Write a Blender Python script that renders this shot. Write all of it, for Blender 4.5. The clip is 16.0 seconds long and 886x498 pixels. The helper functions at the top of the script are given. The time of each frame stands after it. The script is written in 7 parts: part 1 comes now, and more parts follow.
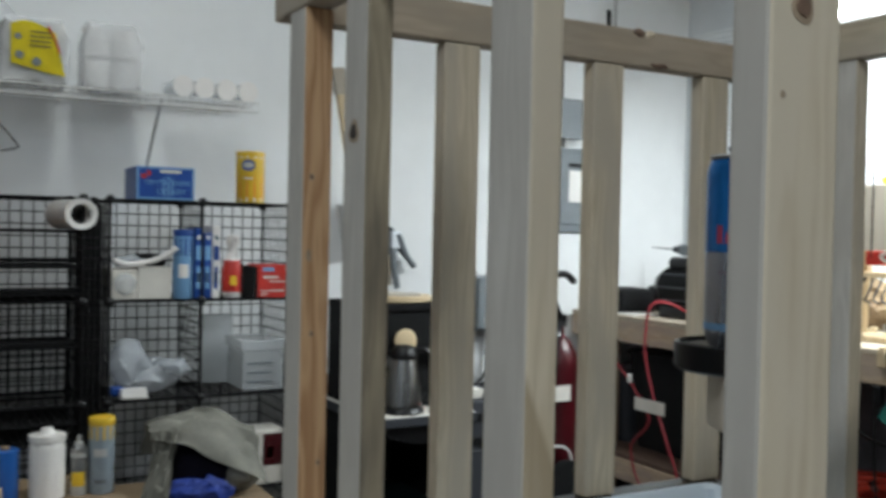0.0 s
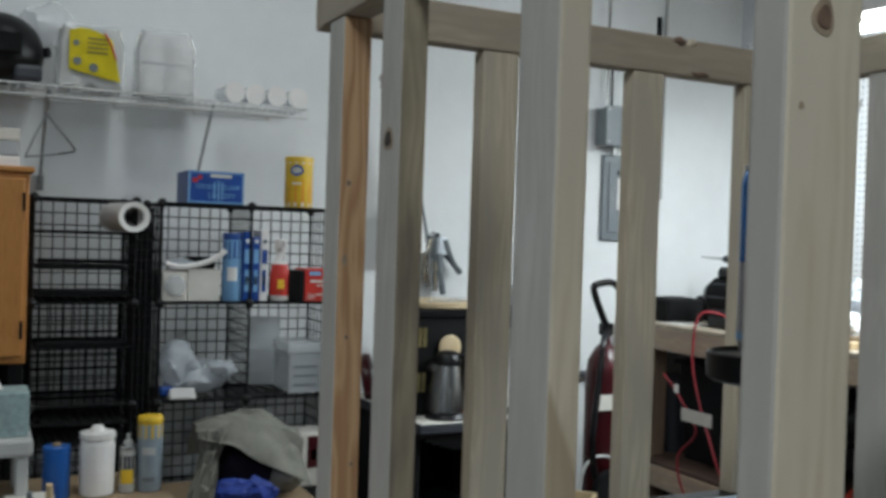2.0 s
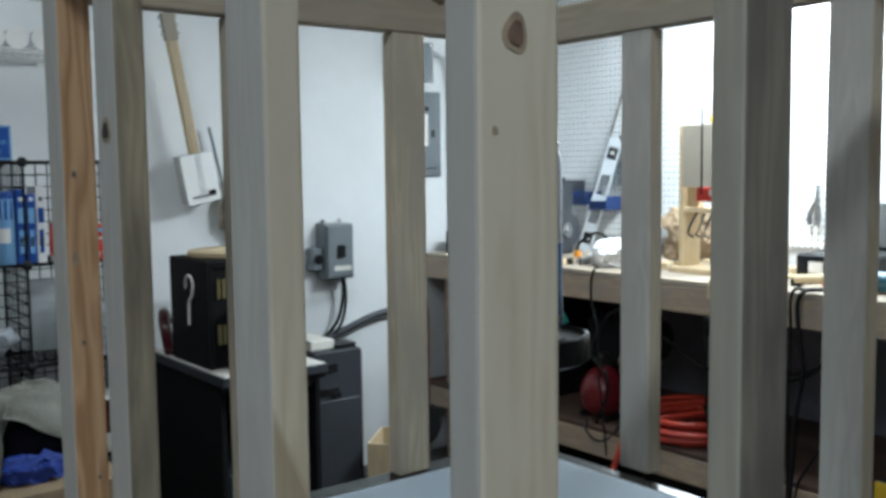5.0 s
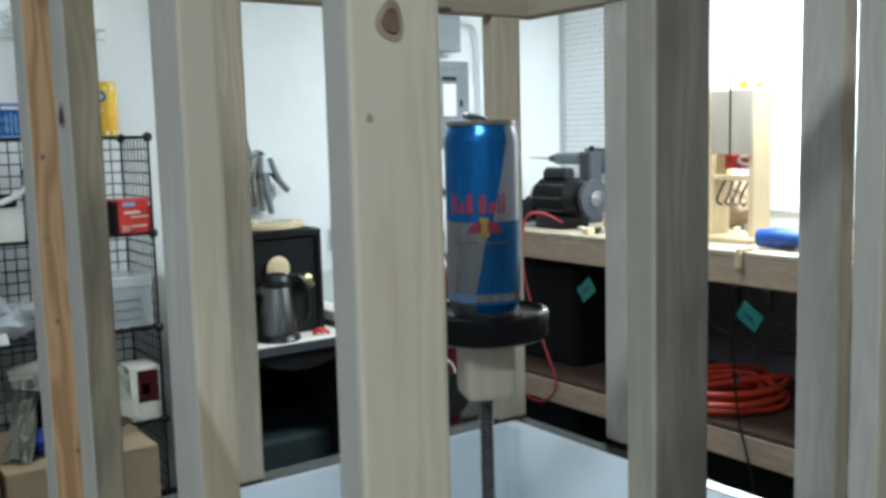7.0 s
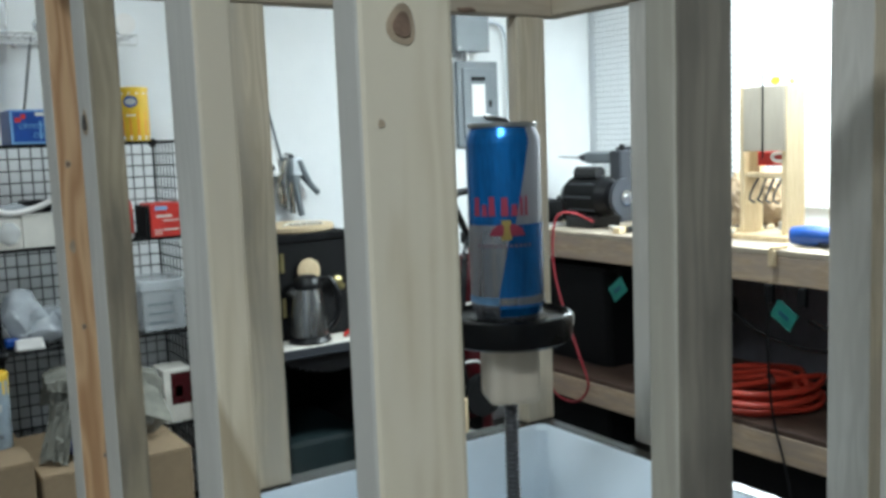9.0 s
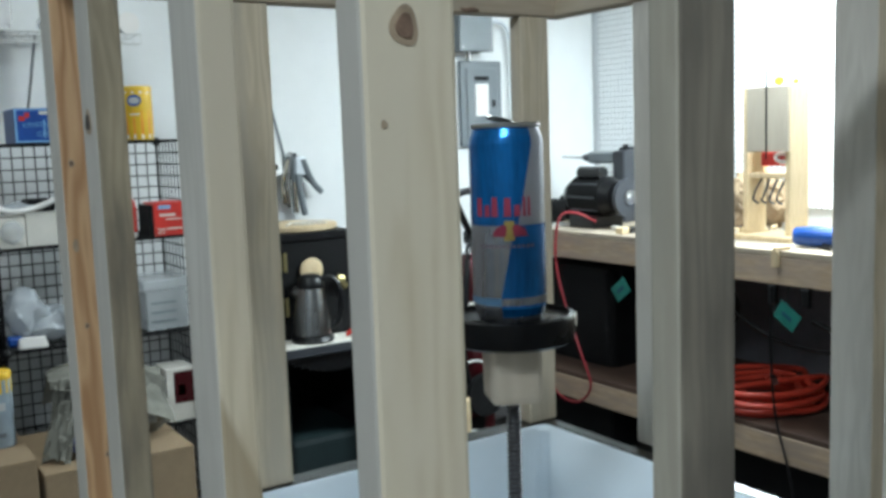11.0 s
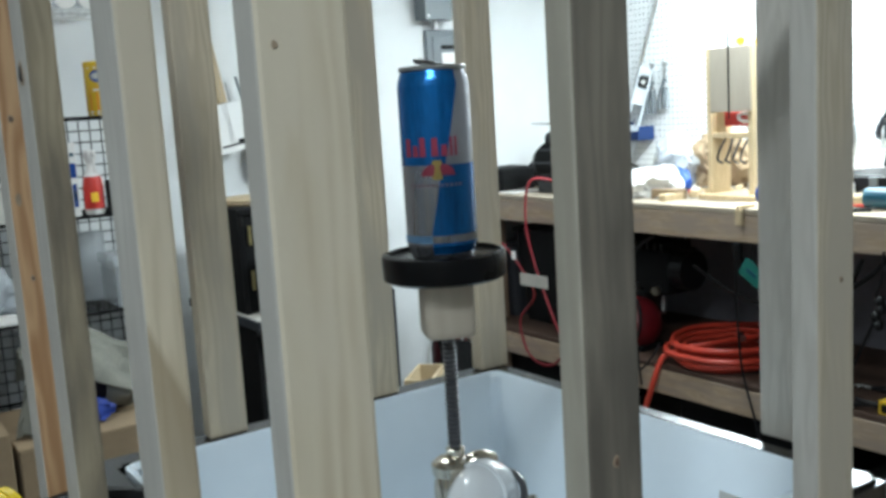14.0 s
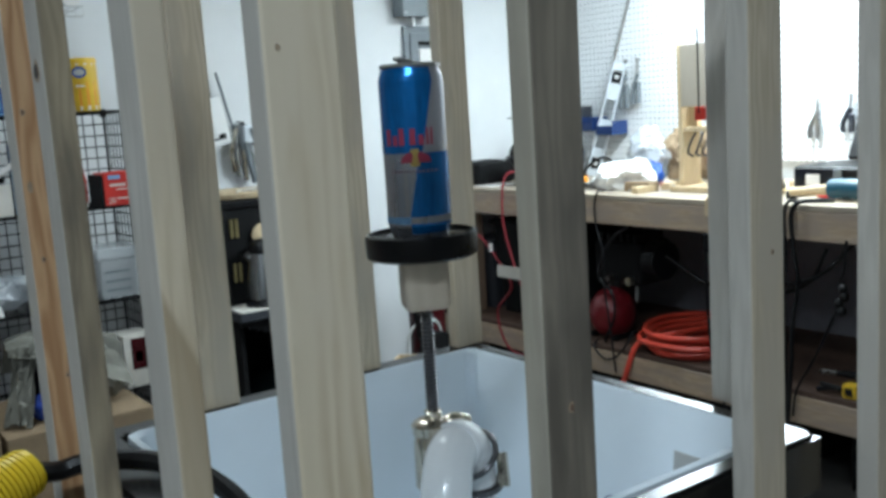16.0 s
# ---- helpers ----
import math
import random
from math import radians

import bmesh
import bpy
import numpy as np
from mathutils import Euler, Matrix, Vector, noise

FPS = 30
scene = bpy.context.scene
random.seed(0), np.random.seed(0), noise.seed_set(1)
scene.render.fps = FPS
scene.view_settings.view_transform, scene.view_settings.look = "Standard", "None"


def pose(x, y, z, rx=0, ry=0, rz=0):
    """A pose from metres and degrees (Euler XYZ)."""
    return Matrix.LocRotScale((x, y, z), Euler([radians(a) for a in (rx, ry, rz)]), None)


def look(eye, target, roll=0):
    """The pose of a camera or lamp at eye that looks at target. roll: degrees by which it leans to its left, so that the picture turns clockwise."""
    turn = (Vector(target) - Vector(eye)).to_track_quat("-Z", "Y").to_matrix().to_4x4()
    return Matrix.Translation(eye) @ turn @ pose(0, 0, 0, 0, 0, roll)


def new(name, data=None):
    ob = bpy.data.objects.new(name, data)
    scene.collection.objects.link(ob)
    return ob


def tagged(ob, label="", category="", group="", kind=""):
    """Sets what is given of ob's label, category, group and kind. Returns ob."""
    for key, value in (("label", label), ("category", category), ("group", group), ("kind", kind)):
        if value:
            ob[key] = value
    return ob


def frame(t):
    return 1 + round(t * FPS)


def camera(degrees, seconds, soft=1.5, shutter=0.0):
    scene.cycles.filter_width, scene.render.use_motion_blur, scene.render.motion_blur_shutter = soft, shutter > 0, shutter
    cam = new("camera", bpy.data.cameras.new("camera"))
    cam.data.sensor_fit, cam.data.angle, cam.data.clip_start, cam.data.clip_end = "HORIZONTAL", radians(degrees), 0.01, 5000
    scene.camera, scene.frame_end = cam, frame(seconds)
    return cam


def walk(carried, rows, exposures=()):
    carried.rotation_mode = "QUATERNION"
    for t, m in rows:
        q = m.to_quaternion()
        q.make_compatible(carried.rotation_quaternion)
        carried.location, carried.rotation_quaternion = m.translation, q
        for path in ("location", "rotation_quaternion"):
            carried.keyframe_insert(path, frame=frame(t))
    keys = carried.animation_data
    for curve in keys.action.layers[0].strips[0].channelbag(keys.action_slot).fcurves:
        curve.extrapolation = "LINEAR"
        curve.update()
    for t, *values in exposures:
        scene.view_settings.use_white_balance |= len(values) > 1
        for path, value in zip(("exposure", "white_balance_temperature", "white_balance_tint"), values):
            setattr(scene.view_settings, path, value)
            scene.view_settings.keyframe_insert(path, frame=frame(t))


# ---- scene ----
# World: x runs along the long white wall, y towards it, z up. The bench stands along the wall at x = WB.
cam = camera(50.26, 16.0, soft=3.4, shutter=0.85)
PATH = [
    (0, (-0.7054, -0.7214, 1.2458), (0.2781, 1.0197, 1.2099), 1.19),
    (0.5, (-0.7112, -0.7400, 1.2516), (0.2112, 1.0345, 1.2405), 1.39),
    (1, (-0.7040, -0.7472, 1.2512), (0.2281, 1.0223, 1.2543), 1.48),
    (1.5, (-0.7015, -0.7383, 1.2502), (0.2275, 1.0328, 1.2336), 1.92),
    (2, (-0.6983, -0.7339, 1.2462), (0.1928, 1.0564, 1.2210), 1.87),
    (2.5, (-0.6977, -0.7359, 1.2461), (0.1628, 1.0695, 1.2324), 2.38),
    (3, (-0.6972, -0.7279, 1.2468), (0.2177, 1.0501, 1.2056), 2.13),
    (3.5, (-0.6948, -0.7172, 1.2471), (0.2723, 1.0323, 1.1858), 1.71),
    (4, (-0.6815, -0.7135, 1.2583), (0.4370, 0.9438, 1.2082), 3.22),
    (4.5, (-0.6513, -0.7265, 1.2783), (0.5475, 0.8702, 1.1620), 1.08),
    (5, (-0.6398, -0.7274, 1.2875), (0.5817, 0.8472, 1.1185), -0.68),
    (7.5, (-0.5851, -0.7710, 1.2932), (0.5369, 0.8669, 1.0523), -1.74),
    (8, (-0.5815, -0.7656, 1.2933), (0.5177, 0.8876, 1.0518), -2.16),
    (8.5, (-0.5860, -0.7668, 1.2940), (0.5051, 0.8934, 1.0631), -2.29),
    (11, (-0.5857, -0.7670, 1.2951), (0.4967, 0.8988, 1.0641), -2.07),
    (11.5, (-0.5818, -0.7686, 1.2929), (0.5168, 0.8853, 1.0528), -2.31),
    (12, (-0.5823, -0.7748, 1.2925), (0.5149, 0.8798, 1.0505), -2.67),
    (12.5, (-0.5793, -0.7821, 1.2888), (0.5319, 0.8611, 1.0336), -2.66),
    (13, (-0.5778, -0.7896, 1.2870), (0.5263, 0.8578, 1.0282), -2.98),
    (13.5, (-0.5726, -0.7986, 1.2796), (0.5420, 0.8403, 1.0123), -3.04),
    (14, (-0.5726, -0.8054, 1.2717), (0.5401, 0.8317, 0.9857), -3.54),
    (14.5, (-0.5822, -0.8244, 1.2738), (0.5315, 0.8159, 1.0111), -3.51),
    (15, (-0.5906, -0.8458, 1.2721), (0.5530, 0.7739, 1.0092), -3.49),
    (15.5, (-0.6049, -0.8587, 1.2692), (0.5478, 0.7516, 0.9901), -3.65),
    (16, (-0.6134, -0.8655, 1.2697), (0.5347, 0.7448, 0.9720), -3.69),
]
walk(cam, [(t, look(e, g, r)) for t, e, g, r in PATH], exposures=[(0.0, -0.25, 6550, 7.5), (1.0, -0.33, 6500, 7.5), (2.0, -0.43, 6450, 7), (3.0, -0.44, 6450, 7), (3.5, -0.28, 6450, 7), (4.4, -0.33, 6250, 6), (5.0, -0.4, 6100, 5), (7.5, 0.18, 6200, 2), (8.0, 0.24, 6200, 2), (8.5, 0.1, 6200, 2), (11.0, 0.12, 6200, 2), (12.0, 0.26, 6250, 2), (13.0, 0.26, 6350, 2.5), (14.0, 0.08, 6250, 2.5), (14.6, 0.08, 6250, 2.5), (15.4, -0.22, 6200, 2.5), (16.0, -0.16, 6050, 3)])

WA, WB, XL, YB, ZC = 2.68, 2.55, -2.6, -3.2, 3.1

# ---- world and lamps ----
world = bpy.data.worlds.new("world")
scene.world = world
world.use_nodes = True
world.node_tree.nodes["Background"].inputs["Color"].default_value = (0.8, 0.9, 1.0, 1)
world.node_tree.nodes["Background"].inputs["Strength"].default_value = 0.005


def area(name, at, to, sx, sy, watts, colour):
    lamp = bpy.data.lights.new(name, "AREA")
    lamp.shape, lamp.size, lamp.size_y, lamp.energy, lamp.color = "RECTANGLE", sx, sy, watts, colour
    ob = new(name, lamp)
    ob.matrix_world = look(at, to)
    return ob


area("bench_tube_light", (2.2, 1.12, 2.035), (2.35, 1.12, 0.9), 0.1, 1.2, 64, (0.92, 1.0, 1.05))
# Out-of-view ceiling lamps: the first set from shelf shadows, the second added fill.
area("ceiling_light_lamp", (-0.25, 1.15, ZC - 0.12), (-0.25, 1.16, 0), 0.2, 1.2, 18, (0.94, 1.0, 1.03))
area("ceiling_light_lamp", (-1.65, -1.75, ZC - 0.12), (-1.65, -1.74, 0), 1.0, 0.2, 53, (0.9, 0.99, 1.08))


# ---- materials ----
def rgb(c):
    return (*c, 1.0)


def mat(name, base, rough=0.6, metal=0.0, vary=0.12, scale=8.0, bump=0.0, bscale=60.0, stretch=(1, 1, 1), second=None, spec=0.5,
        rand=0.0, coat=0.0, trans=0.0, alpha=1.0, fine=0.3):
    m = bpy.data.materials.new(name)
    m.use_nodes = True
    nt = m.node_tree
    b = nt.nodes["Principled BSDF"]
    b.inputs["Roughness"].default_value = rough
    b.inputs["Metallic"].default_value = metal
    b.inputs["Specular IOR Level"].default_value = spec
    b.inputs["Coat Weight"].default_value = coat
    b.inputs["Transmission Weight"].default_value = trans
    b.inputs["Alpha"].default_value = alpha
    tc = nt.nodes.new("ShaderNodeTexCoord")
    mp = nt.nodes.new("ShaderNodeMapping")
    mp.inputs["Scale"].default_value = stretch
    nt.links.new(tc.outputs["Object"], mp.inputs["Vector"])
    n1 = nt.nodes.new("ShaderNodeTexNoise")
    n1.inputs["Scale"].default_value = scale
    n1.inputs["Detail"].default_value = 5
    nt.links.new(mp.outputs["Vector"], n1.inputs["Vector"])
    n2 = nt.nodes.new("ShaderNodeTexNoise")
    n2.inputs["Scale"].default_value = scale * 9
    n2.inputs["Detail"].default_value = 3
    nt.links.new(mp.outputs["Vector"], n2.inputs["Vector"])
    mix = nt.nodes.new("ShaderNodeMix")
    mix.data_type = "FLOAT"
    mix.inputs[0].default_value = fine
    nt.links.new(n1.outputs["Fac"], mix.inputs[2])
    nt.links.new(n2.outputs["Fac"], mix.inputs[3])
    ramp = nt.nodes.new("ShaderNodeValToRGB")
    dark = second or [c * (1 - vary) for c in base]
    ramp.color_ramp.elements[0].position, ramp.color_ramp.elements[1].position = 0.35, 0.65
    ramp.color_ramp.elements[0].color, ramp.color_ramp.elements[1].color = rgb(dark), rgb([min(1, c * (1 + vary * 0.4)) for c in base])
    nt.links.new(mix.outputs[0], ramp.inputs["Fac"])
    col = ramp.outputs["Color"]
    if rand:
        oi = nt.nodes.new("ShaderNodeObjectInfo")
        mr = nt.nodes.new("ShaderNodeMapRange")
        mr.inputs["To Min"].default_value, mr.inputs["To Max"].default_value = 1 - rand, 1 + rand
        nt.links.new(oi.outputs["Random"], mr.inputs["Value"])
        hs = nt.nodes.new("ShaderNodeHueSaturation")
        nt.links.new(mr.outputs["Result"], hs.inputs["Value"])
        nt.links.new(col, hs.inputs["Color"])
        col = hs.outputs["Color"]
    nt.links.new(col, b.inputs["Base Color"])
    rr = nt.nodes.new("ShaderNodeMapRange")
    rr.inputs["To Min"].default_value, rr.inputs["To Max"].default_value = max(0, rough - 0.08), min(1, rough + 0.08)
    nt.links.new(n1.outputs["Fac"], rr.inputs["Value"])
    nt.links.new(rr.outputs["Result"], b.inputs["Roughness"])
    if bump:
        n3 = nt.nodes.new("ShaderNodeTexNoise")
        n3.inputs["Scale"].default_value = bscale
        n3.inputs["Detail"].default_value = 4
        nt.links.new(mp.outputs["Vector"], n3.inputs["Vector"])
        bp = nt.nodes.new("ShaderNodeBump")
        bp.inputs["Strength"].default_value, bp.inputs["Distance"].default_value = bump, 0.004
        nt.links.new(n3.outputs["Fac"], bp.inputs["Height"])
        nt.links.new(bp.outputs["Normal"], b.inputs["Normal"])
    return m


def emit(name, colour, power):
    m = bpy.data.materials.new(name)
    m.use_nodes = True
    b = m.node_tree.nodes["Principled BSDF"]
    b.inputs["Emission Color"].default_value, b.inputs["Emission Strength"].default_value = rgb(colour), power
    return m


def wood(name, light, dark, axis=2, rings=34.0, rough=0.62, rand=0.06, stain=None, bump=0.25):
    """Sawn timber: long grain along one axis, broad figure, fine fibre and blotches."""
    m = mat(name, light, rough, bump=bump, bscale=30, rand=rand)
    nt = m.node_tree
    mp = next(n for n in nt.nodes if n.type == "MAPPING")
    sc = [1.0, 1.0, 1.0]
    sc[axis] = 0.06
    mp.inputs["Scale"].default_value = sc
    wv = nt.nodes.new("ShaderNodeTexWave")
    wv.wave_type, wv.bands_direction = "BANDS", "X" if axis != 0 else "Y"
    wv.inputs["Scale"].default_value, wv.inputs["Distortion"].default_value = rings, 11.0
    wv.inputs["Detail"].default_value, wv.inputs["Detail Scale"].default_value = 1.5, 2.2
    mw = nt.nodes.new("ShaderNodeMapping")
    mw.inputs["Scale"].default_value = [0.13 if a == axis else 1.0 for a in range(3)]
    tw_ = next(q for q in nt.nodes if q.type == "TEX_COORD")
    nt.links.new(tw_.outputs["Object"], mw.inputs["Vector"])
    nt.links.new(mw.outputs["Vector"], wv.inputs["Vector"])
    n = nt.nodes.new("ShaderNodeTexNoise")
    n.inputs["Scale"].default_value, n.inputs["Detail"].default_value = 120, 4
    nt.links.new(mp.outputs["Vector"], n.inputs["Vector"])
    ad = nt.nodes.new("ShaderNodeMix")
    ad.data_type = "FLOAT"
    ad.inputs[0].default_value = 0.5
    nt.links.new(wv.outputs["Fac"], ad.inputs[2])
    nt.links.new(n.outputs["Fac"], ad.inputs[3])
    ramp = next(q for q in nt.nodes if q.type == "VALTORGB")
    ramp.color_ramp.elements[0].position, ramp.color_ramp.elements[1].position = 0.1, 0.9
    ramp.color_ramp.elements[0].color, ramp.color_ramp.elements[1].color = rgb(dark), rgb(light)
    nt.links.new(ad.outputs[0], ramp.inputs["Fac"])
    if stain:
        big = nt.nodes.new("ShaderNodeTexNoise")
        big.inputs["Scale"].default_value, big.inputs["Detail"].default_value = 30, 5
        tc = next(q for q in nt.nodes if q.type == "TEX_COORD")
        m2 = nt.nodes.new("ShaderNodeMapping")
        m2.inputs["Scale"].default_value = [1 if a != axis else 0.24 for a in range(3)]
        nt.links.new(tc.outputs["Object"], m2.inputs["Vector"])
        nt.links.new(m2.outputs["Vector"], big.inputs["Vector"])
        r2 = nt.nodes.new("ShaderNodeValToRGB")
        r2.color_ramp.elements[0].position, r2.color_ramp.elements[1].position = 0.4, 0.62
        nt.links.new(big.outputs["Fac"], r2.inputs["Fac"])
        mx = nt.nodes.new("ShaderNodeMix")
        mx.data_type = "RGBA"
        mx.inputs[7].default_value = rgb(stain)
        nt.links.new(r2.outputs["Color"], mx.inputs[0])
        b = nt.nodes["Principled BSDF"]
        src = b.inputs["Base Color"].links[0].from_socket
        nt.links.new(src, mx.inputs[6])
        nt.links.new(mx.outputs[2], b.inputs["Base Color"])
    return m


PINE = wood("pine_strip", (0.65, 0.555, 0.415), (0.49, 0.405, 0.28), stain=(0.51, 0.44, 0.34))
PINE_PALE = wood("pale_pine_strip", (0.79, 0.69, 0.515), (0.56, 0.44, 0.275), rings=22, stain=(0.7, 0.605, 0.46))
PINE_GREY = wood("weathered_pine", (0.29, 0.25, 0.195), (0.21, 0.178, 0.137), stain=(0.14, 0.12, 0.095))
PINE_STAIN = wood("stained_pine", (0.4, 0.33, 0.225), (0.29, 0.235, 0.155), stain=(0.14, 0.115, 0.085))
FIR = wood("fir_board", (0.58, 0.37, 0.2), (0.34, 0.17, 0.075), rings=30)
# Sawn left sides of the posts, with cool light from the left painted in.
LIT_SIDE = wood("sawn_side_lit_pale", (0.58, 0.545, 0.485), (0.47, 0.435, 0.38), rings=40, rough=0.8, stain=(0.5, 0.465, 0.41), bump=0.4)
LIT_SIDE_DULL = wood("sawn_side_lit_olive", (0.48, 0.44, 0.36), (0.38, 0.34, 0.27), rings=40, rough=0.8, stain=(0.36, 0.33, 0.27), bump=0.4)
PINE_WEDGE = wood("pine_strip_with_brown_figure", (0.65, 0.565, 0.43), (0.52, 0.44, 0.31), stain=(0.56, 0.49, 0.38))


def brown_wedge(m, peak_x, peak_z, slope):
    """A brown heartwood figure in the face of one strip, running down from a point."""
    nt = m.node_tree
    b = nt.nodes["Principled BSDF"]
    tc = next(n for n in nt.nodes if n.type == "TEX_COORD")
    sep = nt.nodes.new("ShaderNodeSeparateXYZ")
    nt.links.new(tc.outputs["Object"], sep.inputs[0])
    run = nt.nodes.new("ShaderNodeMath")
    run.operation = "MULTIPLY_ADD"
    nt.links.new(sep.outputs["X"], run.inputs[0])
    run.inputs[1].default_value, run.inputs[2].default_value = slope, -slope * peak_x - peak_z
    low = nt.nodes.new("ShaderNodeMath")
    low.operation = "ADD"
    nt.links.new(run.outputs[0], low.inputs[0])
    nt.links.new(sep.outputs["Z"], low.inputs[1])
    fall = nt.nodes.new("ShaderNodeMapRange")
    fall.inputs["From Min"].default_value, fall.inputs["From Max"].default_value = 0.004, -0.006
    nt.links.new(low.outputs[0], fall.inputs["Value"])
    fade = nt.nodes.new("ShaderNodeMapRange")
    fade.inputs["From Min"].default_value, fade.inputs["From Max"].default_value = -0.16, 0.0
    fade.inputs["To Min"].default_value, fade.inputs["To Max"].default_value = 0.25, 0.85
    nt.links.new(low.outputs[0], fade.inputs["Value"])
    both = nt.nodes.new("ShaderNodeMath")
    both.operation = "MULTIPLY"
    nt.links.new(fall.outputs["Result"], both.inputs[0])
    nt.links.new(fade.outputs["Result"], both.inputs[1])
    mx = nt.nodes.new("ShaderNodeMix")
    mx.data_type = "RGBA"
    nt.links.new(both.outputs[0], mx.inputs[0])
    nt.links.new(b.inputs["Base Color"].links[0].from_socket, mx.inputs[6])
    mx.inputs[7].default_value = (0.36, 0.28, 0.18, 1)
    nt.links.new(mx.outputs[2], b.inputs["Base Color"])


brown_wedge(PINE_WEDGE, -0.008, 1.17 + 2.74, 2.5)
PINE_X = wood("pine_rail_x", (0.52, 0.425, 0.32), (0.42, 0.335, 0.24), axis=0, stain=(0.4, 0.33, 0.25))
PINE_Y = wood("pine_rail_y", (0.53, 0.45, 0.33), (0.4, 0.33, 0.23), axis=1, stain=(0.42, 0.36, 0.28))
BENCH_Y = wood("bench_lumber", (0.5, 0.38, 0.27), (0.37, 0.27, 0.18), axis=1, stain=(0.36, 0.28, 0.22))
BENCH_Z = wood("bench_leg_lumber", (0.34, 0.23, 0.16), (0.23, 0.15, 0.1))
PLY = wood("pale_plywood", (0.63, 0.5, 0.32), (0.5, 0.38, 0.22))
OAK = wood("oak_veneer", (0.48, 0.22, 0.06), (0.36, 0.15, 0.035), rings=40, rough=0.4)
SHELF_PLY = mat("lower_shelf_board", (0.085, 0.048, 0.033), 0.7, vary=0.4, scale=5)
KNOT = mat("wood_knot", (0.2, 0.125, 0.085), 0.6, vary=0.4, scale=90)
KNOT_DARK = mat("black_wood_knot", (0.05, 0.038, 0.03), 0.6, vary=0.3, scale=90)
KNOT_RIM = mat("wood_knot_rim", (0.4, 0.3, 0.205), 0.6, vary=0.3, scale=90)
WALL = mat("white_wall_paint", (0.80, 0.81, 0.81), 0.75, vary=0.05, scale=1.6, bump=0.12, bscale=55)
WALL_GREY = mat("grey_wall_paint", (0.72, 0.74, 0.76), 0.75, vary=0.07, scale=1.6, bump=0.12, bscale=55)
# Grey chosen for the unseen walls so that they bounce less light.
UNSEEN_WALL_DIM = mat("unseen_wall_dim_grey", (0.34, 0.35, 0.36), 0.8, vary=0.1, scale=1.6, bump=0.12, bscale=55)
CEIL = mat("ceiling_paint", (0.62, 0.63, 0.63), 0.9, vary=0.06, scale=2)
FLOOR = mat("concrete_floor", (0.07, 0.065, 0.06), 0.6, vary=0.35, scale=2.5, bump=0.1, bscale=40)
PEG = mat("white_pegboard", (0.82, 0.84, 0.85), 0.5, vary=0.03, scale=3)
BLACK_PLASTIC = mat("black_plastic", (0.006, 0.006, 0.007), 0.36, spec=0.35, vary=0.3, scale=20, bump=0.08, bscale=200)
BLACK_MATT = mat("matt_black", (0.004, 0.004, 0.0045), 0.8, spec=0.25, vary=0.3, scale=12, bump=0.1, bscale=120)
RIM_GREY = mat("dark_tub_rim", (0.01, 0.0095, 0.0095), 0.24, spec=0.5, vary=0.25, scale=14, bump=0.04, bscale=160)
TUB_WHITE = mat("white_tub_liner", (0.82, 0.9, 0.97), 0.3, vary=0.03, scale=5)
DARK_GREY = mat("dark_grey_plastic", (0.036, 0.039, 0.047), 0.5, vary=0.12, scale=10, bump=0.06, bscale=200)
MID_GREY = mat("grey_enamel", (0.16, 0.18, 0.195), 0.45, vary=0.1, scale=9)
PALE_GREY = mat("pale_grey_plastic", (0.5, 0.5, 0.48), 0.5, vary=0.08, scale=9)
WHITE = mat("white_plastic", (0.8, 0.77, 0.74), 0.4, vary=0.05, scale=12)
OFFWHITE = mat("off_white_paper", (0.66, 0.63, 0.57), 0.8, vary=0.1, scale=14)
PVC = mat("white_pvc", (0.8, 0.82, 0.84), 0.2, vary=0.03, scale=9, coat=0.3)
GLOSS_WHITE = mat("glossy_white_lacquer", (0.93, 0.93, 0.92), 0.15, vary=0.02, scale=9, coat=0.5)
STEEL = mat("brushed_steel", (0.45, 0.45, 0.445), 0.28, metal=1.0, vary=0.15, scale=12, stretch=(1, 1, 0.1))
CHROME = mat("nickel_fitting", (0.62, 0.57, 0.48), 0.2, metal=1.0, vary=0.25, scale=30)
ALU = mat("aluminium", (0.66, 0.7, 0.74), 0.4, metal=0.3, vary=0.08, scale=10)
WIRE_BLACK = mat("black_wire_coat", (0.005, 0.005, 0.0055), 0.6, spec=0.2, vary=0.2, scale=30)
WIRE_WHITE = mat("white_wire_coat", (0.62, 0.62, 0.6), 0.45, vary=0.1, scale=30)
BLUE = mat("blue_print", (0.01, 0.065, 0.3), 0.4, vary=0.25, scale=18)
# Upright dark streaks in this blue stand for reflections in the metal.
BLUE_CAN = mat("blue_foil_streak_reflections", (0.01, 0.15, 0.45), 0.2, metal=0.5, vary=0.5, scale=55, stretch=(1, 1, 0.15))
SILVER_CAN = mat("silver_can_foil", (0.4, 0.41, 0.45), 0.3, metal=0.75, vary=0.12, scale=20, stretch=(1, 1, 0.15))
NAVY = mat("navy_plastic", (0.008, 0.03, 0.12), 0.45, vary=0.15, scale=14)
LIGHTBLUE = mat("light_blue_print", (0.2, 0.4, 0.65), 0.45, vary=0.15, scale=18)
RED = mat("red_print", (0.55, 0.03, 0.02), 0.45, vary=0.2, scale=16)
RED_TANK = mat("red_enamel", (0.055, 0.003, 0.006), 0.3, vary=0.25, scale=8)
RED_TANK_BRIGHT = mat("bright_red_enamel", (0.17, 0.01, 0.016), 0.3, vary=0.2, scale=8)
RED_CAN = mat("red_can_print", (0.36, 0.035, 0.075), 0.4, vary=0.1, scale=20)
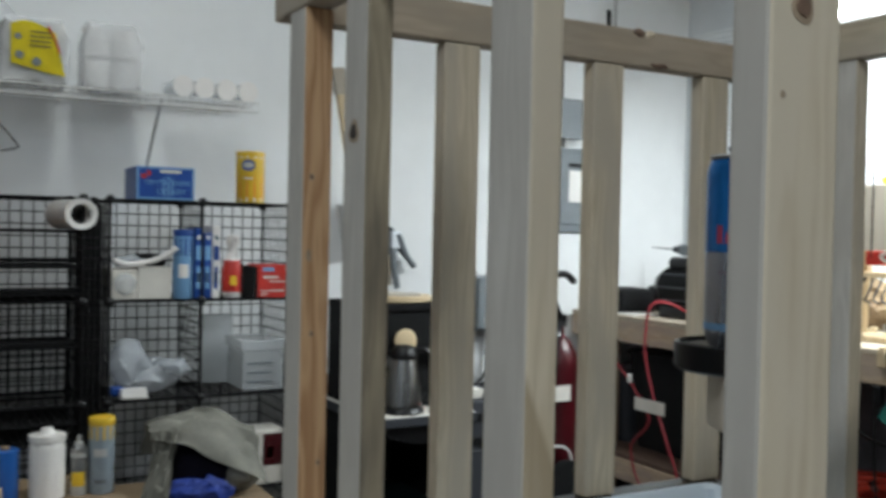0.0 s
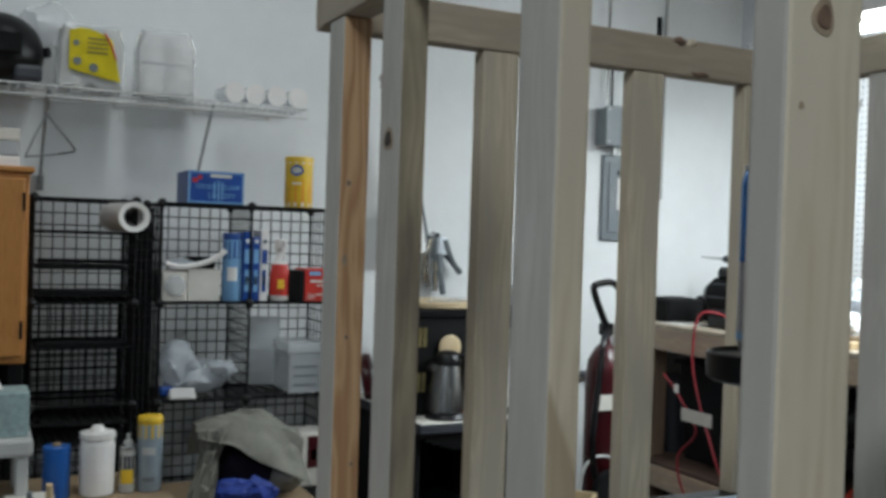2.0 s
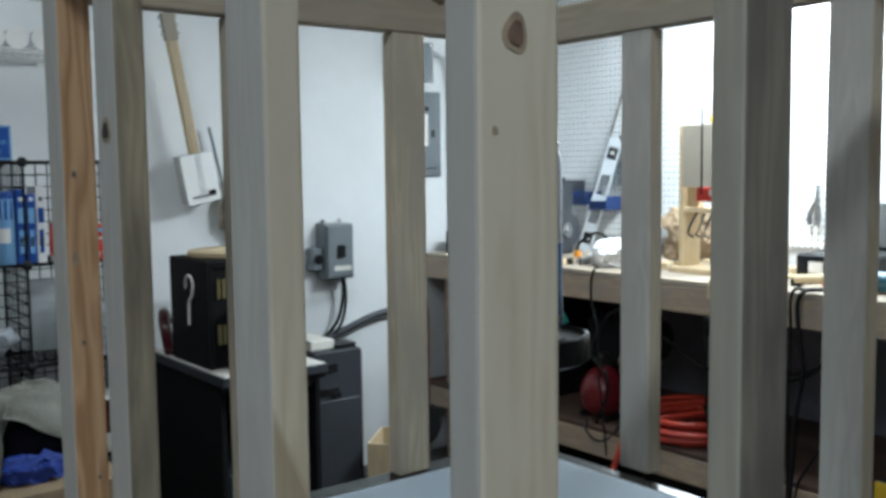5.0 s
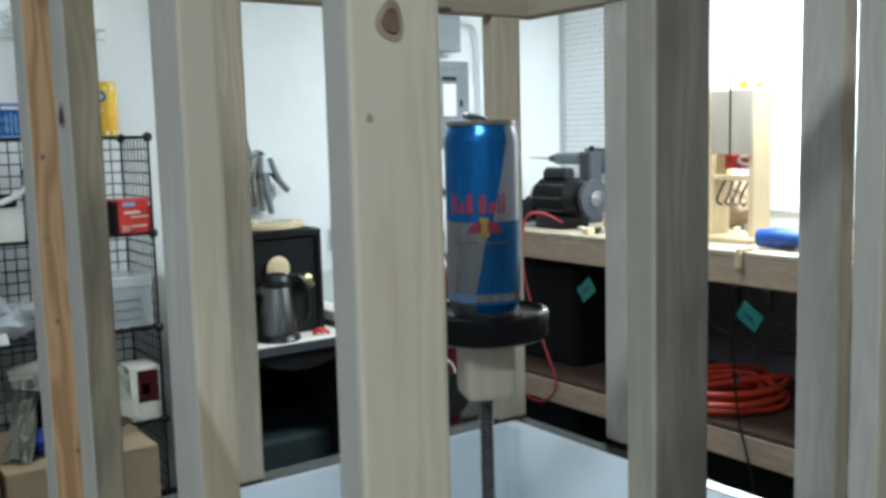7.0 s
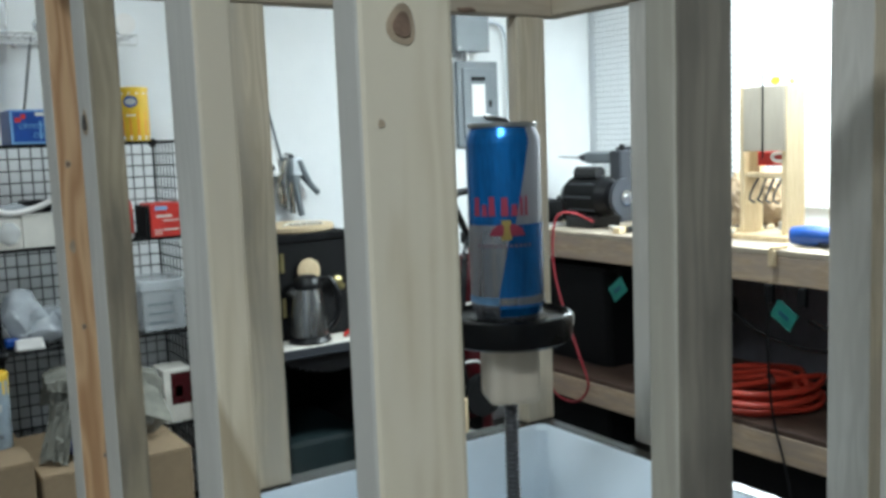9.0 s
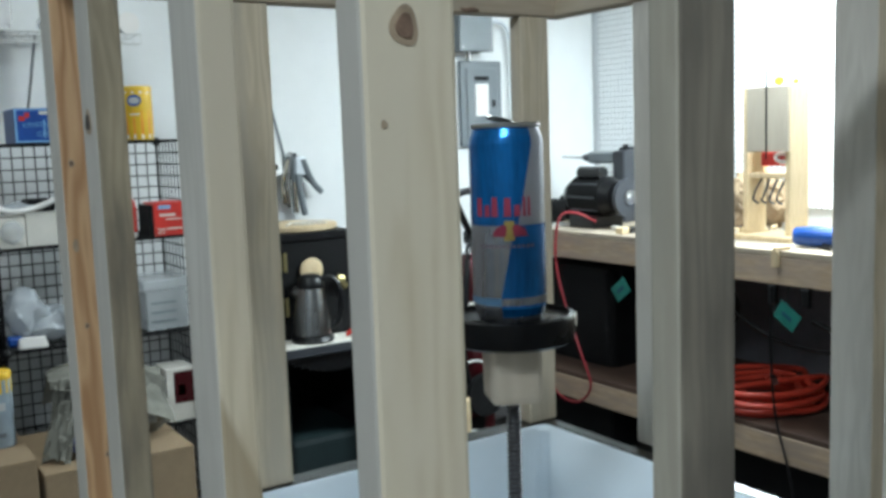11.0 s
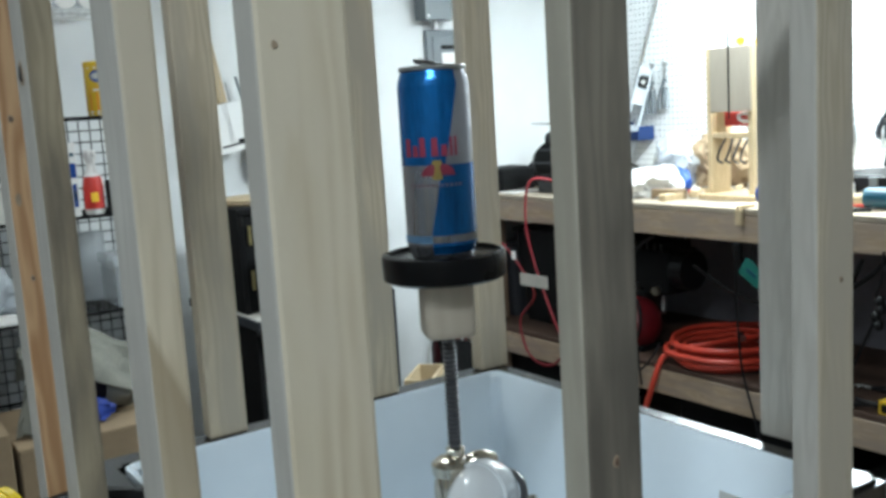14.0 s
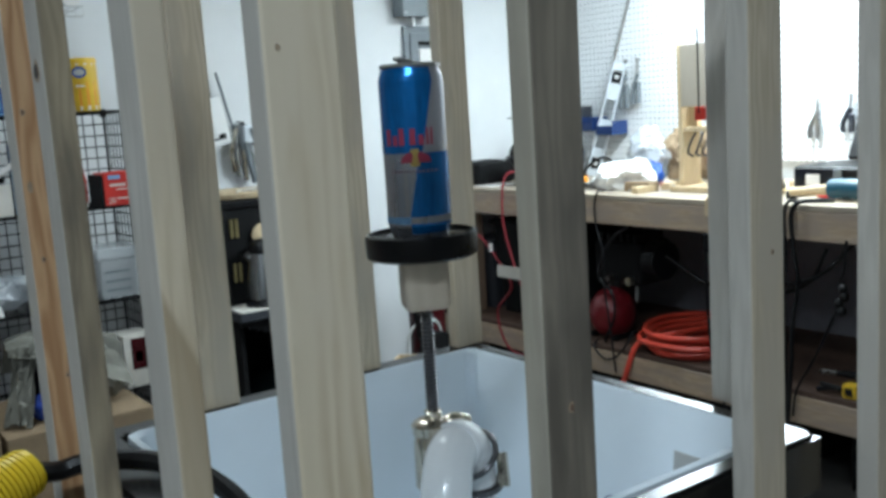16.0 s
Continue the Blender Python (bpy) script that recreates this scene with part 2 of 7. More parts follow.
DULL_YELLOW = mat("dull_yellow_print", (0.5, 0.36, 0.09), 0.45, vary=0.1, scale=14)
GREY_PRINT = mat("grey_red_print", (0.3, 0.2, 0.24), 0.5, vary=0.1, scale=14)
DISC_BLACK = mat("glossy_black_plastic", (0.003, 0.003, 0.0035), 0.28, spec=0.25, vary=0.3, scale=20)
BLOCK_WOOD = wood("turned_block_wood", (0.58, 0.5, 0.4), (0.52, 0.44, 0.34), rings=12, rand=0.02)
BAG_WHITE = mat("white_bag_film", (0.86, 0.87, 0.87), 0.3, vary=0.06, scale=20, bump=0.4, bscale=30)
BLUE_BOTTLE = mat("blue_bottle_plastic", (0.015, 0.11, 0.4), 0.3, vary=0.1, scale=14)
CAN_PALE = mat("pale_aerosol_print", (0.3, 0.36, 0.41), 0.35, metal=0.0, vary=0.15, scale=30)
YELLOW = mat("yellow_print", (0.78, 0.5, 0.03), 0.45, vary=0.1, scale=14)
YELLOW_HOSE = mat("yellow_plastic", (0.74, 0.53, 0.02), 0.4, vary=0.12, scale=14)
ORANGE = mat("orange_hose_rubber", (0.6, 0.058, 0.032), 0.42, vary=0.2, scale=18)
ORANGE_PRINT = mat("orange_print", (0.8, 0.3, 0.03), 0.45, vary=0.1, scale=14)
GREEN_TAG = mat("green_tag_card", (0.018, 0.18, 0.145), 0.6, vary=0.15, scale=20)
TEAL = mat("teal_tool_plastic", (0.008, 0.075, 0.12), 0.4, vary=0.2, scale=14)
CARD = mat("cardboard", (0.28, 0.2, 0.12), 0.85, vary=0.14, scale=7, bump=0.1, bscale=120)
CANVAS = mat("grey_canvas", (0.2, 0.195, 0.165), 0.9, vary=0.25, scale=14, bump=0.4, bscale=90)
CANVAS_BLUE = mat("blue_nylon", (0.012, 0.04, 0.26), 0.6, vary=0.4, scale=12, bump=0.3, bscale=60)
CANVAS_DARK = mat("dark_purple_nylon", (0.006, 0.005, 0.012), 0.85, spec=0.15, vary=0.4, scale=12, bump=0.3, bscale=60)
TEAL_BLACK = mat("teal_black_plastic", (0.005, 0.016, 0.018), 0.6, vary=0.3, scale=8)
YELLOW_WRAP = mat("yellow_wrap_print", (0.62, 0.5, 0.015), 0.22, vary=0.15, scale=25, bump=0.35, bscale=35, coat=0.4)
OLIVE = mat("olive_print", (0.16, 0.13, 0.02), 0.5, vary=0.2, scale=25)
AMBER = mat("amber_print", (0.8, 0.4, 0.03), 0.45, vary=0.12, scale=14)
RED_HOSE = mat("dull_red_rubber", (0.28, 0.02, 0.03), 0.5, vary=0.2, scale=20)
GREY_PLY = mat("grey_ply_panel", (0.36, 0.315, 0.255), 0.7, vary=0.12, scale=9, stretch=(1, 1, 0.2))
TISSUE = mat("teal_tissue_print", (0.32, 0.42, 0.42), 0.7, vary=0.35, scale=55)
BAG = mat("plastic_film", (0.72, 0.76, 0.8), 0.25, vary=0.1, scale=20, trans=0.35, alpha=0.75, bump=0.4, bscale=30)
FILM = mat("shiny_wrap_film", (0.85, 0.87, 0.88), 0.08, vary=0.05, scale=20, alpha=0.4, bump=0.8, bscale=25)
BENCH_TOP = wood("worn_bench_ply", (0.5, 0.43, 0.33), (0.38, 0.31, 0.22), axis=1, stain=(0.3, 0.25, 0.2))
# Grey that stands for the shade on the wall under the bench.
UNDER_BENCH_SHADE = mat("under_bench_shade_grey", (0.22, 0.21, 0.23), 0.7, vary=0.2, scale=3)
ROD = mat("dark_steel_rod", (0.16, 0.16, 0.17), 0.35, metal=0.9, vary=0.3, scale=30)
CLEAR = mat("clear_plastic", (0.75, 0.78, 0.8), 0.2, vary=0.05, scale=20, trans=0.3, alpha=0.55)
TUBE = emit("lit_tube", (0.92, 1.0, 1.05), 110.0)
# Glow of the ceiling tubes that are added out of view.
UNSEEN_TUBE_GLOW = emit("unseen_tube_glow", (1.0, 0.97, 0.92), 5.0)


# ---- building helpers ----
def box(bm, x0, x1, y0, y1, z0, z1, bevel=0.002, seg=1):
    v = bmesh.ops.create_cube(bm, size=1.0, matrix=Matrix.Translation(((x0 + x1) / 2, (y0 + y1) / 2, (z0 + z1) / 2)) @ Matrix.Diagonal((abs(x1 - x0), abs(y1 - y0), abs(z1 - z0), 1)))["verts"]
    if bevel:
        edges = list({e for q in v for e in q.link_edges})
        bmesh.ops.bevel(bm, geom=edges, offset=bevel, segments=seg, affect="EDGES", profile=0.6)


def cyl(bm, p0, p1, r0, r1=None, seg=16):
    p0, p1 = Vector(p0), Vector(p1)
    d = p1 - p0
    m = Matrix.Translation((p0 + p1) / 2) @ d.to_track_quat("Z", "Y").to_matrix().to_4x4()
    bmesh.ops.create_cone(bm, cap_ends=True, segments=seg, radius1=r0, radius2=r0 if r1 is None else r1, depth=d.length, matrix=m)


def ball(bm, at, r, scale=(1, 1, 1), seg=12):
    bmesh.ops.create_uvsphere(bm, u_segments=seg, v_segments=seg // 2 + 2, radius=r, matrix=Matrix.Translation(at) @ Matrix.Diagonal((*scale, 1)))


def lathe(bm, profile, at=(0, 0, 0), seg=28):
    """A turned body from (radius, height) pairs, closed at both ends."""
    rings = []
    for r, z in profile:
        rings.append([bm.verts.new((at[0] + r * math.cos(2 * math.pi * i / seg), at[1] + r * math.sin(2 * math.pi * i / seg), at[2] + z)) for i in range(seg)])
    for a, b in zip(rings, rings[1:]):
        for i in range(seg):
            j = (i + 1) % seg
            bm.faces.new((a[i], a[j], b[j], b[i]))
    bm.faces.new(list(reversed(rings[0])))
    bm.faces.new(rings[-1])


def smooth_line(pts, n=6):
    """Points along a Catmull-Rom curve through pts."""
    p = [Vector(q) for q in pts]
    p = [p[0] * 2 - p[1]] + p + [p[-1] * 2 - p[-2]]
    out = []
    for i in range(1, len(p) - 2):
        for k in range(n):
            t = k / n
            a, b, c, d = p[i - 1], p[i], p[i + 1], p[i + 2]
            out.append(0.5 * ((2 * b) + (c - a) * t + (2 * a - 5 * b + 4 * c - d) * t * t + (3 * b - a - 3 * c + d) * t ** 3))
    return out + [p[-2]]


def tube(bm, pts, r, seg=8, n=6):
    line = smooth_line(pts, n) if n > 1 else [Vector(p) for p in pts]
    rings, ref = [], Vector((0.31, 0.2, 0.93))
    for i, p in enumerate(line):
        d = (line[min(i + 1, len(line) - 1)] - line[max(i - 1, 0)]).normalized()
        a = d.cross(ref)
        a = a.normalized() if a.length > 1e-3 else d.orthogonal().normalized()
        b = d.cross(a).normalized()
        rr = r(i / (len(line) - 1)) if callable(r) else r
        rings.append([bm.verts.new(p + a * rr * math.cos(2 * math.pi * k / seg) + b * rr * math.sin(2 * math.pi * k / seg)) for k in range(seg)])
    for q, w in zip(rings, rings[1:]):
        for k in range(seg):
            j = (k + 1) % seg
            bm.faces.new((q[k], q[j], w[j], w[k]))
    bm.faces.new(list(reversed(rings[0])))
    bm.faces.new(rings[-1])


def crumple(bm, amount, scale, seed=0):
    for v in bm.verts:
        n = noise.noise_vector(v.co * scale + Vector((seed, seed * 1.7, 0)))
        v.co += n * amount


def mesh_of(name, bm, material, smooth=False):
    bmesh.ops.recalc_face_normals(bm, faces=bm.faces)
    me = bpy.data.meshes.new(name)
    bm.to_mesh(me)
    bm.free()
    me.materials.append(material)
    if smooth:
        me.polygons.foreach_set("use_smooth", [True] * len(me.polygons))
        me.set_sharp_from_angle(angle=radians(35))
    return me


def part(name, bm, material, parent, label="", smooth=False):
    ob = new(name, mesh_of(name, bm, material, smooth))
    ob.parent = parent
    ob.matrix_parent_inverse = parent.matrix_basis.inverted()
    if label:
        ob["label"] = label
    return ob


def thing(name, at, label, category, group="", kind=""):
    ob = new(name)
    ob.empty_display_size = 0.05
    ob.matrix_basis = Matrix.Translation(at)
    return tagged(ob, label, category, group, kind)


def single(name, bm, material, label, category, group="", kind="", smooth=False):
    return tagged(new(name, mesh_of(name, bm, material, smooth)), label, category, group, kind)


def one(fn, *a, **k):
    bm = bmesh.new()
    fn(bm, *a, **k)
    return bm


def many(fn, rows, **k):
    bm = bmesh.new()
    for r in rows:
        fn(bm, *r, **k)
    return bm


# ---- the room ----
single("floor", one(box, XL, WB, YB, WA, -0.1, 0.0, 0), FLOOR, "worn grey concrete workshop floor", "floor", kind="structure")
single("ceiling", one(box, XL - 0.15, WB + 0.15, YB - 0.15, WA + 0.15, ZC, ZC + 0.1, 0), CEIL, "plain pale workshop ceiling", "ceiling", kind="structure")
single("wall_north", one(box, XL - 0.15, WB + 0.15, WA, WA + 0.15, -0.1, ZC, 0), WALL, "white painted wall with faint stains", "wall", kind="structure")
single("wall_east", one(box, WB, WB + 0.15, YB, WA, -0.1, ZC, 0), WALL_GREY, "white painted wall behind the workbench", "wall", kind="structure")
# Unseen walls closing the room; their darker colour lowers the fill light.
single("wall_south", one(box, XL - 0.15, WB + 0.15, YB - 0.15, YB, -0.1, ZC, 0), UNSEEN_WALL_DIM, "plain unseen wall, darkened to cut bounced light", "wall", kind="structure")
single("wall_west", one(box, XL - 0.15, XL, YB, WA, -0.1, ZC, 0), UNSEEN_WALL_DIM, "plain unseen wall, darkened to cut bounced light", "wall", kind="structure")

# ---- the slatted cage on its black tub ----
BX0, BX1, BY0, BY1, RIM = -0.36, 0.052, -0.396, 0.022, 0.978
OX0, OX1, OY0, OY1 = -0.411, 0.08, -0.424, 0.06


def ring(bm, o, i, z0, z1):
    """A rectangular frame between an outer and an inner rectangle."""
    vs = []
    for z in (z0, z1):
        for x0, x1, y0, y1 in (o, i):
            vs.append([bm.verts.new(p + (z,)) for p in ((x0, y0), (x1, y0), (x1, y1), (x0, y1))])
    ob_, ib, ot, it = vs
    for k in range(4):
        j = (k + 1) % 4
        bm.faces.new((ob_[k], ob_[j], ot[j], ot[k]))
        bm.faces.new((it[k], it[j], ib[j], ib[k]))
        bm.faces.new((ot[k], ot[j], it[j], it[k]))
        bm.faces.new((ob_[j], ob_[k], ib[k], ib[j]))


def rounded(x0, x1, y0, y1, r, n=5):
    pts = []
    for cx, cy, a0 in ((x1 - r, y1 - r, 0), (x0 + r, y1 - r, 90), (x0 + r, y0 + r, 180), (x1 - r, y0 + r, 270)):
        for k in range(n + 1):
            a = radians(a0 + 90 * k / n)
            pts.append((cx + r * math.cos(a), cy + r * math.sin(a)))
    return pts


def loft(bm, loops, cap_last=True, cap_first=False):
    rings = [[bm.verts.new((x, y, z)) for x, y in pts] for pts, z in loops]
    for a, b in zip(rings, rings[1:]):
        n = len(a)
        for k in range(n):
            j = (k + 1) % n
            bm.faces.new((a[k], a[j], b[j], b[k]))
    if cap_last:
        bm.faces.new(rings[-1])
    if cap_first:
        bm.faces.new(list(reversed(rings[0])))


tub = thing("tub", (-0.16, -0.2, 0.0), "black utility tub with white inner liner on a dark stand", "tub")
bm = bmesh.new()
ring(bm, (OX0, OX1, OY0, OY1), (BX0 - 0.006, BX1 + 0.006, BY0 - 0.006, BY1 + 0.006), RIM - 0.05, RIM)
bmesh.ops.bevel(bm, geom=[e for e in bm.edges if all(v.co.z > RIM - 0.001 for v in e.verts)], offset=0.004, segments=2, affect="EDGES")
part("rim", bm, RIM_GREY, tub, "dull black flat rim")
bm = bmesh.new()
loft(bm, [(rounded(BX0 - 0.005, BX1 + 0.005, BY0 - 0.005, BY1 + 0.005, 0.012), RIM - 0.03), (rounded(BX0 - 0.005, BX1 + 0.005, BY0 - 0.005, BY1 + 0.005, 0.012), RIM + 0.001),
          (rounded(BX0 - 0.001, BX1 + 0.001, BY0 - 0.001, BY1 + 0.001, 0.011), RIM + 0.003), (rounded(BX0 + 0.003, BX1 - 0.003, BY0 + 0.003, BY1 - 0.003, 0.012), RIM - 0.002),
          (rounded(BX0 + 0.03, BX1 - 0.03, BY0 + 0.03, BY1 - 0.03, 0.02), RIM - 0.26), (rounded(BX0 + 0.05, BX1 - 0.05, BY0 + 0.05, BY1 - 0.05, 0.03), RIM - 0.27)])
part("liner", bm, TUB_WHITE, tub, "glossy white plastic liner", smooth=True)
bm = bmesh.new()
loft(bm, [(rounded(OX0 + 0.02, OX1 - 0.02, OY0 + 0.02, OY1 - 0.02, 0.03), RIM - 0.05), (rounded(OX0 + 0.05, OX1 - 0.05, OY0 + 0.05, OY1 - 0.05, 0.03), 0.62)], cap_first=False)
part("shell", bm, BLACK_PLASTIC, tub, smooth=True)
part("stand", many(box, [(OX0 + 0.06, OX0 + 0.1, OY0 + 0.06, OY0 + 0.1, 0, 0.62), (OX1 - 0.1, OX1 - 0.06, OY0 + 0.06, OY0 + 0.1, 0, 0.62), (OX0 + 0.06, OX0 + 0.1, OY1 - 0.1, OY1 - 0.06, 0, 0.62),
                         (OX1 - 0.1, OX1 - 0.06, OY1 - 0.1, OY1 - 0.06, 0, 0.62), (OX0 + 0.06, OX1 - 0.06, OY0 + 0.06, OY1 - 0.06, 0.585, 0.619)]), BLACK_MATT, tub)

cage = thing("slatted_cage", (-0.16, -0.2, RIM), "open cage of upright pine strips standing on the tub rim", "wooden frame")
TOP = 1.421
POSTS = [  # x0, x1, y0, y1, timber
    (-0.437, -0.413, -0.02, 0.015, FIR), (-0.437, -0.417, -0.136, -0.099, PINE_STAIN), (-0.434, -0.414, -0.328, -0.288, PINE_WEDGE),
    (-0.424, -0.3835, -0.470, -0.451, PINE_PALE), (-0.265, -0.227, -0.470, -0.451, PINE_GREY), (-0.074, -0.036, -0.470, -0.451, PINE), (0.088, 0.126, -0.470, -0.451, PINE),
    (-0.279, -0.241, 0.036, 0.055, PINE), (-0.106, -0.068, 0.036, 0.055, PINE), (0.043, 0.081, 0.036, 0.055, PINE),
    (0.090, 0.109, -0.119, -0.081, PINE), (0.090, 0.109, -0.341, -0.303, PINE)]
posts = []
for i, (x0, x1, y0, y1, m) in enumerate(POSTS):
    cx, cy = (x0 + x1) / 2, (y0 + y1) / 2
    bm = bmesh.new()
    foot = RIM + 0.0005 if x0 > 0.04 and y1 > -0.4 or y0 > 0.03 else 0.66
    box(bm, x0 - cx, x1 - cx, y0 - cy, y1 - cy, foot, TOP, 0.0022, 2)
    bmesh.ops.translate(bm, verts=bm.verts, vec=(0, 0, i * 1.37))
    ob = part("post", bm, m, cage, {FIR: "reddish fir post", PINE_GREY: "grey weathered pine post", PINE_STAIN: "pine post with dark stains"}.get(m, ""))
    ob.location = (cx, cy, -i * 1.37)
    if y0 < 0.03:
        # Faces turned left take the paler colour that carries this light.
        ob.data.materials.append(LIT_SIDE_DULL if m is PINE_GREY else LIT_SIDE)
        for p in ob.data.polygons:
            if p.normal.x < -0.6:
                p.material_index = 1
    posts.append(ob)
RT = TOP + 0.038
for x0, x1, y0, y1, m in ((-0.436, 0.111, 0.034, 0.056, PINE_X), (-0.436, 0.128, -0.472, -0.452, PINE_X), (-0.438, -0.412, -0.4515, 0.0335, PINE_Y), (0.088, 0.111, -0.4515, 0.0335, PINE_Y)):
    part("rail", one(box, x0, x1, y0, y1, TOP + 0.0005, RT, 0.002, 2), m, cage)


def knot(parent, at, axis, rx, rz, core=True, heart=KNOT):
    """A dark branch knot in the face of a strip: a thin core in a paler rim."""
    for m, s, d, nm in ((KNOT_RIM, 1.0, 0.0003, "knot_rim"), (heart, 0.6, 0.0009, "knot_core"))[:2 if core else 1]:
        bm = bmesh.new()
        n, loops = 18, []
        for depth in (0.0015, -d):
            ring_ = []
            for k in range(n):
                a = 2 * math.pi * k / n
                w = s * (1 + 0.1 * math.sin(3 * a + at[2] * 50))
                u, q = math.cos(a) * rx * w, math.sin(a) * rz * w
                ring_.append(bm.verts.new((at[0] + u, at[1] + depth, at[2] + q) if axis == "y" else (at[0] + depth, at[1] + u, at[2] + q)))
            loops.append(ring_)
        for k in range(n):
            j = (k + 1) % n
            bm.faces.new((loops[0][k], loops[0][j], loops[1][j], loops[1][k]))
        bm.faces.new(loops[1])
        part(nm, bm, m, parent)


knot(posts[3], (-0.406, -0.470, 1.336), "y", 0.006, 0.0074)
knot(posts[3], (-0.416, -0.470, 1.301), "y", 0.0014, 0.0016, False)
knot(posts[1], (-0.437, -0.117, 1.314), "x", 0.0085, 0.0085, True, KNOT_DARK)
knot(posts[0], (-0.4295, -0.02, 1.287), "y", 0.0022, 0.003)
knot(posts[0], (-0.4275, -0.02, 1.163), "y", 0.0018, 0.0024)
knot(posts[5], (-0.05, -0.470, 1.155), "y", 0.0018, 0.0022)
knot(posts[4], (-0.246, -0.470, 1.09), "y", 0.0022, 0.0035)
knot(posts[0], (-0.431, -0.02, 1.225), "y", 0.0022, 0.005, False)
knot(posts[0], (-0.42, -0.02, 1.06), "y", 0.0018, 0.0024)

# ---- the can on its lifting disc, rod and pipe in the tub ----
CX, CY = -0.189, -0.241

# torn splinters on the back rail
for x, z, w, h, m in ((-0.052, RT - 0.003, 0.009, 0.004, KNOT), (-0.036, RT - 0.004, 0.007, 0.004, PINE_PALE), (-0.024, TOP + 0.003, 0.012, 0.0025, KNOT)):
    bm = bmesh.new()
    ball(bm, (x, 0.0345, z), 1.0, (w, 0.003, h), 10)
    crumple(bm, 0.0025, 150, x * 40)
    part("splinter", bm, m, cage)
CZ = 1.1692
can = thing("drink_can", (CX, CY, CZ), "blue and silver slim energy drink can standing on the black disc", "drink can")
CR = 0.0266


def can_skin(bm, quads, r):
    """Patches of the printed skin: each a run of angles (degrees) between two heights, at the can's radius."""
    for (a0, a1, z0), (b0, b1, z1) in quads:
        n, rows, prev = max(2, int(abs(a1 - a0) / 5)), max(1, int(abs(z1 - z0) / 0.006)), None
        for q in range(rows + 1):
            f_ = q / rows
            s0, s1, z = a0 + (b0 - a0) * f_, a1 + (b1 - a1) * f_, z0 + (z1 - z0) * f_
            cur = [bm.verts.new((CX + r * math.cos(radians(s0 + (s1 - s0) * k / n)), CY + r * math.sin(radians(s0 + (s1 - s0) * k / n)), CZ + z)) for k in range(n + 1)]
            if prev:
                for k in range(n):
                    bm.faces.new((prev[k], prev[k + 1], cur[k + 1], cur[k]))
            prev = cur


bm = bmesh.new()
lathe(bm, [(0.018, 0.003), (0.0225, 0.0), (0.0243, 0.0035), (CR - 0.0005, 0.009), (CR, 0.012), (CR, 0.126), (CR - 0.0004, 0.129), (CR - 0.0012, 0.132), (CR - 0.0024, 0.1347), (0.0236, 0.1367)], (CX, CY, CZ), 72)
part("body", bm, SILVER_CAN, can, "silver printed aluminium body", smooth=True)
bm = bmesh.new()
lathe(bm, [(0.0236, 0.1367), (0.0248, 0.1374), (0.025, 0.1395), (0.0243, 0.1405), (0.0235, 0.1396), (0.023, 0.1352), (0.005, 0.135)], (CX, CY, CZ), 48)
part("lid", bm, STEEL, can, "bare aluminium lid", smooth=True)
bm = bmesh.new()
ring_pts = [(CX - 0.004 + 0.010 * math.cos(2 * math.pi * k / 14), CY + 0.0065 * math.sin(2 * math.pi * k / 14), CZ + 0.1425 - 0.0028 * math.cos(2 * math.pi * k / 14)) for k in range(15)]
tube(bm, ring_pts, 0.0013, seg=6, n=1)
box(bm, CX + 0.001, CX + 0.008, CY - 0.004, CY + 0.004, CZ + 0.1352, CZ + 0.1372, 0.0006)
part("pull_tab", bm, STEEL, can, smooth=True)
# the facets of blue: the middle of the label faces the side where the near posts stand
FA = 233.0
bm = bmesh.new()
can_skin(bm, [((FA - 100, FA + 15, 0.069), (FA - 100, FA + 41, 0.126)), ((FA - 13, FA + 98, 0.0175), (FA + 10, FA + 98, 0.069)),
              ((FA + 130, FA + 200, 0.069), (FA + 130, FA + 200, 0.126)), ((FA - 12, FA + 98, 0.0095), (FA - 12, FA + 98, 0.012))], CR + 0.0003)
part("label_blue", bm, BLUE_CAN, can, "metallic blue printed panels", smooth=True)
bm = bmesh.new()
can_skin(bm, [((FA - 100, FA - 13, 0.012), (FA - 100, FA - 13, 0.0175))], CR + 0.0003)
part("label_stripe", bm, LIGHTBLUE, can, "light blue printed stripe", smooth=True)
bm = bmesh.new()
n_, rows_ = 60, [(CR + 0.0003, 0.126), (CR - 0.0001, 0.129), (CR - 0.0009, 0.132), (CR - 0.0021, 0.1347), (0.0239, 0.1367)]
ring_rows = [[bm.verts.new((CX + r_ * math.cos(radians(FA - 150 + 191 * k / n_)), CY + r_ * math.sin(radians(FA - 150 + 191 * k / n_)), CZ + z_)) for k in range(n_ + 1)] for r_, z_ in rows_]
for lo_, hi_ in zip(ring_rows, ring_rows[1:]):
    for k in range(n_):
        bm.faces.new((lo_[k], lo_[k + 1], hi_[k + 1], hi_[k]))
part("shoulder", bm, BLUE_CAN, can, "blue printed shoulder", smooth=True)
bm = bmesh.new()
ring_rows = [[bm.verts.new((CX + r_ * math.cos(radians(FA - 12 + 110 * k / 40)), CY + r_ * math.sin(radians(FA - 12 + 110 * k / 40)), CZ + z_)) for k in range(41)] for r_, z_ in ((0.0246, 0.0036), (CR - 0.0002, 0.0091), (CR + 0.0003, 0.0096))]
for lo_, hi_ in zip(ring_rows, ring_rows[1:]):
    for k in range(40):
        bm.faces.new((lo_[k], lo_[k + 1], hi_[k + 1], hi_[k]))
part("base_band", bm, BLUE_CAN, can, "blue printed base", smooth=True)
bm = bmesh.new()
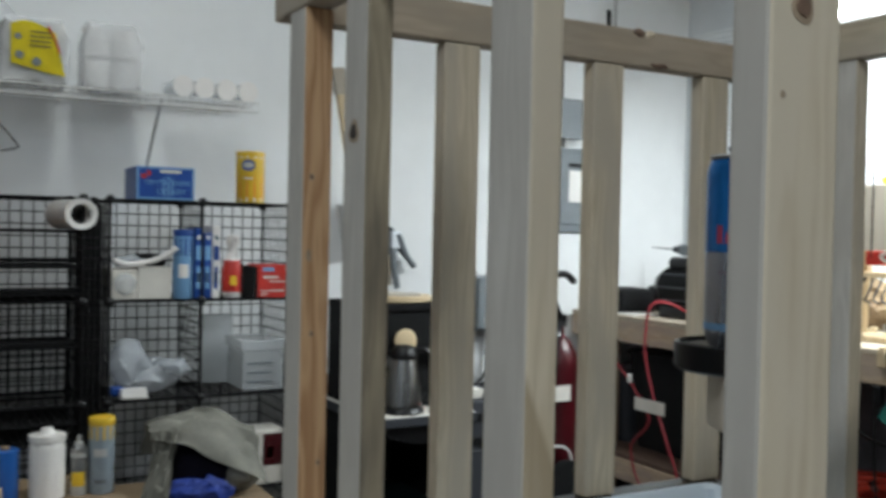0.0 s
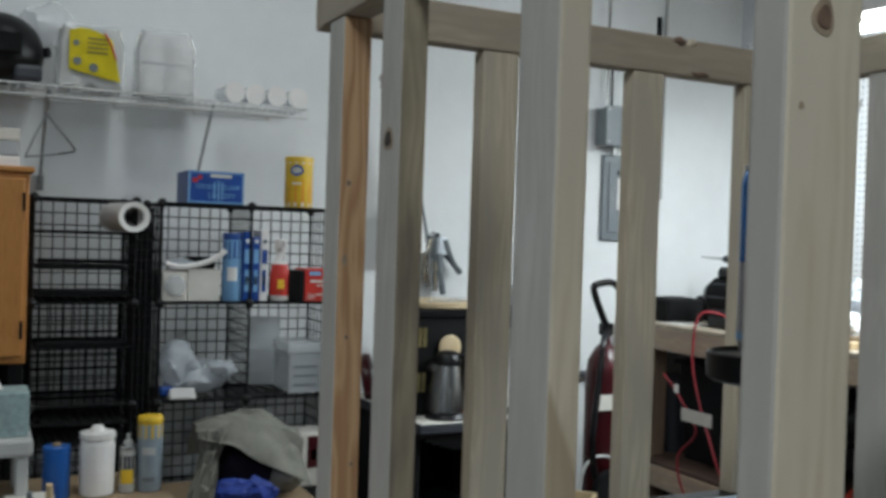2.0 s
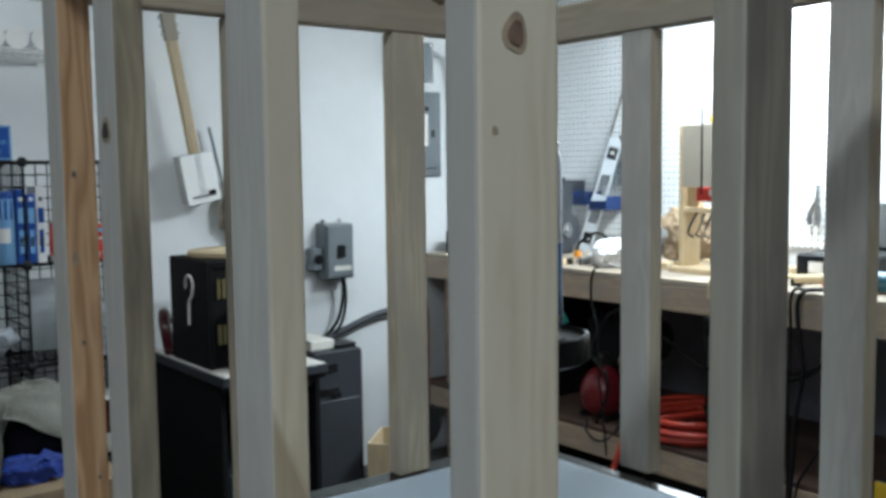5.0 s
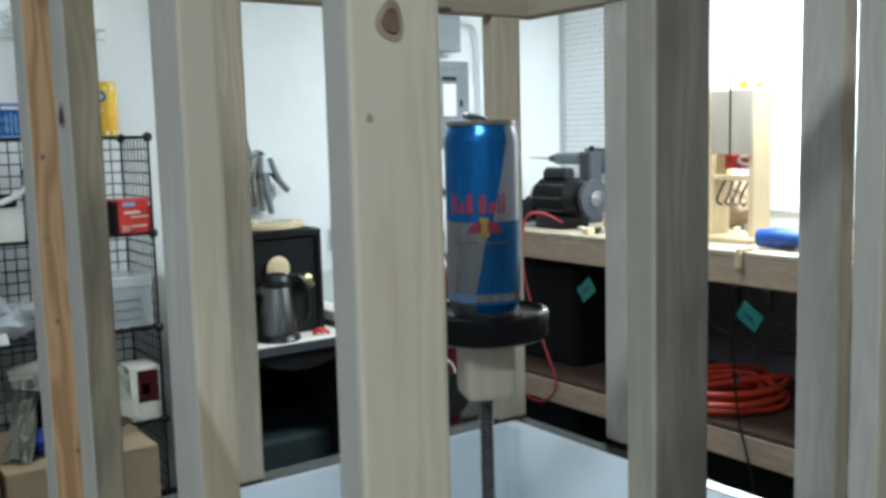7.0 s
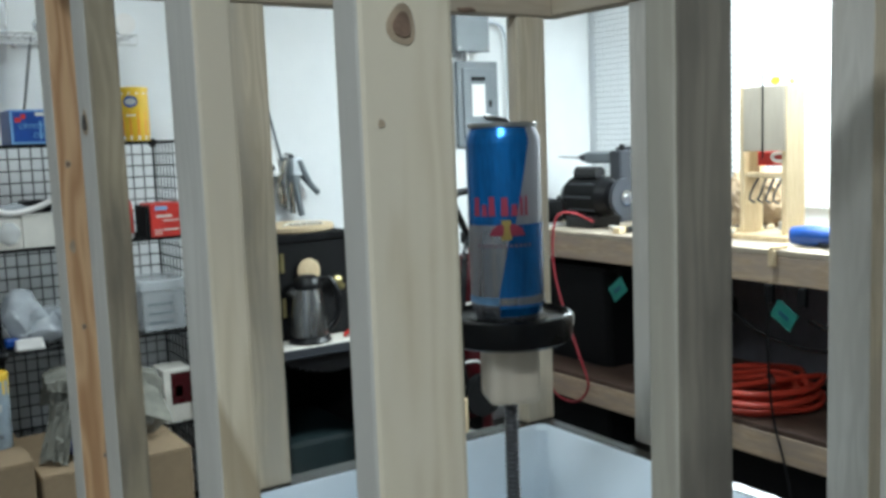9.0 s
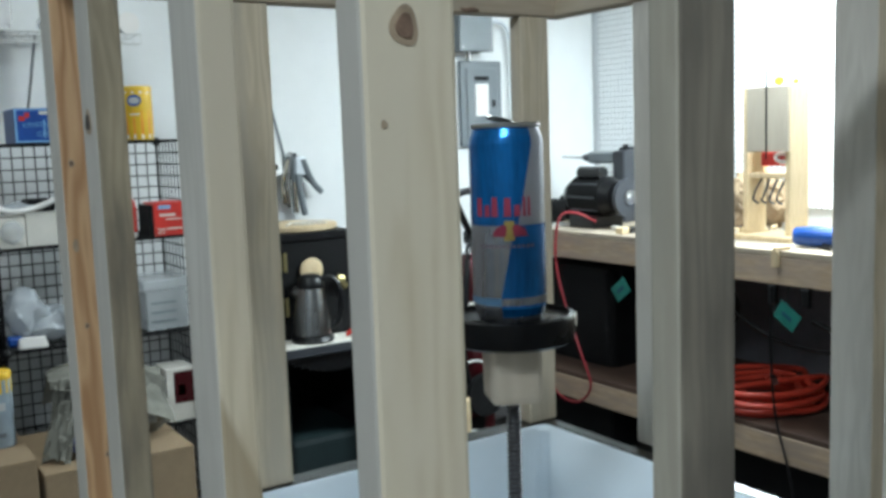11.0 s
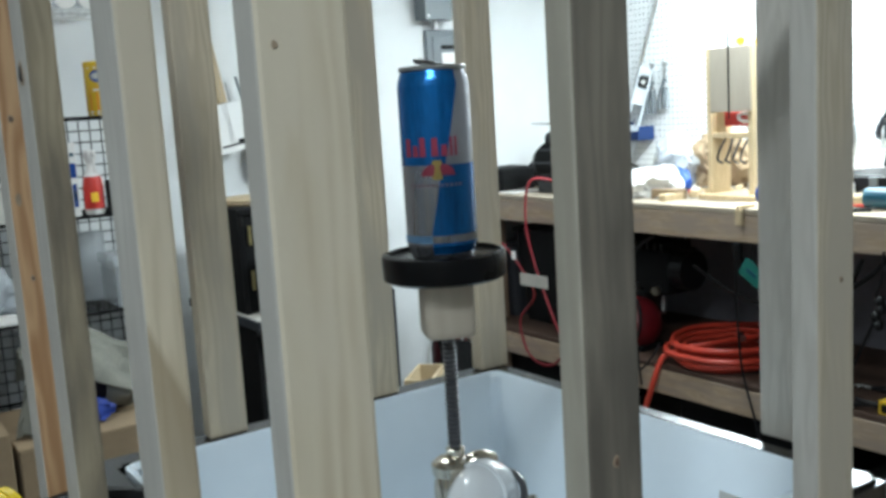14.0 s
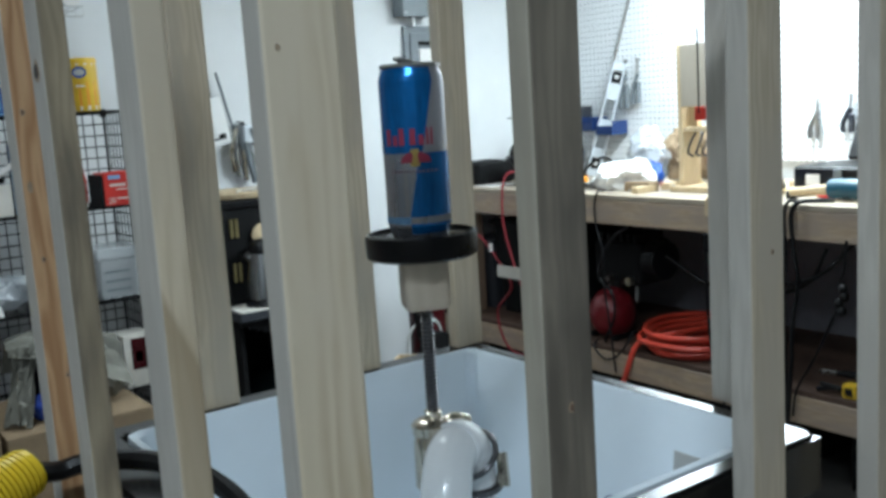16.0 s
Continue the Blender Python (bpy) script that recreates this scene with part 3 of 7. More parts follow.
# plain dull red shapes where the brand stands
for k, (w_, h_) in enumerate(((13, 0.0885), (11, 0.0835), (12, 0.089), (13, 0.0885), (12, 0.0835), (5, 0.089), (5, 0.089))):
    a = FA - 52 + (0, 15, 27, 46, 61, 75, 83)[k]
    can_skin(bm, [((a, a + w_ * 0.85, 0.0755), (a + w_ * 0.1, a + w_ * 0.75, h_))], CR + 0.0006)
part("logo", bm, RED_CAN, can, smooth=True)
bm = bmesh.new()
can_skin(bm, [((FA - 24, FA - 4, 0.0615), (FA - 20, FA - 2, 0.0665)), ((FA - 20, FA - 2, 0.0665), (FA - 10, FA - 3, 0.0695)),
              ((FA + 8, FA + 30, 0.0615), (FA + 6, FA + 26, 0.0665)), ((FA + 6, FA + 26, 0.0665), (FA + 7, FA + 15, 0.0695))], CR + 0.0007)
part("logo_wing", bm, RED_CAN, can, smooth=True)
bm = bmesh.new()
can_skin(bm, [((FA - 6, FA + 9, 0.0585), (FA - 8, FA + 11, 0.066)), ((FA - 8, FA + 11, 0.066), (FA - 5, FA + 8, 0.0725))], CR + 0.0005)
part("logo_disc", bm, DULL_YELLOW, can, smooth=True)
bm = bmesh.new()
for k in range(12):
    can_skin(bm, [((FA - 46 + k * 7.4, FA - 42 + k * 7.4, 0.0535), (FA - 46 + k * 7.4, FA - 42 + k * 7.4, 0.0555))], CR + 0.0006)
part("small_print", bm, GREY_PRINT, can, "small unreadable grey print", smooth=True)

for ob in can.children:
    ob.data.transform(Matrix.Translation((CX, CY, CZ)) @ Matrix.Scale(0.963, 4) @ Matrix.Translation((-CX, -CY, -CZ)))

lift = thing("lifting_stand", (CX, CY, 0.8), "black round disc on wooden block and steel rod above the tub", "stand")
bm = bmesh.new()
lathe(bm, [(0.042, 0.0), (0.0452, 0.002), (0.0458, 0.016), (0.0452, 0.0195), (0.0425, 0.0205), (0.042, 0.0174), (0.001, 0.0172)], (CX + 0.003, CY + 0.004, 1.1508), 56)
part("disc", bm, DISC_BLACK, lift, "glossy black plastic disc", smooth=True)
bm = bmesh.new()
lathe(bm, [(0.027, 0), (0.0275, 0.0004), (0.0275, 0.0010)], (CX, CY, 1.1681), 36)
part("pad", bm, DISC_BLACK, lift, "black round pad", smooth=True)
bm = bmesh.new()
loft(bm, [(rounded(-0.0165, 0.0165, -0.0165, 0.0165, 0.005), 1.1095), (rounded(-0.0178, 0.0178, -0.0178, 0.0178, 0.006), 1.111), (rounded(-0.0184, 0.0184, -0.0184, 0.0184, 0.006), 1.115), (rounded(-0.0184, 0.0184, -0.0184, 0.0184, 0.006), 1.1507)], cap_first=True)
bmesh.ops.rotate(bm, verts=bm.verts, cent=(0, 0, 1), matrix=Matrix.Rotation(radians(-24), 3, "Z"))
bmesh.ops.translate(bm, verts=bm.verts, vec=(CX, CY, 0))
part("block", bm, BLOCK_WOOD, lift, "pale rounded wooden block", smooth=True)
bm = bmesh.new()
cyl(bm, (CX, CY, 1.0), (CX, CY, 1.1094), 0.0042, seg=14)
for k in range(24):
    lathe(bm, [(0.0042, 0), (0.0056, 0.0014), (0.0042, 0.0028)], (CX, CY, 1.024 + k * 0.0034), 14)
part("rod", bm, ROD, lift, "dark threaded steel rod", smooth=True)
bm = bmesh.new()
cyl(bm, (CX - 0.004, CY, 0.71), (CX - 0.004, CY, 1.0), 0.011, seg=16)
part("column", bm, BLACK_PLASTIC, lift)
bm = bmesh.new()
lathe(bm, [(0.012, 0), (0.0145, 0.001), (0.0155, 0.009), (0.0125, 0.012), (0.009, 0.014), (0.0055, 0.015)], (CX - 0.004, CY, 1.002), 26)
lathe(bm, [(0.0055, 0), (0.0072, 0.001), (0.0072, 0.006), (0.0055, 0.007)], (CX, CY, 1.0155), 18)
lathe(bm, [(0.0115, 0), (0.014, 0.002), (0.0135, 0.04), (0.0115, 0.046)], (CX - 0.005, CY, 0.956), 26)
part("fitting", bm, CHROME, lift, "tarnished nickel pipe fitting", smooth=True)

pipe = thing("pvc_elbow", (CX + 0.03, CY - 0.05, 0.72), "glossy white curved plastic pipe clamped in the tub", "pipe")
tube_line = [(-0.1677, -0.2601, 0.712), (-0.1677, -0.2601, 0.9145), (-0.1677, -0.2601, 0.9741), (-0.1774, -0.2621, 0.9923), (-0.1966, -0.2726, 0.9904), (-0.2148, -0.2890, 0.9664), (-0.2244, -0.3005, 0.9241), (-0.2264, -0.3034, 0.8665), (-0.2264, -0.3034, 0.712)]
part("bend", one(tube, tube_line, 0.0204, seg=24, n=7), PVC, pipe, smooth=True)
part("collar", one(tube, [(-0.1697, -0.2603, 0.9779), (-0.1774, -0.2621, 0.9923), (-0.1879, -0.2669, 0.9943)], 0.0223, seg=24, n=4), PVC, pipe, smooth=True)
part("stub_socket", one(cyl, (-0.1677, -0.2601, 0.8761), (-0.1677, -0.2601, 0.9385), 0.0236, seg=24), PVC, pipe, smooth=True)
bm = bmesh.new()
for k in range(28):
    a, b = 2 * math.pi * k / 28, 2 * math.pi * (k + 1) / 28
    cyl(bm, (-0.1677 + 0.0226 * math.cos(a), -0.2601 + 0.0226 * math.sin(a), 0.9558), (-0.1677 + 0.0226 * math.cos(b), -0.2601 + 0.0226 * math.sin(b), 0.9558), 0.004, seg=6)
part("clamp", bm, ROD, pipe, "dark metal clamp band", smooth=True)
part("clamp_screw", one(cyl, (-0.1504, -0.2813, 0.9558), (-0.1447, -0.2736, 0.9818), 0.0055, 0.0045, 10), CHROME, pipe, smooth=True)
part("clamp_screw", one(cyl, (-0.1581, -0.2467, 0.9866), (-0.1620, -0.2467, 1.0077), 0.006, 0.005, 10), CHROME, pipe, smooth=True)
part("valve_arm", one(tube, [(CX + 0.004, CY - 0.004, 1.006), (CX + 0.014, CY - 0.009, 1.011), (CX + 0.026, CY - 0.01, 1.007)], 0.0075, n=3, seg=12), CHROME, pipe, smooth=True)
bm = bmesh.new()
HC, HA = Vector((-0.1725, -0.2645, 0.985)), Vector((-0.55, -0.25, 0.8)).normalized()
HU = HA.orthogonal().normalized()
HV = HA.cross(HU)
tube(bm, [HC + (HU * math.cos(2 * math.pi * k / 24) + HV * math.sin(2 * math.pi * k / 24)) * 0.0236 for k in range(25)], 0.0028, seg=6, n=1)
part("hose_clamp", bm, ROD, pipe, "dark steel hose clamp", smooth=True)
bm = bmesh.new()
ball(bm, (CX + 0.13, CY - 0.09, 0.75), 0.06, (1.1, 1, 0.35))
crumple(bm, 0.02, 30)
single("plastic_scrap", bm, BAG, "crumpled clear plastic scrap lying in the tub", "plastic", smooth=True)
bm = bmesh.new()
ball(bm, (CX + 0.17, CY - 0.02, 0.77), 0.025, (1.2, 0.8, 0.4))
crumple(bm, 0.006, 40)
single("bottle_cap", bm, BLUE, "blue plastic cap lying in the tub", "cap", smooth=True)

# ---- yellow connector and cable beside the tub ----
yc = thing("power_connector", (-0.49, -0.07, 0.97), "yellow ribbed plug connector with black cable beside the tub", "connector")
bm = bmesh.new()
YA, YD = Vector((-0.495, -0.075, 0.992)), Vector((0.037, 0.016, 0.01))
for k in range(9):
    part("rib", one(cyl, YA + YD * (k / 9 - 0.3), YA + YD * ((k + 0.6) / 9 - 0.3), 0.0246 - 0.0005 * k, seg=20), YELLOW_HOSE, yc, smooth=True)
cyl(bm, YA - YD * 0.3, YA + YD * 0.75, 0.0185, seg=20)
part("plug_body", bm, YELLOW_HOSE, yc, smooth=True)
part("cable", one(tube, [YA + YD * 0.6, (-0.446, -0.058, 0.99), (-0.424, -0.062, 0.992), (-0.388, -0.084, 0.991), (-0.369, -0.115, 0.989), (-0.353, -0.17, 0.986), (-0.347, -0.225, 0.965), (-0.34, -0.29, 0.88), (-0.33, -0.33, 0.7)], 0.0085, n=6), BLACK_PLASTIC, yc, smooth=True)

bm = one(box, -0.0004, 0.0004, -0.028, 0.028, -0.02, 0.02, 0)
bmesh.ops.rotate(bm, verts=bm.verts, cent=(0, 0, 0), matrix=Matrix.Rotation(radians(6.2), 3, "Y"))
bmesh.ops.translate(bm, verts=bm.verts, vec=(0.0415, -0.324, 0.918))
part("sticker", bm, PALE_GREY, tub, "small grey sticker")

# ---- the workbench ----
FX, BT = 1.866, 0.915
bench = thing("workbench", (2.2, 0.6, 0.0), "long lumber workbench with plywood top and lower shelf", "workbench")
bm = bmesh.new()
box(bm, FX, WB - 0.004, -2.4, WA - 0.03, BT - 0.019, BT, 0.002)
part("top", bm, BENCH_TOP, bench, "worn plywood top")
# Sheet added before the wall to darken it, as the bench's shade would.
part("back_panel", one(box, WB - 0.02, WB - 0.008, -2.4, WA - 0.03, 0.3435, BT - 0.0195, 0.001), UNDER_BENCH_SHADE, bench, "added grey sheet standing for shade on the wall")
for y0, y1 in ((-2.4, -0.02), (-0.018, WA - 0.03)):
    part("front_board", one(box, FX, FX + 0.038, y0, y1, BT - 0.108, BT - 0.0195, 0.003), BENCH_Y, bench)
part("lower_shelf", one(box, FX + 0.002, WB - 0.01, -2.4, WA - 0.03, 0.325, 0.343, 0.002), SHELF_PLY, bench, "dark brown lower shelf board")
for y0, y1 in ((-2.4, -0.02), (-0.018, WA - 0.03)):
    part("shelf_board", one(box, FX, FX + 0.038, y0, y1, 0.236, 0.3245, 0.003), BENCH_Y, bench)
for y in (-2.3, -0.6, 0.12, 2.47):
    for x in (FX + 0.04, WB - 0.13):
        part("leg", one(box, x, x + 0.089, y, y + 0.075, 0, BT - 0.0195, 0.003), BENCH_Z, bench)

# ---- the seen bench light, and out-of-view ceiling lights added for the room ----
def tube_light(at, n, along, label, mat_tube, half):
    t = thing("tube_light", at, label, "light fixture")
    x, y, z = at
    dx, dy = (half, 0) if along == "x" else (0, half)
    w = (0.0, 0.075) if along == "x" else (0.075, 0.0)
    bm = bmesh.new()
    box(bm, x - dx - w[0], x + dx + w[0], y - dy - w[1], y + dy + w[1], z + 0.035, z + 0.085, 0.006)
    part("housing", bm, WHITE, t)
    for k in range(n):
        o = (k - (n - 1) / 2) * 0.07
        a = Vector((x - dx * 0.97, y + o, z)) if along == "x" else Vector((x + o, y - dy * 0.97, z))
        b = Vector((x + dx * 0.97, y + o, z)) if along == "x" else Vector((x + o, y + dy * 0.97, z))
        part("tube", one(cyl, a, b, 0.016, seg=14), mat_tube, t, "lit white tube", smooth=True)
        for e in (a, b):
            d = (b - a).normalized() * 0.012
            part("socket", one(box, e.x - 0.014 - abs(d.x), e.x + 0.014 + abs(d.x), e.y - 0.014 - abs(d.y), e.y + 0.014 + abs(d.y), z - 0.018, z + 0.036, 0.002), WHITE, t)
    for s in (-0.7, 0.7):
        part("hanger_wire", one(cyl, (x + dx * s, y + dy * s, z + 0.085), (x + dx * s, y + dy * s, ZC), 0.0025, seg=6), WIRE_BLACK, t)
    return t


tube_light((2.2, 1.12, 2.062), 1, "y", "white shop light with lit tube hung over the bench", TUBE, 0.62)
# Both ceiling fixtures are out of view, added to hold those lamps.
tube_light((-0.25, 1.15, ZC - 0.1), 2, "y", "unseen ceiling fixture with two lit tubes, added for room light", UNSEEN_TUBE_GLOW, 0.62)
tube_light((-1.65, -1.75, ZC - 0.1), 2, "x", "unseen ceiling fixture with two lit tubes, added for room light", UNSEEN_TUBE_GLOW, 0.62)

# ---- wire shelf on the long wall ----
SZ, SY0 = 1.668, 2.38
shelf = thing("wire_shelf", (-0.6, WA, SZ), "white coated wire wall shelf with diagonal braces", "shelf")
for y, z in ((SY0, SZ), (SY0, SZ - 0.032), (SY0 + 0.1, SZ - 0.003), (SY0 + 0.2, SZ - 0.003), (WA - 0.012, SZ)):
    part("long_wire", one(cyl, (-2.0, y, z), (0.315, y, z), 0.0032, seg=8), WIRE_WHITE, shelf)
bm = bmesh.new()
for k in range(93):
    x = -2.0 + k * 0.0252
    tube(bm, [(x, WA - 0.012, SZ + 0.002), (x, SY0, SZ + 0.002), (x, SY0 - 0.002, SZ - 0.032)], 0.0014, seg=5, n=1)
tagged(part("cross_wire", bm, WIRE_WHITE, shelf), kind="stuff")
for x in (-1.3, -0.505, 0.0):
    bm = bmesh.new()
    cyl(bm, (x, SY0 + 0.02, SZ - 0.01), (x, WA - 0.006, SZ - 0.285), 0.0045, seg=8)
    box(bm, x - 0.012, x + 0.012, WA - 0.01, WA - 0.001, SZ - 0.31, SZ - 0.26, 0.002)
    part("brace", bm, STEEL, shelf)
for k in range(9):
    part("wall_clip", one(box, -1.9 + k * 0.27, -1.886 + k * 0.27, WA - 0.012, WA - 0.001, SZ - 0.012, SZ + 0.008, 0.002), WHITE, shelf)

hang = thing("wire_hanger", (-0.47, SY0 + 0.1, 1.64), "bent grey wire hanger hooked on the shelf", "hanger")
part("wire", one(tube, [(-0.5, 2.42, 1.66), (-0.498, 2.44, 1.61), (-0.5, 2.45, 1.585), (-0.425, 2.46, 1.495), (-0.43, 2.46, 1.475), (-0.545, 2.46, 1.455), (-0.555, 2.46, 1.465), (-0.503, 2.45, 1.59)], 0.003, n=4), STEEL, hang)

# things on the shelf
hel = thing("welding_helmet", (-0.63, 2.5, SZ), "shiny black welding helmet on the wire shelf", "helmet")
bm = bmesh.new()
bmesh.ops.create_uvsphere(bm, u_segments=24, v_segments=16, radius=1.0)
for v in bm.verts:
    v.co = Vector((v.co.x * 0.125, v.co.y * 0.13, v.co.z * 0.125 * (1.0 if v.co.z > 0 else 0.75)))
    if v.co.y < -0.05:
        v.co.y *= 0.92
    v.co += Vector((-0.635, 2.5, SZ + 0.1))
part("shell", bm, BLACK_PLASTIC, hel, smooth=True)
bm = bmesh.new()
box(bm, -0.7, -0.58, 2.365, 2.39, SZ + 0.085, SZ + 0.15, 0.006)
part("visor", bm, BLACK_MATT, hel, "dark rectangular visor")
part("chin_guard", one(box, -0.6, -0.52, 2.4, 2.44, SZ + 0.012, SZ + 0.06, 0.012, 2), DARK_GREY, hel)
part("pivot_knob", one(cyl, (-0.515, 2.49, SZ + 0.115), (-0.5, 2.48, SZ + 0.115), 0.016), BLACK_PLASTIC, hel)


def wrapped_pack(name, x0, x1, y0, y1, h, label, mats, rolls):
    t = thing(name, ((x0 + x1) / 2, (y0 + y1) / 2, SZ), label, "paper pack")
    for i in range(rolls):
        for j in range(2):
            x = x0 + (x1 - x0) * (i + 0.5) / rolls
            r = (x1 - x0) / rolls / 2 * 0.94
            bm = bmesh.new()
            z = SZ + 0.005 + j * h * 0.47
            lathe(bm, [(0.012, 0), (r, 0.003), (r, h * 0.43), (r - 0.004, h * 0.45), (0.012, h * 0.45)], (x, y0 + r + 0.008, z), 18)
            part("roll", bm, mats[0], t, smooth=True)
    bm = bmesh.new()
    box(bm, x0 - 0.004, x1 + 0.004, y0, y1, SZ + 0.003, SZ + h, 0.02, 3)
    bmesh.ops.subdivide_edges(bm, edges=bm.edges[:], cuts=3, use_grid_fill=True)
    for v in bm.verts:
        if v.co.z > SZ + h * 0.8:
            v.co.x += (0.5 * (x0 + x1) - v.co.x) * 0.14
    crumple(bm, 0.007, 26, x0 * 10)
    crumple(bm, 0.005, 60, x0 * 7)
    part("film", bm, mats[1], t, "shiny clear wrapping", smooth=True)
    return t


pk = wrapped_pack("toilet_roll_pack", -0.475, -0.285, 2.4, 2.5, 0.205, "wrapped pack of rolls with large yellow print", (OFFWHITE, FILM), 2)
bm = bmesh.new()
nx, nz = 16, 14
for dy in (0.0, 0.003):
    net = []
    for a in range(nx + 1):
        col = []
        for b in range(nz + 1):
            u, v = a / nx, b / nz
            lo, hi = SZ + 0.06 - 0.03 * u, SZ + 0.19 - 0.05 * max(0, abs(u - 0.35) - 0.1)
            x = -0.448 + 0.125 * u + 0.028 * u * (1 - v)
            q = noise.noise(Vector((u * 4, v * 4, 3.3)))
            col.append(bm.verts.new((x, 2.3885 - 0.002 * q + dy, lo + (hi - lo) * v + 0.003 * q)))
        net.append(col)
    for a in range(nx):
        for b in range(nz):
            bm.faces.new((net[a][b], net[a + 1][b], net[a + 1][b + 1], net[a][b + 1]))
part("yellow_print", bm, YELLOW_WRAP, pk, "glossy yellow printed panel", smooth=True)
part("print_bars", many(box, [(-0.395, -0.335, 2.3855, 2.3885, SZ + 0.155 - k * 0.014, SZ + 0.16 - k * 0.014, 0) for k in range(4)]), OLIVE, pk, "rows of small dark print")
for px, pz, pr_ in ((-0.424, 0.085, 0.012), (-0.376, 0.068, 0.013), (-0.428, 0.14, 0.009)):
    part("print_patch", one(cyl, (px, 2.3845, SZ + pz), (px, 2.3885, SZ + pz), pr_), MID_GREY, pk, "grey printed mark")
part("red_swoosh", one(tube, [(-0.345, 2.387, SZ + 0.178), (-0.325, 2.387, SZ + 0.14), (-0.31, 2.387, SZ + 0.1)], 0.003, n=4), RED, pk)
wrapped_pack("tissue_pack", -0.24, -0.063, 2.4, 2.5, 0.215, "white paper rolls in shiny clear wrapping", (WHITE, FILM), 2)
bm = bmesh.new()
ball(bm, (-0.5, 2.56, SZ + 0.21), 0.1, (0.9, 0.7, 0.6), 14)
crumple(bm, 0.03, 16, 3)
single("plastic_bag", bm, FILM, "crumpled clear plastic bag behind the packs", "plastic bag", smooth=True)
for i, (x, r) in enumerate(((0.065, 0.022), (0.135, 0.024), (0.21, 0.02), (0.283, 0.026))):
    c = thing("plastic_cup", (x, 2.44, SZ), "clear disposable cup lying on the wire shelf", "cup", "cups on the shelf")
    bm = bmesh.new()
    rr = 0.033
    tube(bm, [(x - 0.01, 2.52, SZ + 0.006 + rr), (x, 2.47, SZ + 0.006 + rr), (x + 0.008, 2.41, SZ + 0.006 + rr)], lambda t_: rr * (0.8 + 0.2 * t_), seg=16, n=3)
    part("cup_wall", bm, CLEAR, c, smooth=True)
    part("cup_rim", one(cyl, (x + 0.008, 2.413, SZ + 0.006 + rr), (x + 0.0085, 2.408, SZ + 0.006 + rr), rr + 0.002, seg=18), WHITE, c)

# ---- oak cabinet, boxes on it, stool and tissue box ----
cabt = thing("oak_cabinet", (-0.83, 2.3, 0.0), "orange-brown oak cabinet on a dark stand", "cabinet")
part("body", one(box, -1.1, -0.562, 2.1, 2.5, 0.86, 1.385, 0.003), OAK, cabt)
part("top", one(box, -1.115, -0.55, 2.085, 2.51, 1.3855, 1.402, 0.004), OAK, cabt)
for x0, x1 in ((-1.09, -0.832), (-0.828, -0.572)):
    d = part("door", one(box, x0, x1, 2.082, 2.0995, 0.88, 1.37, 0.004), OAK, cabt)
    for z in (0.93, 1.28):
        part("hinge", one(cyl, (x1 - 0.004, 2.08, z), (x1 - 0.004, 2.08, z + 0.05), 0.004), BLACK_MATT, d)
part("stand", many(box, [(-1.1, -1.06, 2.12, 2.16, 0, 0.8595), (-0.605, -0.565, 2.12, 2.16, 0, 0.8595), (-1.1, -1.06, 2.44, 2.48, 0, 0.8595), (-0.605, -0.565, 2.44, 2.48, 0, 0.8595), (-1.059, -0.606, 2.45, 2.47, 0.3, 0.85)]), BLACK_MATT, cabt)
for z, m, lb in ((1.4025, WHITE, "white carton on the oak cabinet"), (1.437, CLEAR, "clear plastic box stacked on a white carton"), (1.482, OFFWHITE, "pale carton on top of the stack")):
    single("storage_box", one(box, -0.82, -0.585, 2.22, 2.4, z, z + 0.033 + (0.011 if m is CLEAR else 0), 0.004, 2), m, lb, "box")
stool = thing("stool_table", (-0.75, 1.95, 0), "grey plastic side table", "table")
part("top", one(box, -0.98, -0.552, 1.8, 2.08, 0.668, 0.713, 0.01, 2), PALE_GREY, stool)
for x in (-0.965, -0.592):
    for y in (1.81, 2.045):
        part("leg", one(box, x, x + 0.03, y, y + 0.025, 0, 0.6675, 0.004), PALE_GREY, stool)
tb = thing("tissue_box", (-0.64, 1.88, 0.7135), "teal patterned tissue box with white tissue", "tissue box")
part("carton", one(box, -0.76, -0.562, 1.83, 1.95, 0.7135, 0.825, 0.003), TISSUE, tb)
bm = bmesh.new()
bmesh.ops.create_cone(bm, segments=14, radius1=0.05, radius2=0.008, depth=0.075, matrix=Matrix.Translation((-0.67, 1.89, 0.862)))
crumple(bm, 0.014, 40, 2)
part("tissue", bm, WHITE, tb, smooth=True)

# ---- wire grid cube stacks ----
def grid_panel(bm, o, u, v, nu=8, nv=8, r=0.0021):
    """A square wire panel: thin wires and a thicker edge."""
    o, u, v = Vector(o), Vector(u), Vector(v)
    for k in range(1, nu):
        cyl(bm, o + u * k / nu, o + u * k / nu + v, r, seg=4)
    for k in range(1, nv):
        cyl(bm, o + v * k / nv, o + v * k / nv + u, r, seg=4)
    for a, b in ((o, o + u), (o + v, o + u + v), (o, o + v), (o + u, o + u + v)):
        cyl(bm, a, b, 0.0042, seg=6)


def sheet(name, bm, m, parent):
    return tagged(part(name, bm, m, parent), kind="stuff")


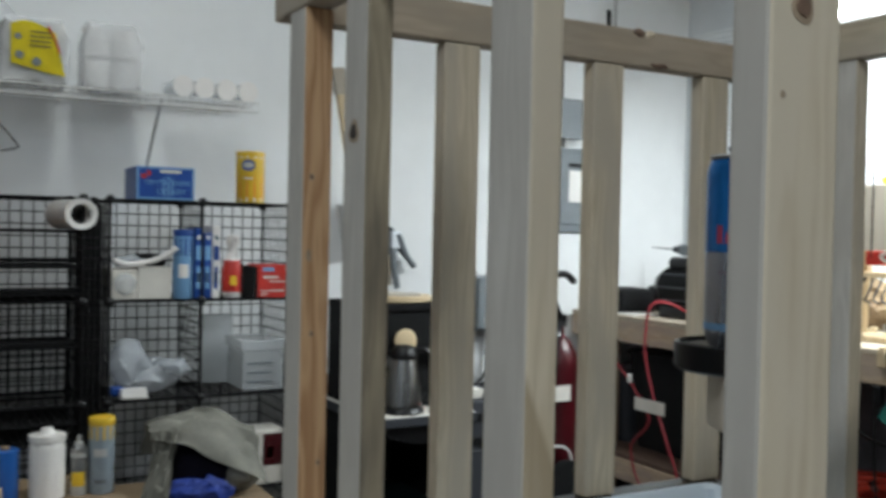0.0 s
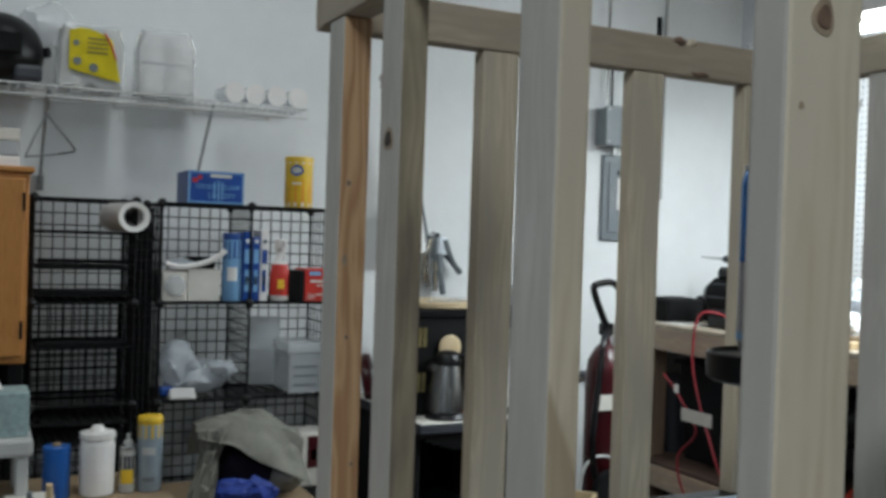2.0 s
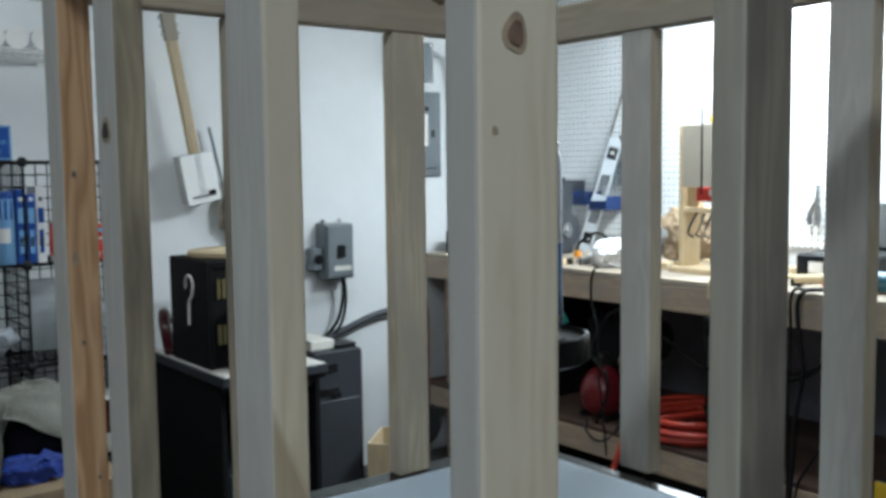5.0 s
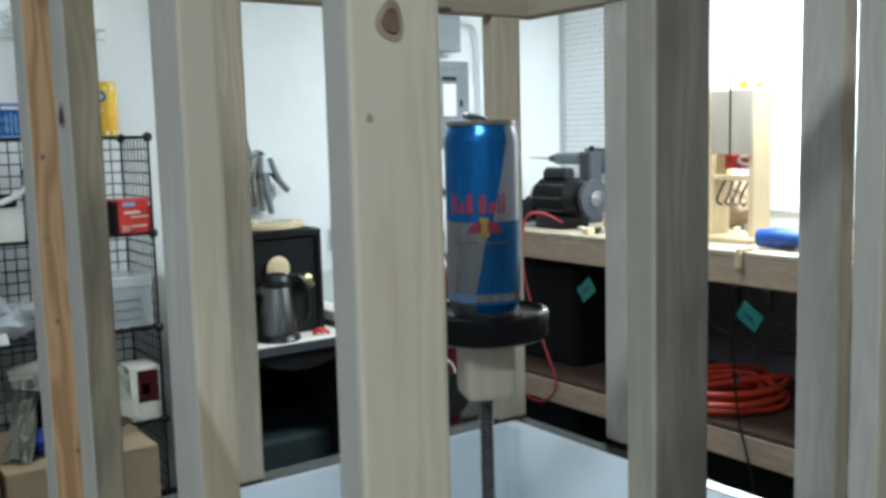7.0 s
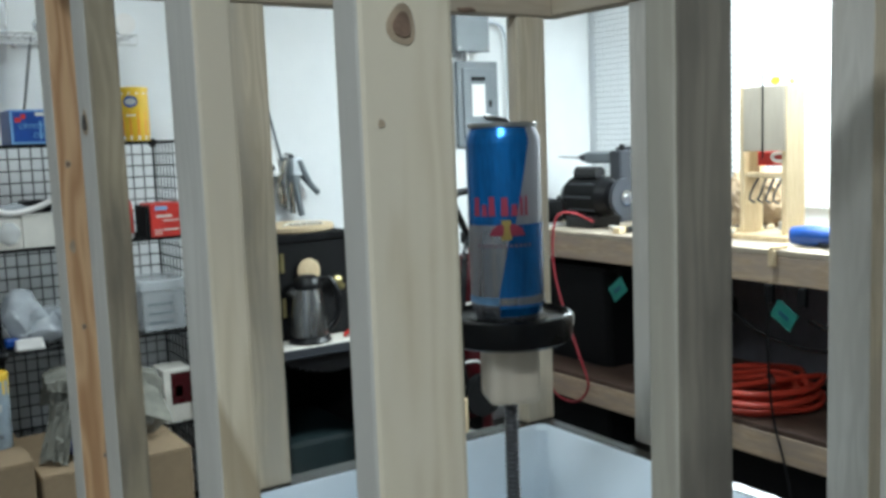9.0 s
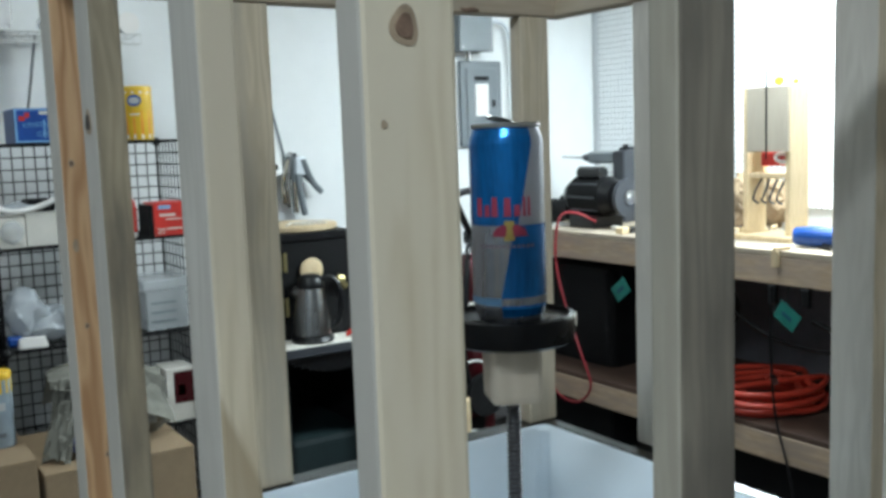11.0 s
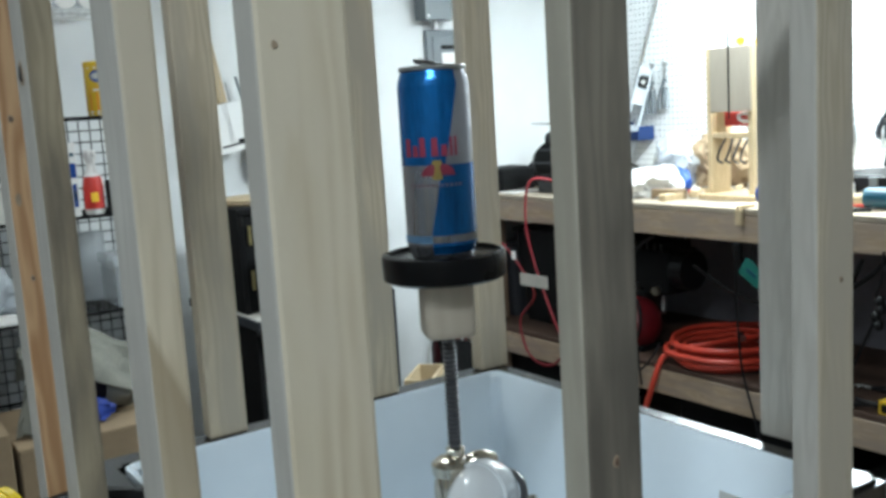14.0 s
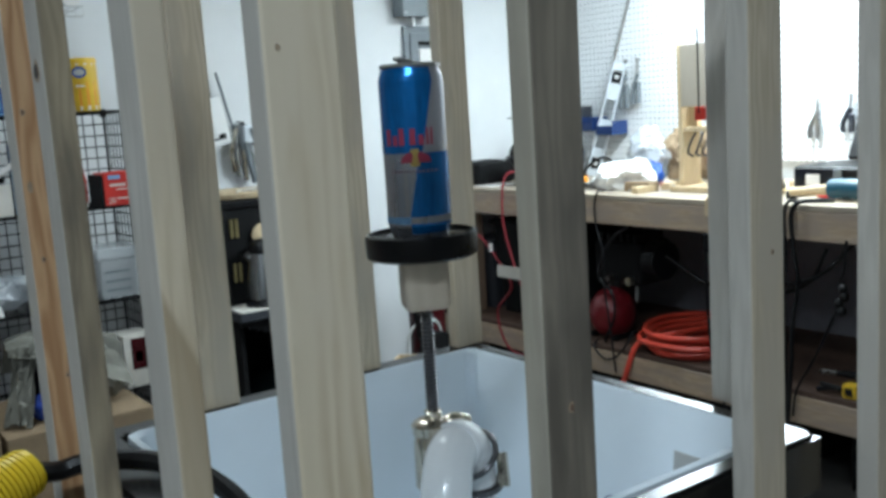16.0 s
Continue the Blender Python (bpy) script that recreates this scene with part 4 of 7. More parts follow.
def cube_stack(name, xs, y0, y1, zs, label, floors=()):
    st = thing(name, ((xs[0] + xs[-1]) / 2, y1, 0), label, "wire shelving", "wire cube stacks")
    X, Y, Z = Vector((1, 0, 0)), Vector((0, 1, 0)), Vector((0, 0, 1))
    for za, zb in zip(zs, zs[1:]):
        for xa, xb in zip(xs, xs[1:]):
            sheet("back_panel", one(grid_panel, (xa, y1, za), X * (xb - xa), Z * (zb - za)), WIRE_BLACK, st)
        for xa in xs:
            sheet("side_panel", one(grid_panel, (xa, y0, za), Y * (y1 - y0), Z * (zb - za)), WIRE_BLACK, st)
    for z in zs:
        for xa, xb in zip(xs, xs[1:]):
            sheet("shelf_panel", one(grid_panel, (xa, y0, z), X * (xb - xa), Y * (y1 - y0)), WIRE_BLACK, st)
    for z in floors:
        sheet("extra_panel", one(grid_panel, (xs[0] + 0.01, y0 + 0.005, z), X * (xs[-1] - xs[0] - 0.02), Y * (y1 - y0 - 0.01), nu=11, nv=15, r=0.002), WIRE_BLACK, st)
    if floors:
        for y in (y1 - 0.05,):
            for za in zs[1:-2]:
                sheet("stored_panel", one(grid_panel, (xs[0] + 0.012, y, za + 0.008), X * (xs[-1] - xs[0] - 0.024), Z * 0.285, nu=11, nv=12, r=0.002), WIRE_BLACK, st)
    for x in xs:
        for y in (y0, y1):
            part("foot", one(cyl, (x, y, 0.0), (x, y, zs[0]), 0.006, seg=8), BLACK_PLASTIC, st)
            for z in zs:
                bm = bmesh.new()
                ball(bm, (x, y, z), 0.0155, (1, 0.8, 1), 10)
                part("connector", bm, BLACK_PLASTIC, st, smooth=True)
    return st


CF, CB = 2.21, 2.49
cube_stack("wire_cube_stack", (-0.187, 0.089, 0.376), CF, CB, (0.105, 0.41, 0.714, 1.018, 1.322), "black wire grid cubes holding cleaning supplies")
cube_stack("wire_cube_stack", (-0.544, -0.262), CF, CB, (0.105, 0.41, 0.714, 1.018, 1.322), "black wire grid cubes with many stacked shelf panels", (1.225, 1.12, 1.04, 0.885, 0.66, 0.6))
sp_ = thing("spare_wire_panels", (-0.225, 2.35, 0), "spare black wire panels standing between the cube stacks", "wire panel")
for k, x in enumerate((-0.246, -0.229, -0.211)):
    for z0_, z1_ in ((0.0, 0.33), (0.34, 0.67), (0.68, 1.01), (1.018, 1.3)):
        sheet("panel", one(grid_panel, (x, CF + 0.004 * k, z0_ + 0.002), Vector((0.006 * (1 - k), CB - CF - 0.01, 0)), Vector((0, 0, z1_ - z0_)), nu=8, nv=9), WIRE_BLACK, sp_)
st = thing("dark_tray_stack", (-0.4, 2.35, 0.9), "narrow black strips lying on the wire panels", "tray")
for z in (1.135, 1.045, 0.89):
    part("tray", one(box, -0.53, -0.275, CF + 0.012, CF + 0.05, z, z + 0.012, 0.002), BLACK_MATT, st)

G = 1.326
pr = thing("pipe_offcut", (-0.272, 2.25, 1.2), "short white plastic pipe lying in the wire cubes", "pipe")
bm = bmesh.new()
seg = 28
rings_ = []
for y, r in ((2.175, 0.045), (2.4, 0.045), (2.4, 0.03), (2.178, 0.03)):
    rings_.append([bm.verts.new((-0.272 + (0.03 if y > 2.3 else 0) * -1 + r * math.cos(2 * math.pi * k / seg), y, 1.276 + r * math.sin(2 * math.pi * k / seg))) for k in range(seg)])
for i in range(4):
    a, b = rings_[i], rings_[(i + 1) % 4]
    for k in range(seg):
        j = (k + 1) % seg
        bm.faces.new((a[k], a[j], b[j], b[k]))
part("pipe_wall", bm, WHITE, pr, smooth=True)
# Black disc set inside the pipe for the shade in its open bore.
part("end_plug", one(cyl, (-0.29, 2.36, 1.276), (-0.29, 2.37, 1.276), 0.0295, seg=20), BLACK_MATT, pr)

# ---- supplies on and in the wire cubes ----
def carton(name, x0, x1, y0, y1, z0, z1, m, label, cat="box", marks=()):
    t = thing(name, ((x0 + x1) / 2, (y0 + y1) / 2, z0), label, cat)
    part("carton", one(box, x0, x1, y0, y1, z0, z1, 0.002), m, t)
    for nm, mm, rows, lb in marks:
        for a, b, c, d in rows:
            part(nm[:-1] if nm.endswith("bars") else nm, one(box, a, b, y0 - 0.0015, y0 - 0.0002, c, d, 0), mm, t, lb.replace("bars", "bar"))
    return t


bx = carton("cutlery_box", -0.105, 0.072, 2.25, 2.43, G + 0.001, G + 0.103, BLUE, "blue printed carton standing on the wire cubes", "box", (
    ("edge_print", LIGHTBLUE, ((-0.104, -0.098, G + 0.003, G + 0.1), (-0.098, 0.071, G + 0.003, G + 0.008), (-0.098, 0.071, G + 0.097, G + 0.101), (0.066, 0.071, G + 0.009, G + 0.096)), "pale blue printed border"),
    ("red_flash", RED, ((-0.092, -0.075, G + 0.066, G + 0.08), (-0.075, -0.062, G + 0.076, G + 0.09)), "red printed corner flash"),
    ("logo_bar", OFFWHITE, ((-0.035, 0.03, G + 0.084, G + 0.094),), "pale printed bar"),
    ("cutlery_picture", LIGHTBLUE, ((-0.025, -0.02, G + 0.015, G + 0.07), (-0.012, -0.007, G + 0.012, G + 0.075), (0.0, 0.005, G + 0.015, G + 0.07)), "pale printed cutlery shapes")))


def lettering(text, size, m, parent, at, turn=(90, 0, 0), name="lettering"):
    cu = bpy.data.curves.new(name, "FONT")
    cu.body, cu.size, cu.extrude, cu.align_x = text, size, 0.0004, "CENTER"
    tmp = bpy.data.objects.new(name, cu)
    scene.collection.objects.link(tmp)
    me = bpy.data.meshes.new_from_object(tmp.evaluated_get(bpy.context.evaluated_depsgraph_get()))
    bpy.data.objects.remove(tmp)
    me.materials.clear()
    me.materials.append(m)
    ob = new(name, me)
    ob.parent = parent
    ob.matrix_parent_inverse = parent.matrix_basis.inverted()
    ob.matrix_basis = pose(*at, *turn)
    return ob


lettering("CRYSTAL CLEAR", 0.019, LIGHTBLUE, bx, (-0.012, 2.2475, G + 0.048))
lettering("CUTLERY", 0.021, LIGHTBLUE, bx, (0.0, 2.2475, G + 0.02))


def canister(name, x, y, z, r, h, body, cap, label, cat, marks=()):
    t = thing(name, (x, y, z), label, cat)
    bm = bmesh.new()
    lathe(bm, [(r * 0.94, 0), (r, 0.004), (r, h * 0.9), (r * 0.97, h * 0.905)], (x, y, z), 28)
    part("body", bm, body, t, smooth=True)
    bm = bmesh.new()
    lathe(bm, [(r * 1.0, h * 0.9), (r * 1.02, h * 0.905), (r * 1.02, h * 0.985), (r * 0.96, h), (r * 0.3, h)], (x, y, z), 28)
    part("lid", bm, cap, t, smooth=True)
    for nm, mm, a0, a1, z0, z1 in marks:
        bm = bmesh.new()
        n = 12
        lo = [bm.verts.new((x + (r + 0.0006) * math.cos(radians(a0 + (a1 - a0) * k / n)), y + (r + 0.0006) * math.sin(radians(a0 + (a1 - a0) * k / n)), z + z0 * h)) for k in range(n + 1)]
        hi = [bm.verts.new((v.co.x, v.co.y, z + z1 * h)) for v in lo]
        if "oval" in nm:
            for k in range(n + 1):
                w = math.sqrt(max(0.02, 1 - (2 * k / n - 1) ** 2)) * (z1 - z0) * h / 2
                out = 1.0 + (0.012 if "core" in nm else 0.006)
                for v, sg in ((lo[k], -1), (hi[k], 1)):
                    v.co = Vector((x + (v.co.x - x) * out, y + (v.co.y - y) * out, z + (z0 + z1) * h / 2 + sg * w))
        for k in range(n):
            bm.faces.new((lo[k], lo[k + 1], hi[k + 1], hi[k]))
        part(nm, bm, mm, t, smooth=True)
    return t


canister("wipes_canister", 0.268, 2.3, G + 0.001, 0.046, 0.168, YELLOW, YELLOW, "yellow cleaning wipes canister with orange print", "canister", (
    ("white_foot", WHITE, 0, 360, 0.02, 0.1), ("orange_print", ORANGE_PRINT, 0, 360, 0.102, 0.4), ("amber_print", AMBER, 0, 360, 0.402, 0.56), ("white_neck", WHITE, 0, 360, 0.86, 0.9), ("oval_logo", BLUE, 215, 272, 0.62, 0.84), ("oval_logo_core", PALE_GREY, 222, 265, 0.67, 0.79), ("print_bars", WHITE, 225, 262, 0.46, 0.49)))

S1 = 1.022
carton("paper_box", -0.1, 0.0, 2.23, 2.44, S1, S1 + 0.098, OFFWHITE, "open beige paper box in the wire cubes", "box")
pb = carton("filter_box", -0.178, -0.103, 2.225, 2.4, S1, S1 + 0.09, OFFWHITE, "pale box with a white plastic roundel", "box")
bm = bmesh.new()
ball(bm, (-0.14, 2.222, S1 + 0.047), 0.034, (1, 0.35, 1), 14)
crumple(bm, 0.004, 60)
part("roundel", bm, CLEAR, pb, smooth=True)
fo = thing("plastic_fork_bag", (-0.09, 2.26, S1 + 0.1), "white plastic utensils in a thin bag on the paper box", "utensils")
bm = bmesh.new()
tube(bm, [(-0.17, 2.225, S1 + 0.118), (-0.13, 2.225, S1 + 0.106), (-0.07, 2.225, S1 + 0.115), (-0.02, 2.22, S1 + 0.135), (0.012, 2.215, S1 + 0.16)], 0.009, seg=8)
part("handle", bm, WHITE, fo, smooth=True)
bm = bmesh.new()
ball(bm, (-0.12, 2.28, S1 + 0.115), 0.05, (1.1, 0.8, 0.3), 12)
crumple(bm, 0.012, 30)
part("film", bm, BAG, fo, smooth=True)
bm = bmesh.new()
box(bm, -0.08, 0.0, 2.3, 2.42, S1 + 0.099, S1 + 0.135, 0.006)
single("dark_pouch", bm, BLACK_MATT, "dark pouch lying on the paper box", "pouch")
canister("blue_spray_can", 0.04, 2.25, S1, 0.03, 0.215, LIGHTBLUE, BLUE, "tall light blue spray can", "spray can", (("dark_band", BLUE, 0, 360, 0.62, 0.88), ("print_marks", WHITE, 230, 290, 0.3, 0.5)))
for x, z1, m, nm in ((0.083, 0.22, BLUE, "blue"), (0.112, 0.205, BLUE, "dark blue"), (0.139, 0.228, WHITE, "white and blue")):
    carton("tube_box", x - 0.012, x + 0.013, 2.23, 2.33, S1, S1 + z1, m, nm + " slim carton standing among the supplies", "box", (
        ("print_stripe", LIGHTBLUE if m is BLUE else BLUE, ((x - 0.008, x + 0.009, S1 + 0.12, S1 + 0.165), (x - 0.006, x + 0.006, S1 + 0.03, S1 + 0.1)), "printed stripes"),
        ("print_bar", WHITE if m is BLUE else TEAL, ((x - 0.005, x + 0.006, S1 + 0.185, S1 + 0.197), (x - 0.004, x + 0.004, S1 + 0.05, S1 + 0.08)), "small printed bars")))
sb = thing("spray_bottle", (0.2, 2.26, S1), "red-labelled white trigger spray bottle", "spray bottle")
bm = bmesh.new()
lathe(bm, [(0.026, 0), (0.03, 0.006), (0.03, 0.09), (0.024, 0.12), (0.013, 0.145), (0.012, 0.165)], (0.2, 2.26, S1), 24)
part("bottle", bm, WHITE, sb, smooth=True)
bm = bmesh.new()
lathe(bm, [(0.0308, 0.018), (0.031, 0.02), (0.031, 0.085), (0.0252, 0.118), (0.0248, 0.119)], (0.2, 2.26, S1), 24)
part("label", bm, RED, sb, smooth=True)
part("label_mark", one(box, 0.184, 0.206, 2.2265, 2.2285, S1 + 0.04, S1 + 0.07, 0), YELLOW, sb)
bm = bmesh.new()
box(bm, 0.186, 0.212, 2.225, 2.285, S1 + 0.166, S1 + 0.2, 0.006, 2)
box(bm, 0.193, 0.205, 2.2, 2.226, S1 + 0.18, S1 + 0.197, 0.003)
cyl(bm, (0.2, 2.26, S1 + 0.155), (0.2, 2.26, S1 + 0.168), 0.014)
part("trigger_head", bm, WHITE, sb, smooth=True)
part("trigger", one(tube, [(0.199, 2.222, S1 + 0.175), (0.199, 2.212, S1 + 0.155), (0.199, 2.216, S1 + 0.13)], 0.004, n=3), WHITE, sb)
rb = carton("red_bag_box", 0.272, 0.376, 2.215, 2.33, S1, S1 + 0.106, RED, "red carton of storage bags with white print", "box", (
    ("logo_bar", LIGHTBLUE, ((0.287, 0.325, S1 + 0.085, S1 + 0.098),), "pale printed bar"),
    ("print_bars", OFFWHITE, ((0.29, 0.34, S1 + 0.062, S1 + 0.07), (0.31, 0.368, S1 + 0.05, S1 + 0.054), (0.31, 0.36, S1 + 0.02, S1 + 0.025), (0.365, 0.373, S1 + 0.086, S1 + 0.098)), "white printed bars")))
lettering("20", 0.026, OFFWHITE, rb, (0.292, 2.2125, S1 + 0.008))
part("open_flap", one(box, 0.2555, 0.2705, 2.215, 2.33, S1, S1 + 0.1, 0.002), BLACK_MATT, rb, "dark panel on the carton's left side")

S2 = 0.718
bag = thing("plastic_bag", (-0.07, 2.3, S2), "crumpled white translucent plastic bag with small items", "plastic bag")
bm = bmesh.new()
for c, s in (((-0.12, 2.28, S2 + 0.1), (0.9, 0.9, 1.05)), ((-0.03, 2.3, S2 + 0.06), (1.2, 1.0, 0.7)), ((0.02, 2.26, S2 + 0.085), (0.7, 0.7, 0.5))):
    bmesh.ops.create_icosphere(bm, subdivisions=3, radius=0.07, matrix=Matrix.Translation(c) @ Matrix.Diagonal((*s, 1)))
crumple(bm, 0.02, 22, 1)
crumple(bm, 0.006, 70, 2)
part("film", bm, BAG, bag, smooth=True)
bm = bmesh.new()
box(bm, -0.15, -0.07, 2.21, 2.25, S2 + 0.001, S2 + 0.035, 0.008, 2)
crumple(bm, 0.005, 40)
part("white_pack", bm, WHITE, bag)
part("blue_pack", one(box, -0.175, -0.135, 2.225, 2.265, S2 + 0.012, S2 + 0.04, 0.006), BLUE, bag)
single("clear_folder", one(box, 0.15, 0.262, 2.44, 2.452, S2, S2 + 0.235, 0.002), CLEAR, "clear plastic folder standing in the wire cubes", "folder")
cbx = thing("clear_storage_box", (0.3, 2.3, S2), "clear plastic storage box with small print", "storage box")
part("tray", one(box, 0.235, 0.37, 2.24, 2.42, S2, S2 + 0.13, 0.006, 2), CLEAR, cbx)
part("lid", one(box, 0.229, 0.373, 2.234, 2.426, S2 + 0.1305, S2 + 0.165, 0.005, 2), CLEAR, cbx)
part("print_bars", many(box, [(0.25, 0.33, 2.2375, 2.2392, S2 + 0.085 - k * 0.03, S2 + 0.092 - k * 0.03, 0) for k in range(3)]), MID_GREY, cbx, "grey unreadable print")
carton("bulb_box", 0.275, 0.371, 2.22, 2.34, 0.414, 0.59, OFFWHITE, "white carton with dark red printed picture", "box", (("red_picture", RED_TANK, ((0.3, 0.366, 0.475, 0.578),), "dark red printed picture"), ("picture_core", OFFWHITE, ((0.312, 0.336, 0.5, 0.535),), "pale mark")))

# ---- cardboard boxes with bottles, and the rucksack ----
def carton_box(x0, x1, y0, y1, h, label):
    t = thing("cardboard_box", ((x0 + x1) / 2, (y0 + y1) / 2, 0), label, "cardboard box", "cardboard boxes")
    part("carton", one(box, x0, x1, y0, y1, 0, h - 0.004, 0.003), CARD, t)
    for a, b in ((y0, (y0 + y1) / 2 - 0.001), ((y0 + y1) / 2 + 0.001, y1)):
        part("flap", one(box, x0, x1, a, b, h - 0.0038, h, 0.001), CARD, t)
    part("tape", one(box, x0 - 0.0008, x1 + 0.0008, (y0 + y1) / 2 - 0.025, (y0 + y1) / 2 + 0.025, h + 0.0002, h + 0.0008, 0), CARD, t)
    return t


carton_box(-0.62, -0.205, 1.72, 2.12, 0.535, "brown cardboard box with bottles on it")
carton_box(-0.19, 0.195, 1.72, 2.13, 0.488, "brown cardboard box under a grey rucksack")
BZ = 0.5362
bb_ = canister("blue_bottle", -0.49, 1.9, BZ, 0.034, 0.135, BLUE_BOTTLE, BLUE_BOTTLE, "blue plastic bottle with small pink nozzle", "bottle", ())
bm = bmesh.new()
lathe(bm, [(0.012, 0), (0.012, 0.004), (0.008, 0.007)], (-0.49, 1.9, BZ + 0.1355), 14)
part("nozzle", bm, CARD, bb_, "small pink nozzle", smooth=True)
wj = thing("white_jug", (-0.39, 1.9, BZ), "white plastic jar with ribbed cap", "jar")
bm = bmesh.new()
lathe(bm, [(0.04, 0), (0.044, 0.005), (0.045, 0.13), (0.043, 0.142), (0.036, 0.15)], (-0.39, 1.9, BZ), 28)
part("jar", bm, WHITE, wj, smooth=True)
bm = bmesh.new()
lathe(bm, [(0.044, 0.148), (0.046, 0.15), (0.046, 0.165), (0.02, 0.168), (0.014, 0.182), (0.005, 0.183)], (-0.39, 1.9, BZ), 28)
part("cap", bm, WHITE, wj, smooth=True)
sc_ = canister("spray_can", -0.312, 1.9, BZ, 0.022, 0.125, PALE_GREY, STEEL, "small grey aerosol can with dark label", "spray can", (("label", DARK_GREY, 0, 360, 0.3, 0.8), ("yellow_mark", YELLOW, 210, 300, 0.2, 0.5)))
bm = bmesh.new()
lathe(bm, [(0.012, 0), (0.012, 0.012), (0.005, 0.014), (0.005, 0.03)], (-0.312, 1.9, BZ + 0.1255), 14)
part("nozzle", bm, PALE_GREY, sc_, smooth=True)
canister("spray_can", -0.255, 1.9, BZ, 0.033, 0.2, CAN_PALE, YELLOW, "pale blue aerosol can with yellow cap", "spray can", (("yellow_cap_side", YELLOW, 0, 360, 0.72, 0.985), ("print", PALE_GREY, 222, 285, 0.5, 0.6), ("dark_print", MID_GREY, 228, 282, 0.14, 0.2)))
tr = thing("paint_tray", (-0.56, 1.72, BZ), "pale tray with brush handles", "tray")
part("tray", one(box, -0.62, -0.5, 1.73, 1.84, BZ, BZ + 0.035, 0.008), OFFWHITE, tr)
part("brush_handle", one(cyl, (-0.515, 1.76, BZ + 0.02), (-0.517, 1.745, BZ + 0.075), 0.011, 0.008), PLY, tr)
part("brush_handle", one(cyl, (-0.56, 1.76, BZ + 0.02), (-0.562, 1.745, BZ + 0.06), 0.01, 0.006), MID_GREY, tr)

rk = thing("rucksack", (0.0, 1.92, 0.4885), "slumped grey canvas rucksack with blue nylon panels", "rucksack")


def blob(c, s, amount, scale, seed, sub=4):
    bm = bmesh.new()
    bmesh.ops.create_icosphere(bm, subdivisions=sub, radius=1.0, matrix=Matrix.Translation(c) @ Matrix.Diagonal((*s, 1)))
    crumple(bm, amount, scale, seed)
    crumple(bm, amount * 0.3, scale * 3, seed + 5)
    for v in bm.verts:
        v.co.z = max(v.co.z, 0.4895)
    return bm


part("bag_body", blob((0.015, 1.93, 0.558), (0.1, 0.075, 0.085), 0.02, 12, 1), CANVAS_DARK, rk, "dark purple nylon body", smooth=True)
part("front_pocket", blob((-0.01, 1.815, 0.525), (0.09, 0.03, 0.038), 0.018, 34, 2), CANVAS_BLUE, rk, "bright blue nylon pocket", smooth=True)


def draped(corner, lift=0.006, n=26, seed=1):
    """A slack sheet of heavy cloth with running folds and real thickness; corner(u, v) gives its middle surface."""
    bm = bmesh.new()
    layers = []
    for side in (0, 1):
        rows = []
        for a in range(n + 1):
            row = []
            for b in range(n + 1):
                u, v = a / n, b / n
                p = Vector(corner(u, v))
                q = noise.noise(Vector((u * 2.2, v * 2.2, seed)))
                fold = abs(math.sin(7.5 * (0.9 * v + 0.35 * u) + 5.0 * q)) ** 0.8
                p += Vector((0, -0.55, 0.8)) * (0.022 * (fold - 0.6) + 0.005 * math.sin(24 * (v + 0.35 * u) + 9.0 * q) + 0.003 * math.sin(41 * (v - 0.2 * u) + 7.0 * q)) + noise.noise_vector(Vector((u * 5, v * 5, seed + 2))) * 0.009
                p.z = max(p.z, 0.491) - side * lift * 0.4
                p.y += side * lift
                row.append(bm.verts.new(p))
            rows.append(row)
        layers.append(rows)
    for rows in layers:
        for a in range(n):
            for b in range(n):
                bm.faces.new((rows[a][b], rows[a + 1][b], rows[a + 1][b + 1], rows[a][b + 1]))
    t, w = layers
    edge = [(a, 0) for a in range(n)] + [(n, b) for b in range(n)] + [(a, n) for a in range(n, 0, -1)] + [(0, b) for b in range(n, 0, -1)]
    for (a, b), (c, d) in zip(edge, edge[1:] + edge[:1]):
        bm.faces.new((t[a][b], t[c][d], w[c][d], w[a][b]))
    return bm


def flap_shape(u, v):
    top = 0.672 + 0.056 * math.sin(math.pi * min(1.0, 0.2 + 0.62 * u)) - 0.05 * max(0.0, u - 0.6) * 2
    front = 0.668 - 0.03 * u / 0.35 if u < 0.35 else 0.638 - 0.118 * (u - 0.35) / 0.65
    back = 0.6
    z = back + (top - back) * (v / 0.45) ** 0.6 if v < 0.45 else top + (front - top) * ((v - 0.45) / 0.55) ** 1.5
    return (-0.125 + 0.3 * u + 0.02 * v * (u - 0.5), 2.03 - 0.18 * v - 0.03 * math.sin(math.pi * u) * v, z)


def strap_shape(u, v):
    return (-0.175 + 0.06 * u + 0.055 * (1 - v), 1.82 - 0.05 * v * u + 0.05 * (1 - v), 0.69 - 0.2 * v)


part("flap", draped(flap_shape), CANVAS, rk, "creased grey canvas flap", smooth=True)
part("side_flap", draped(strap_shape, n=18, seed=6), CANVAS, rk, "hanging grey canvas side flap", smooth=True)
part("back_padding", blob((0.12, 1.93, 0.56), (0.07, 0.08, 0.075), 0.018, 14, 8), CANVAS, rk, "slumped grey canvas side", smooth=True)
part("front_pocket", blob((-0.06, 1.835, 0.525), (0.05, 0.03, 0.035), 0.012, 24, 4), CANVAS_BLUE, rk, "bright blue nylon pocket", smooth=True)

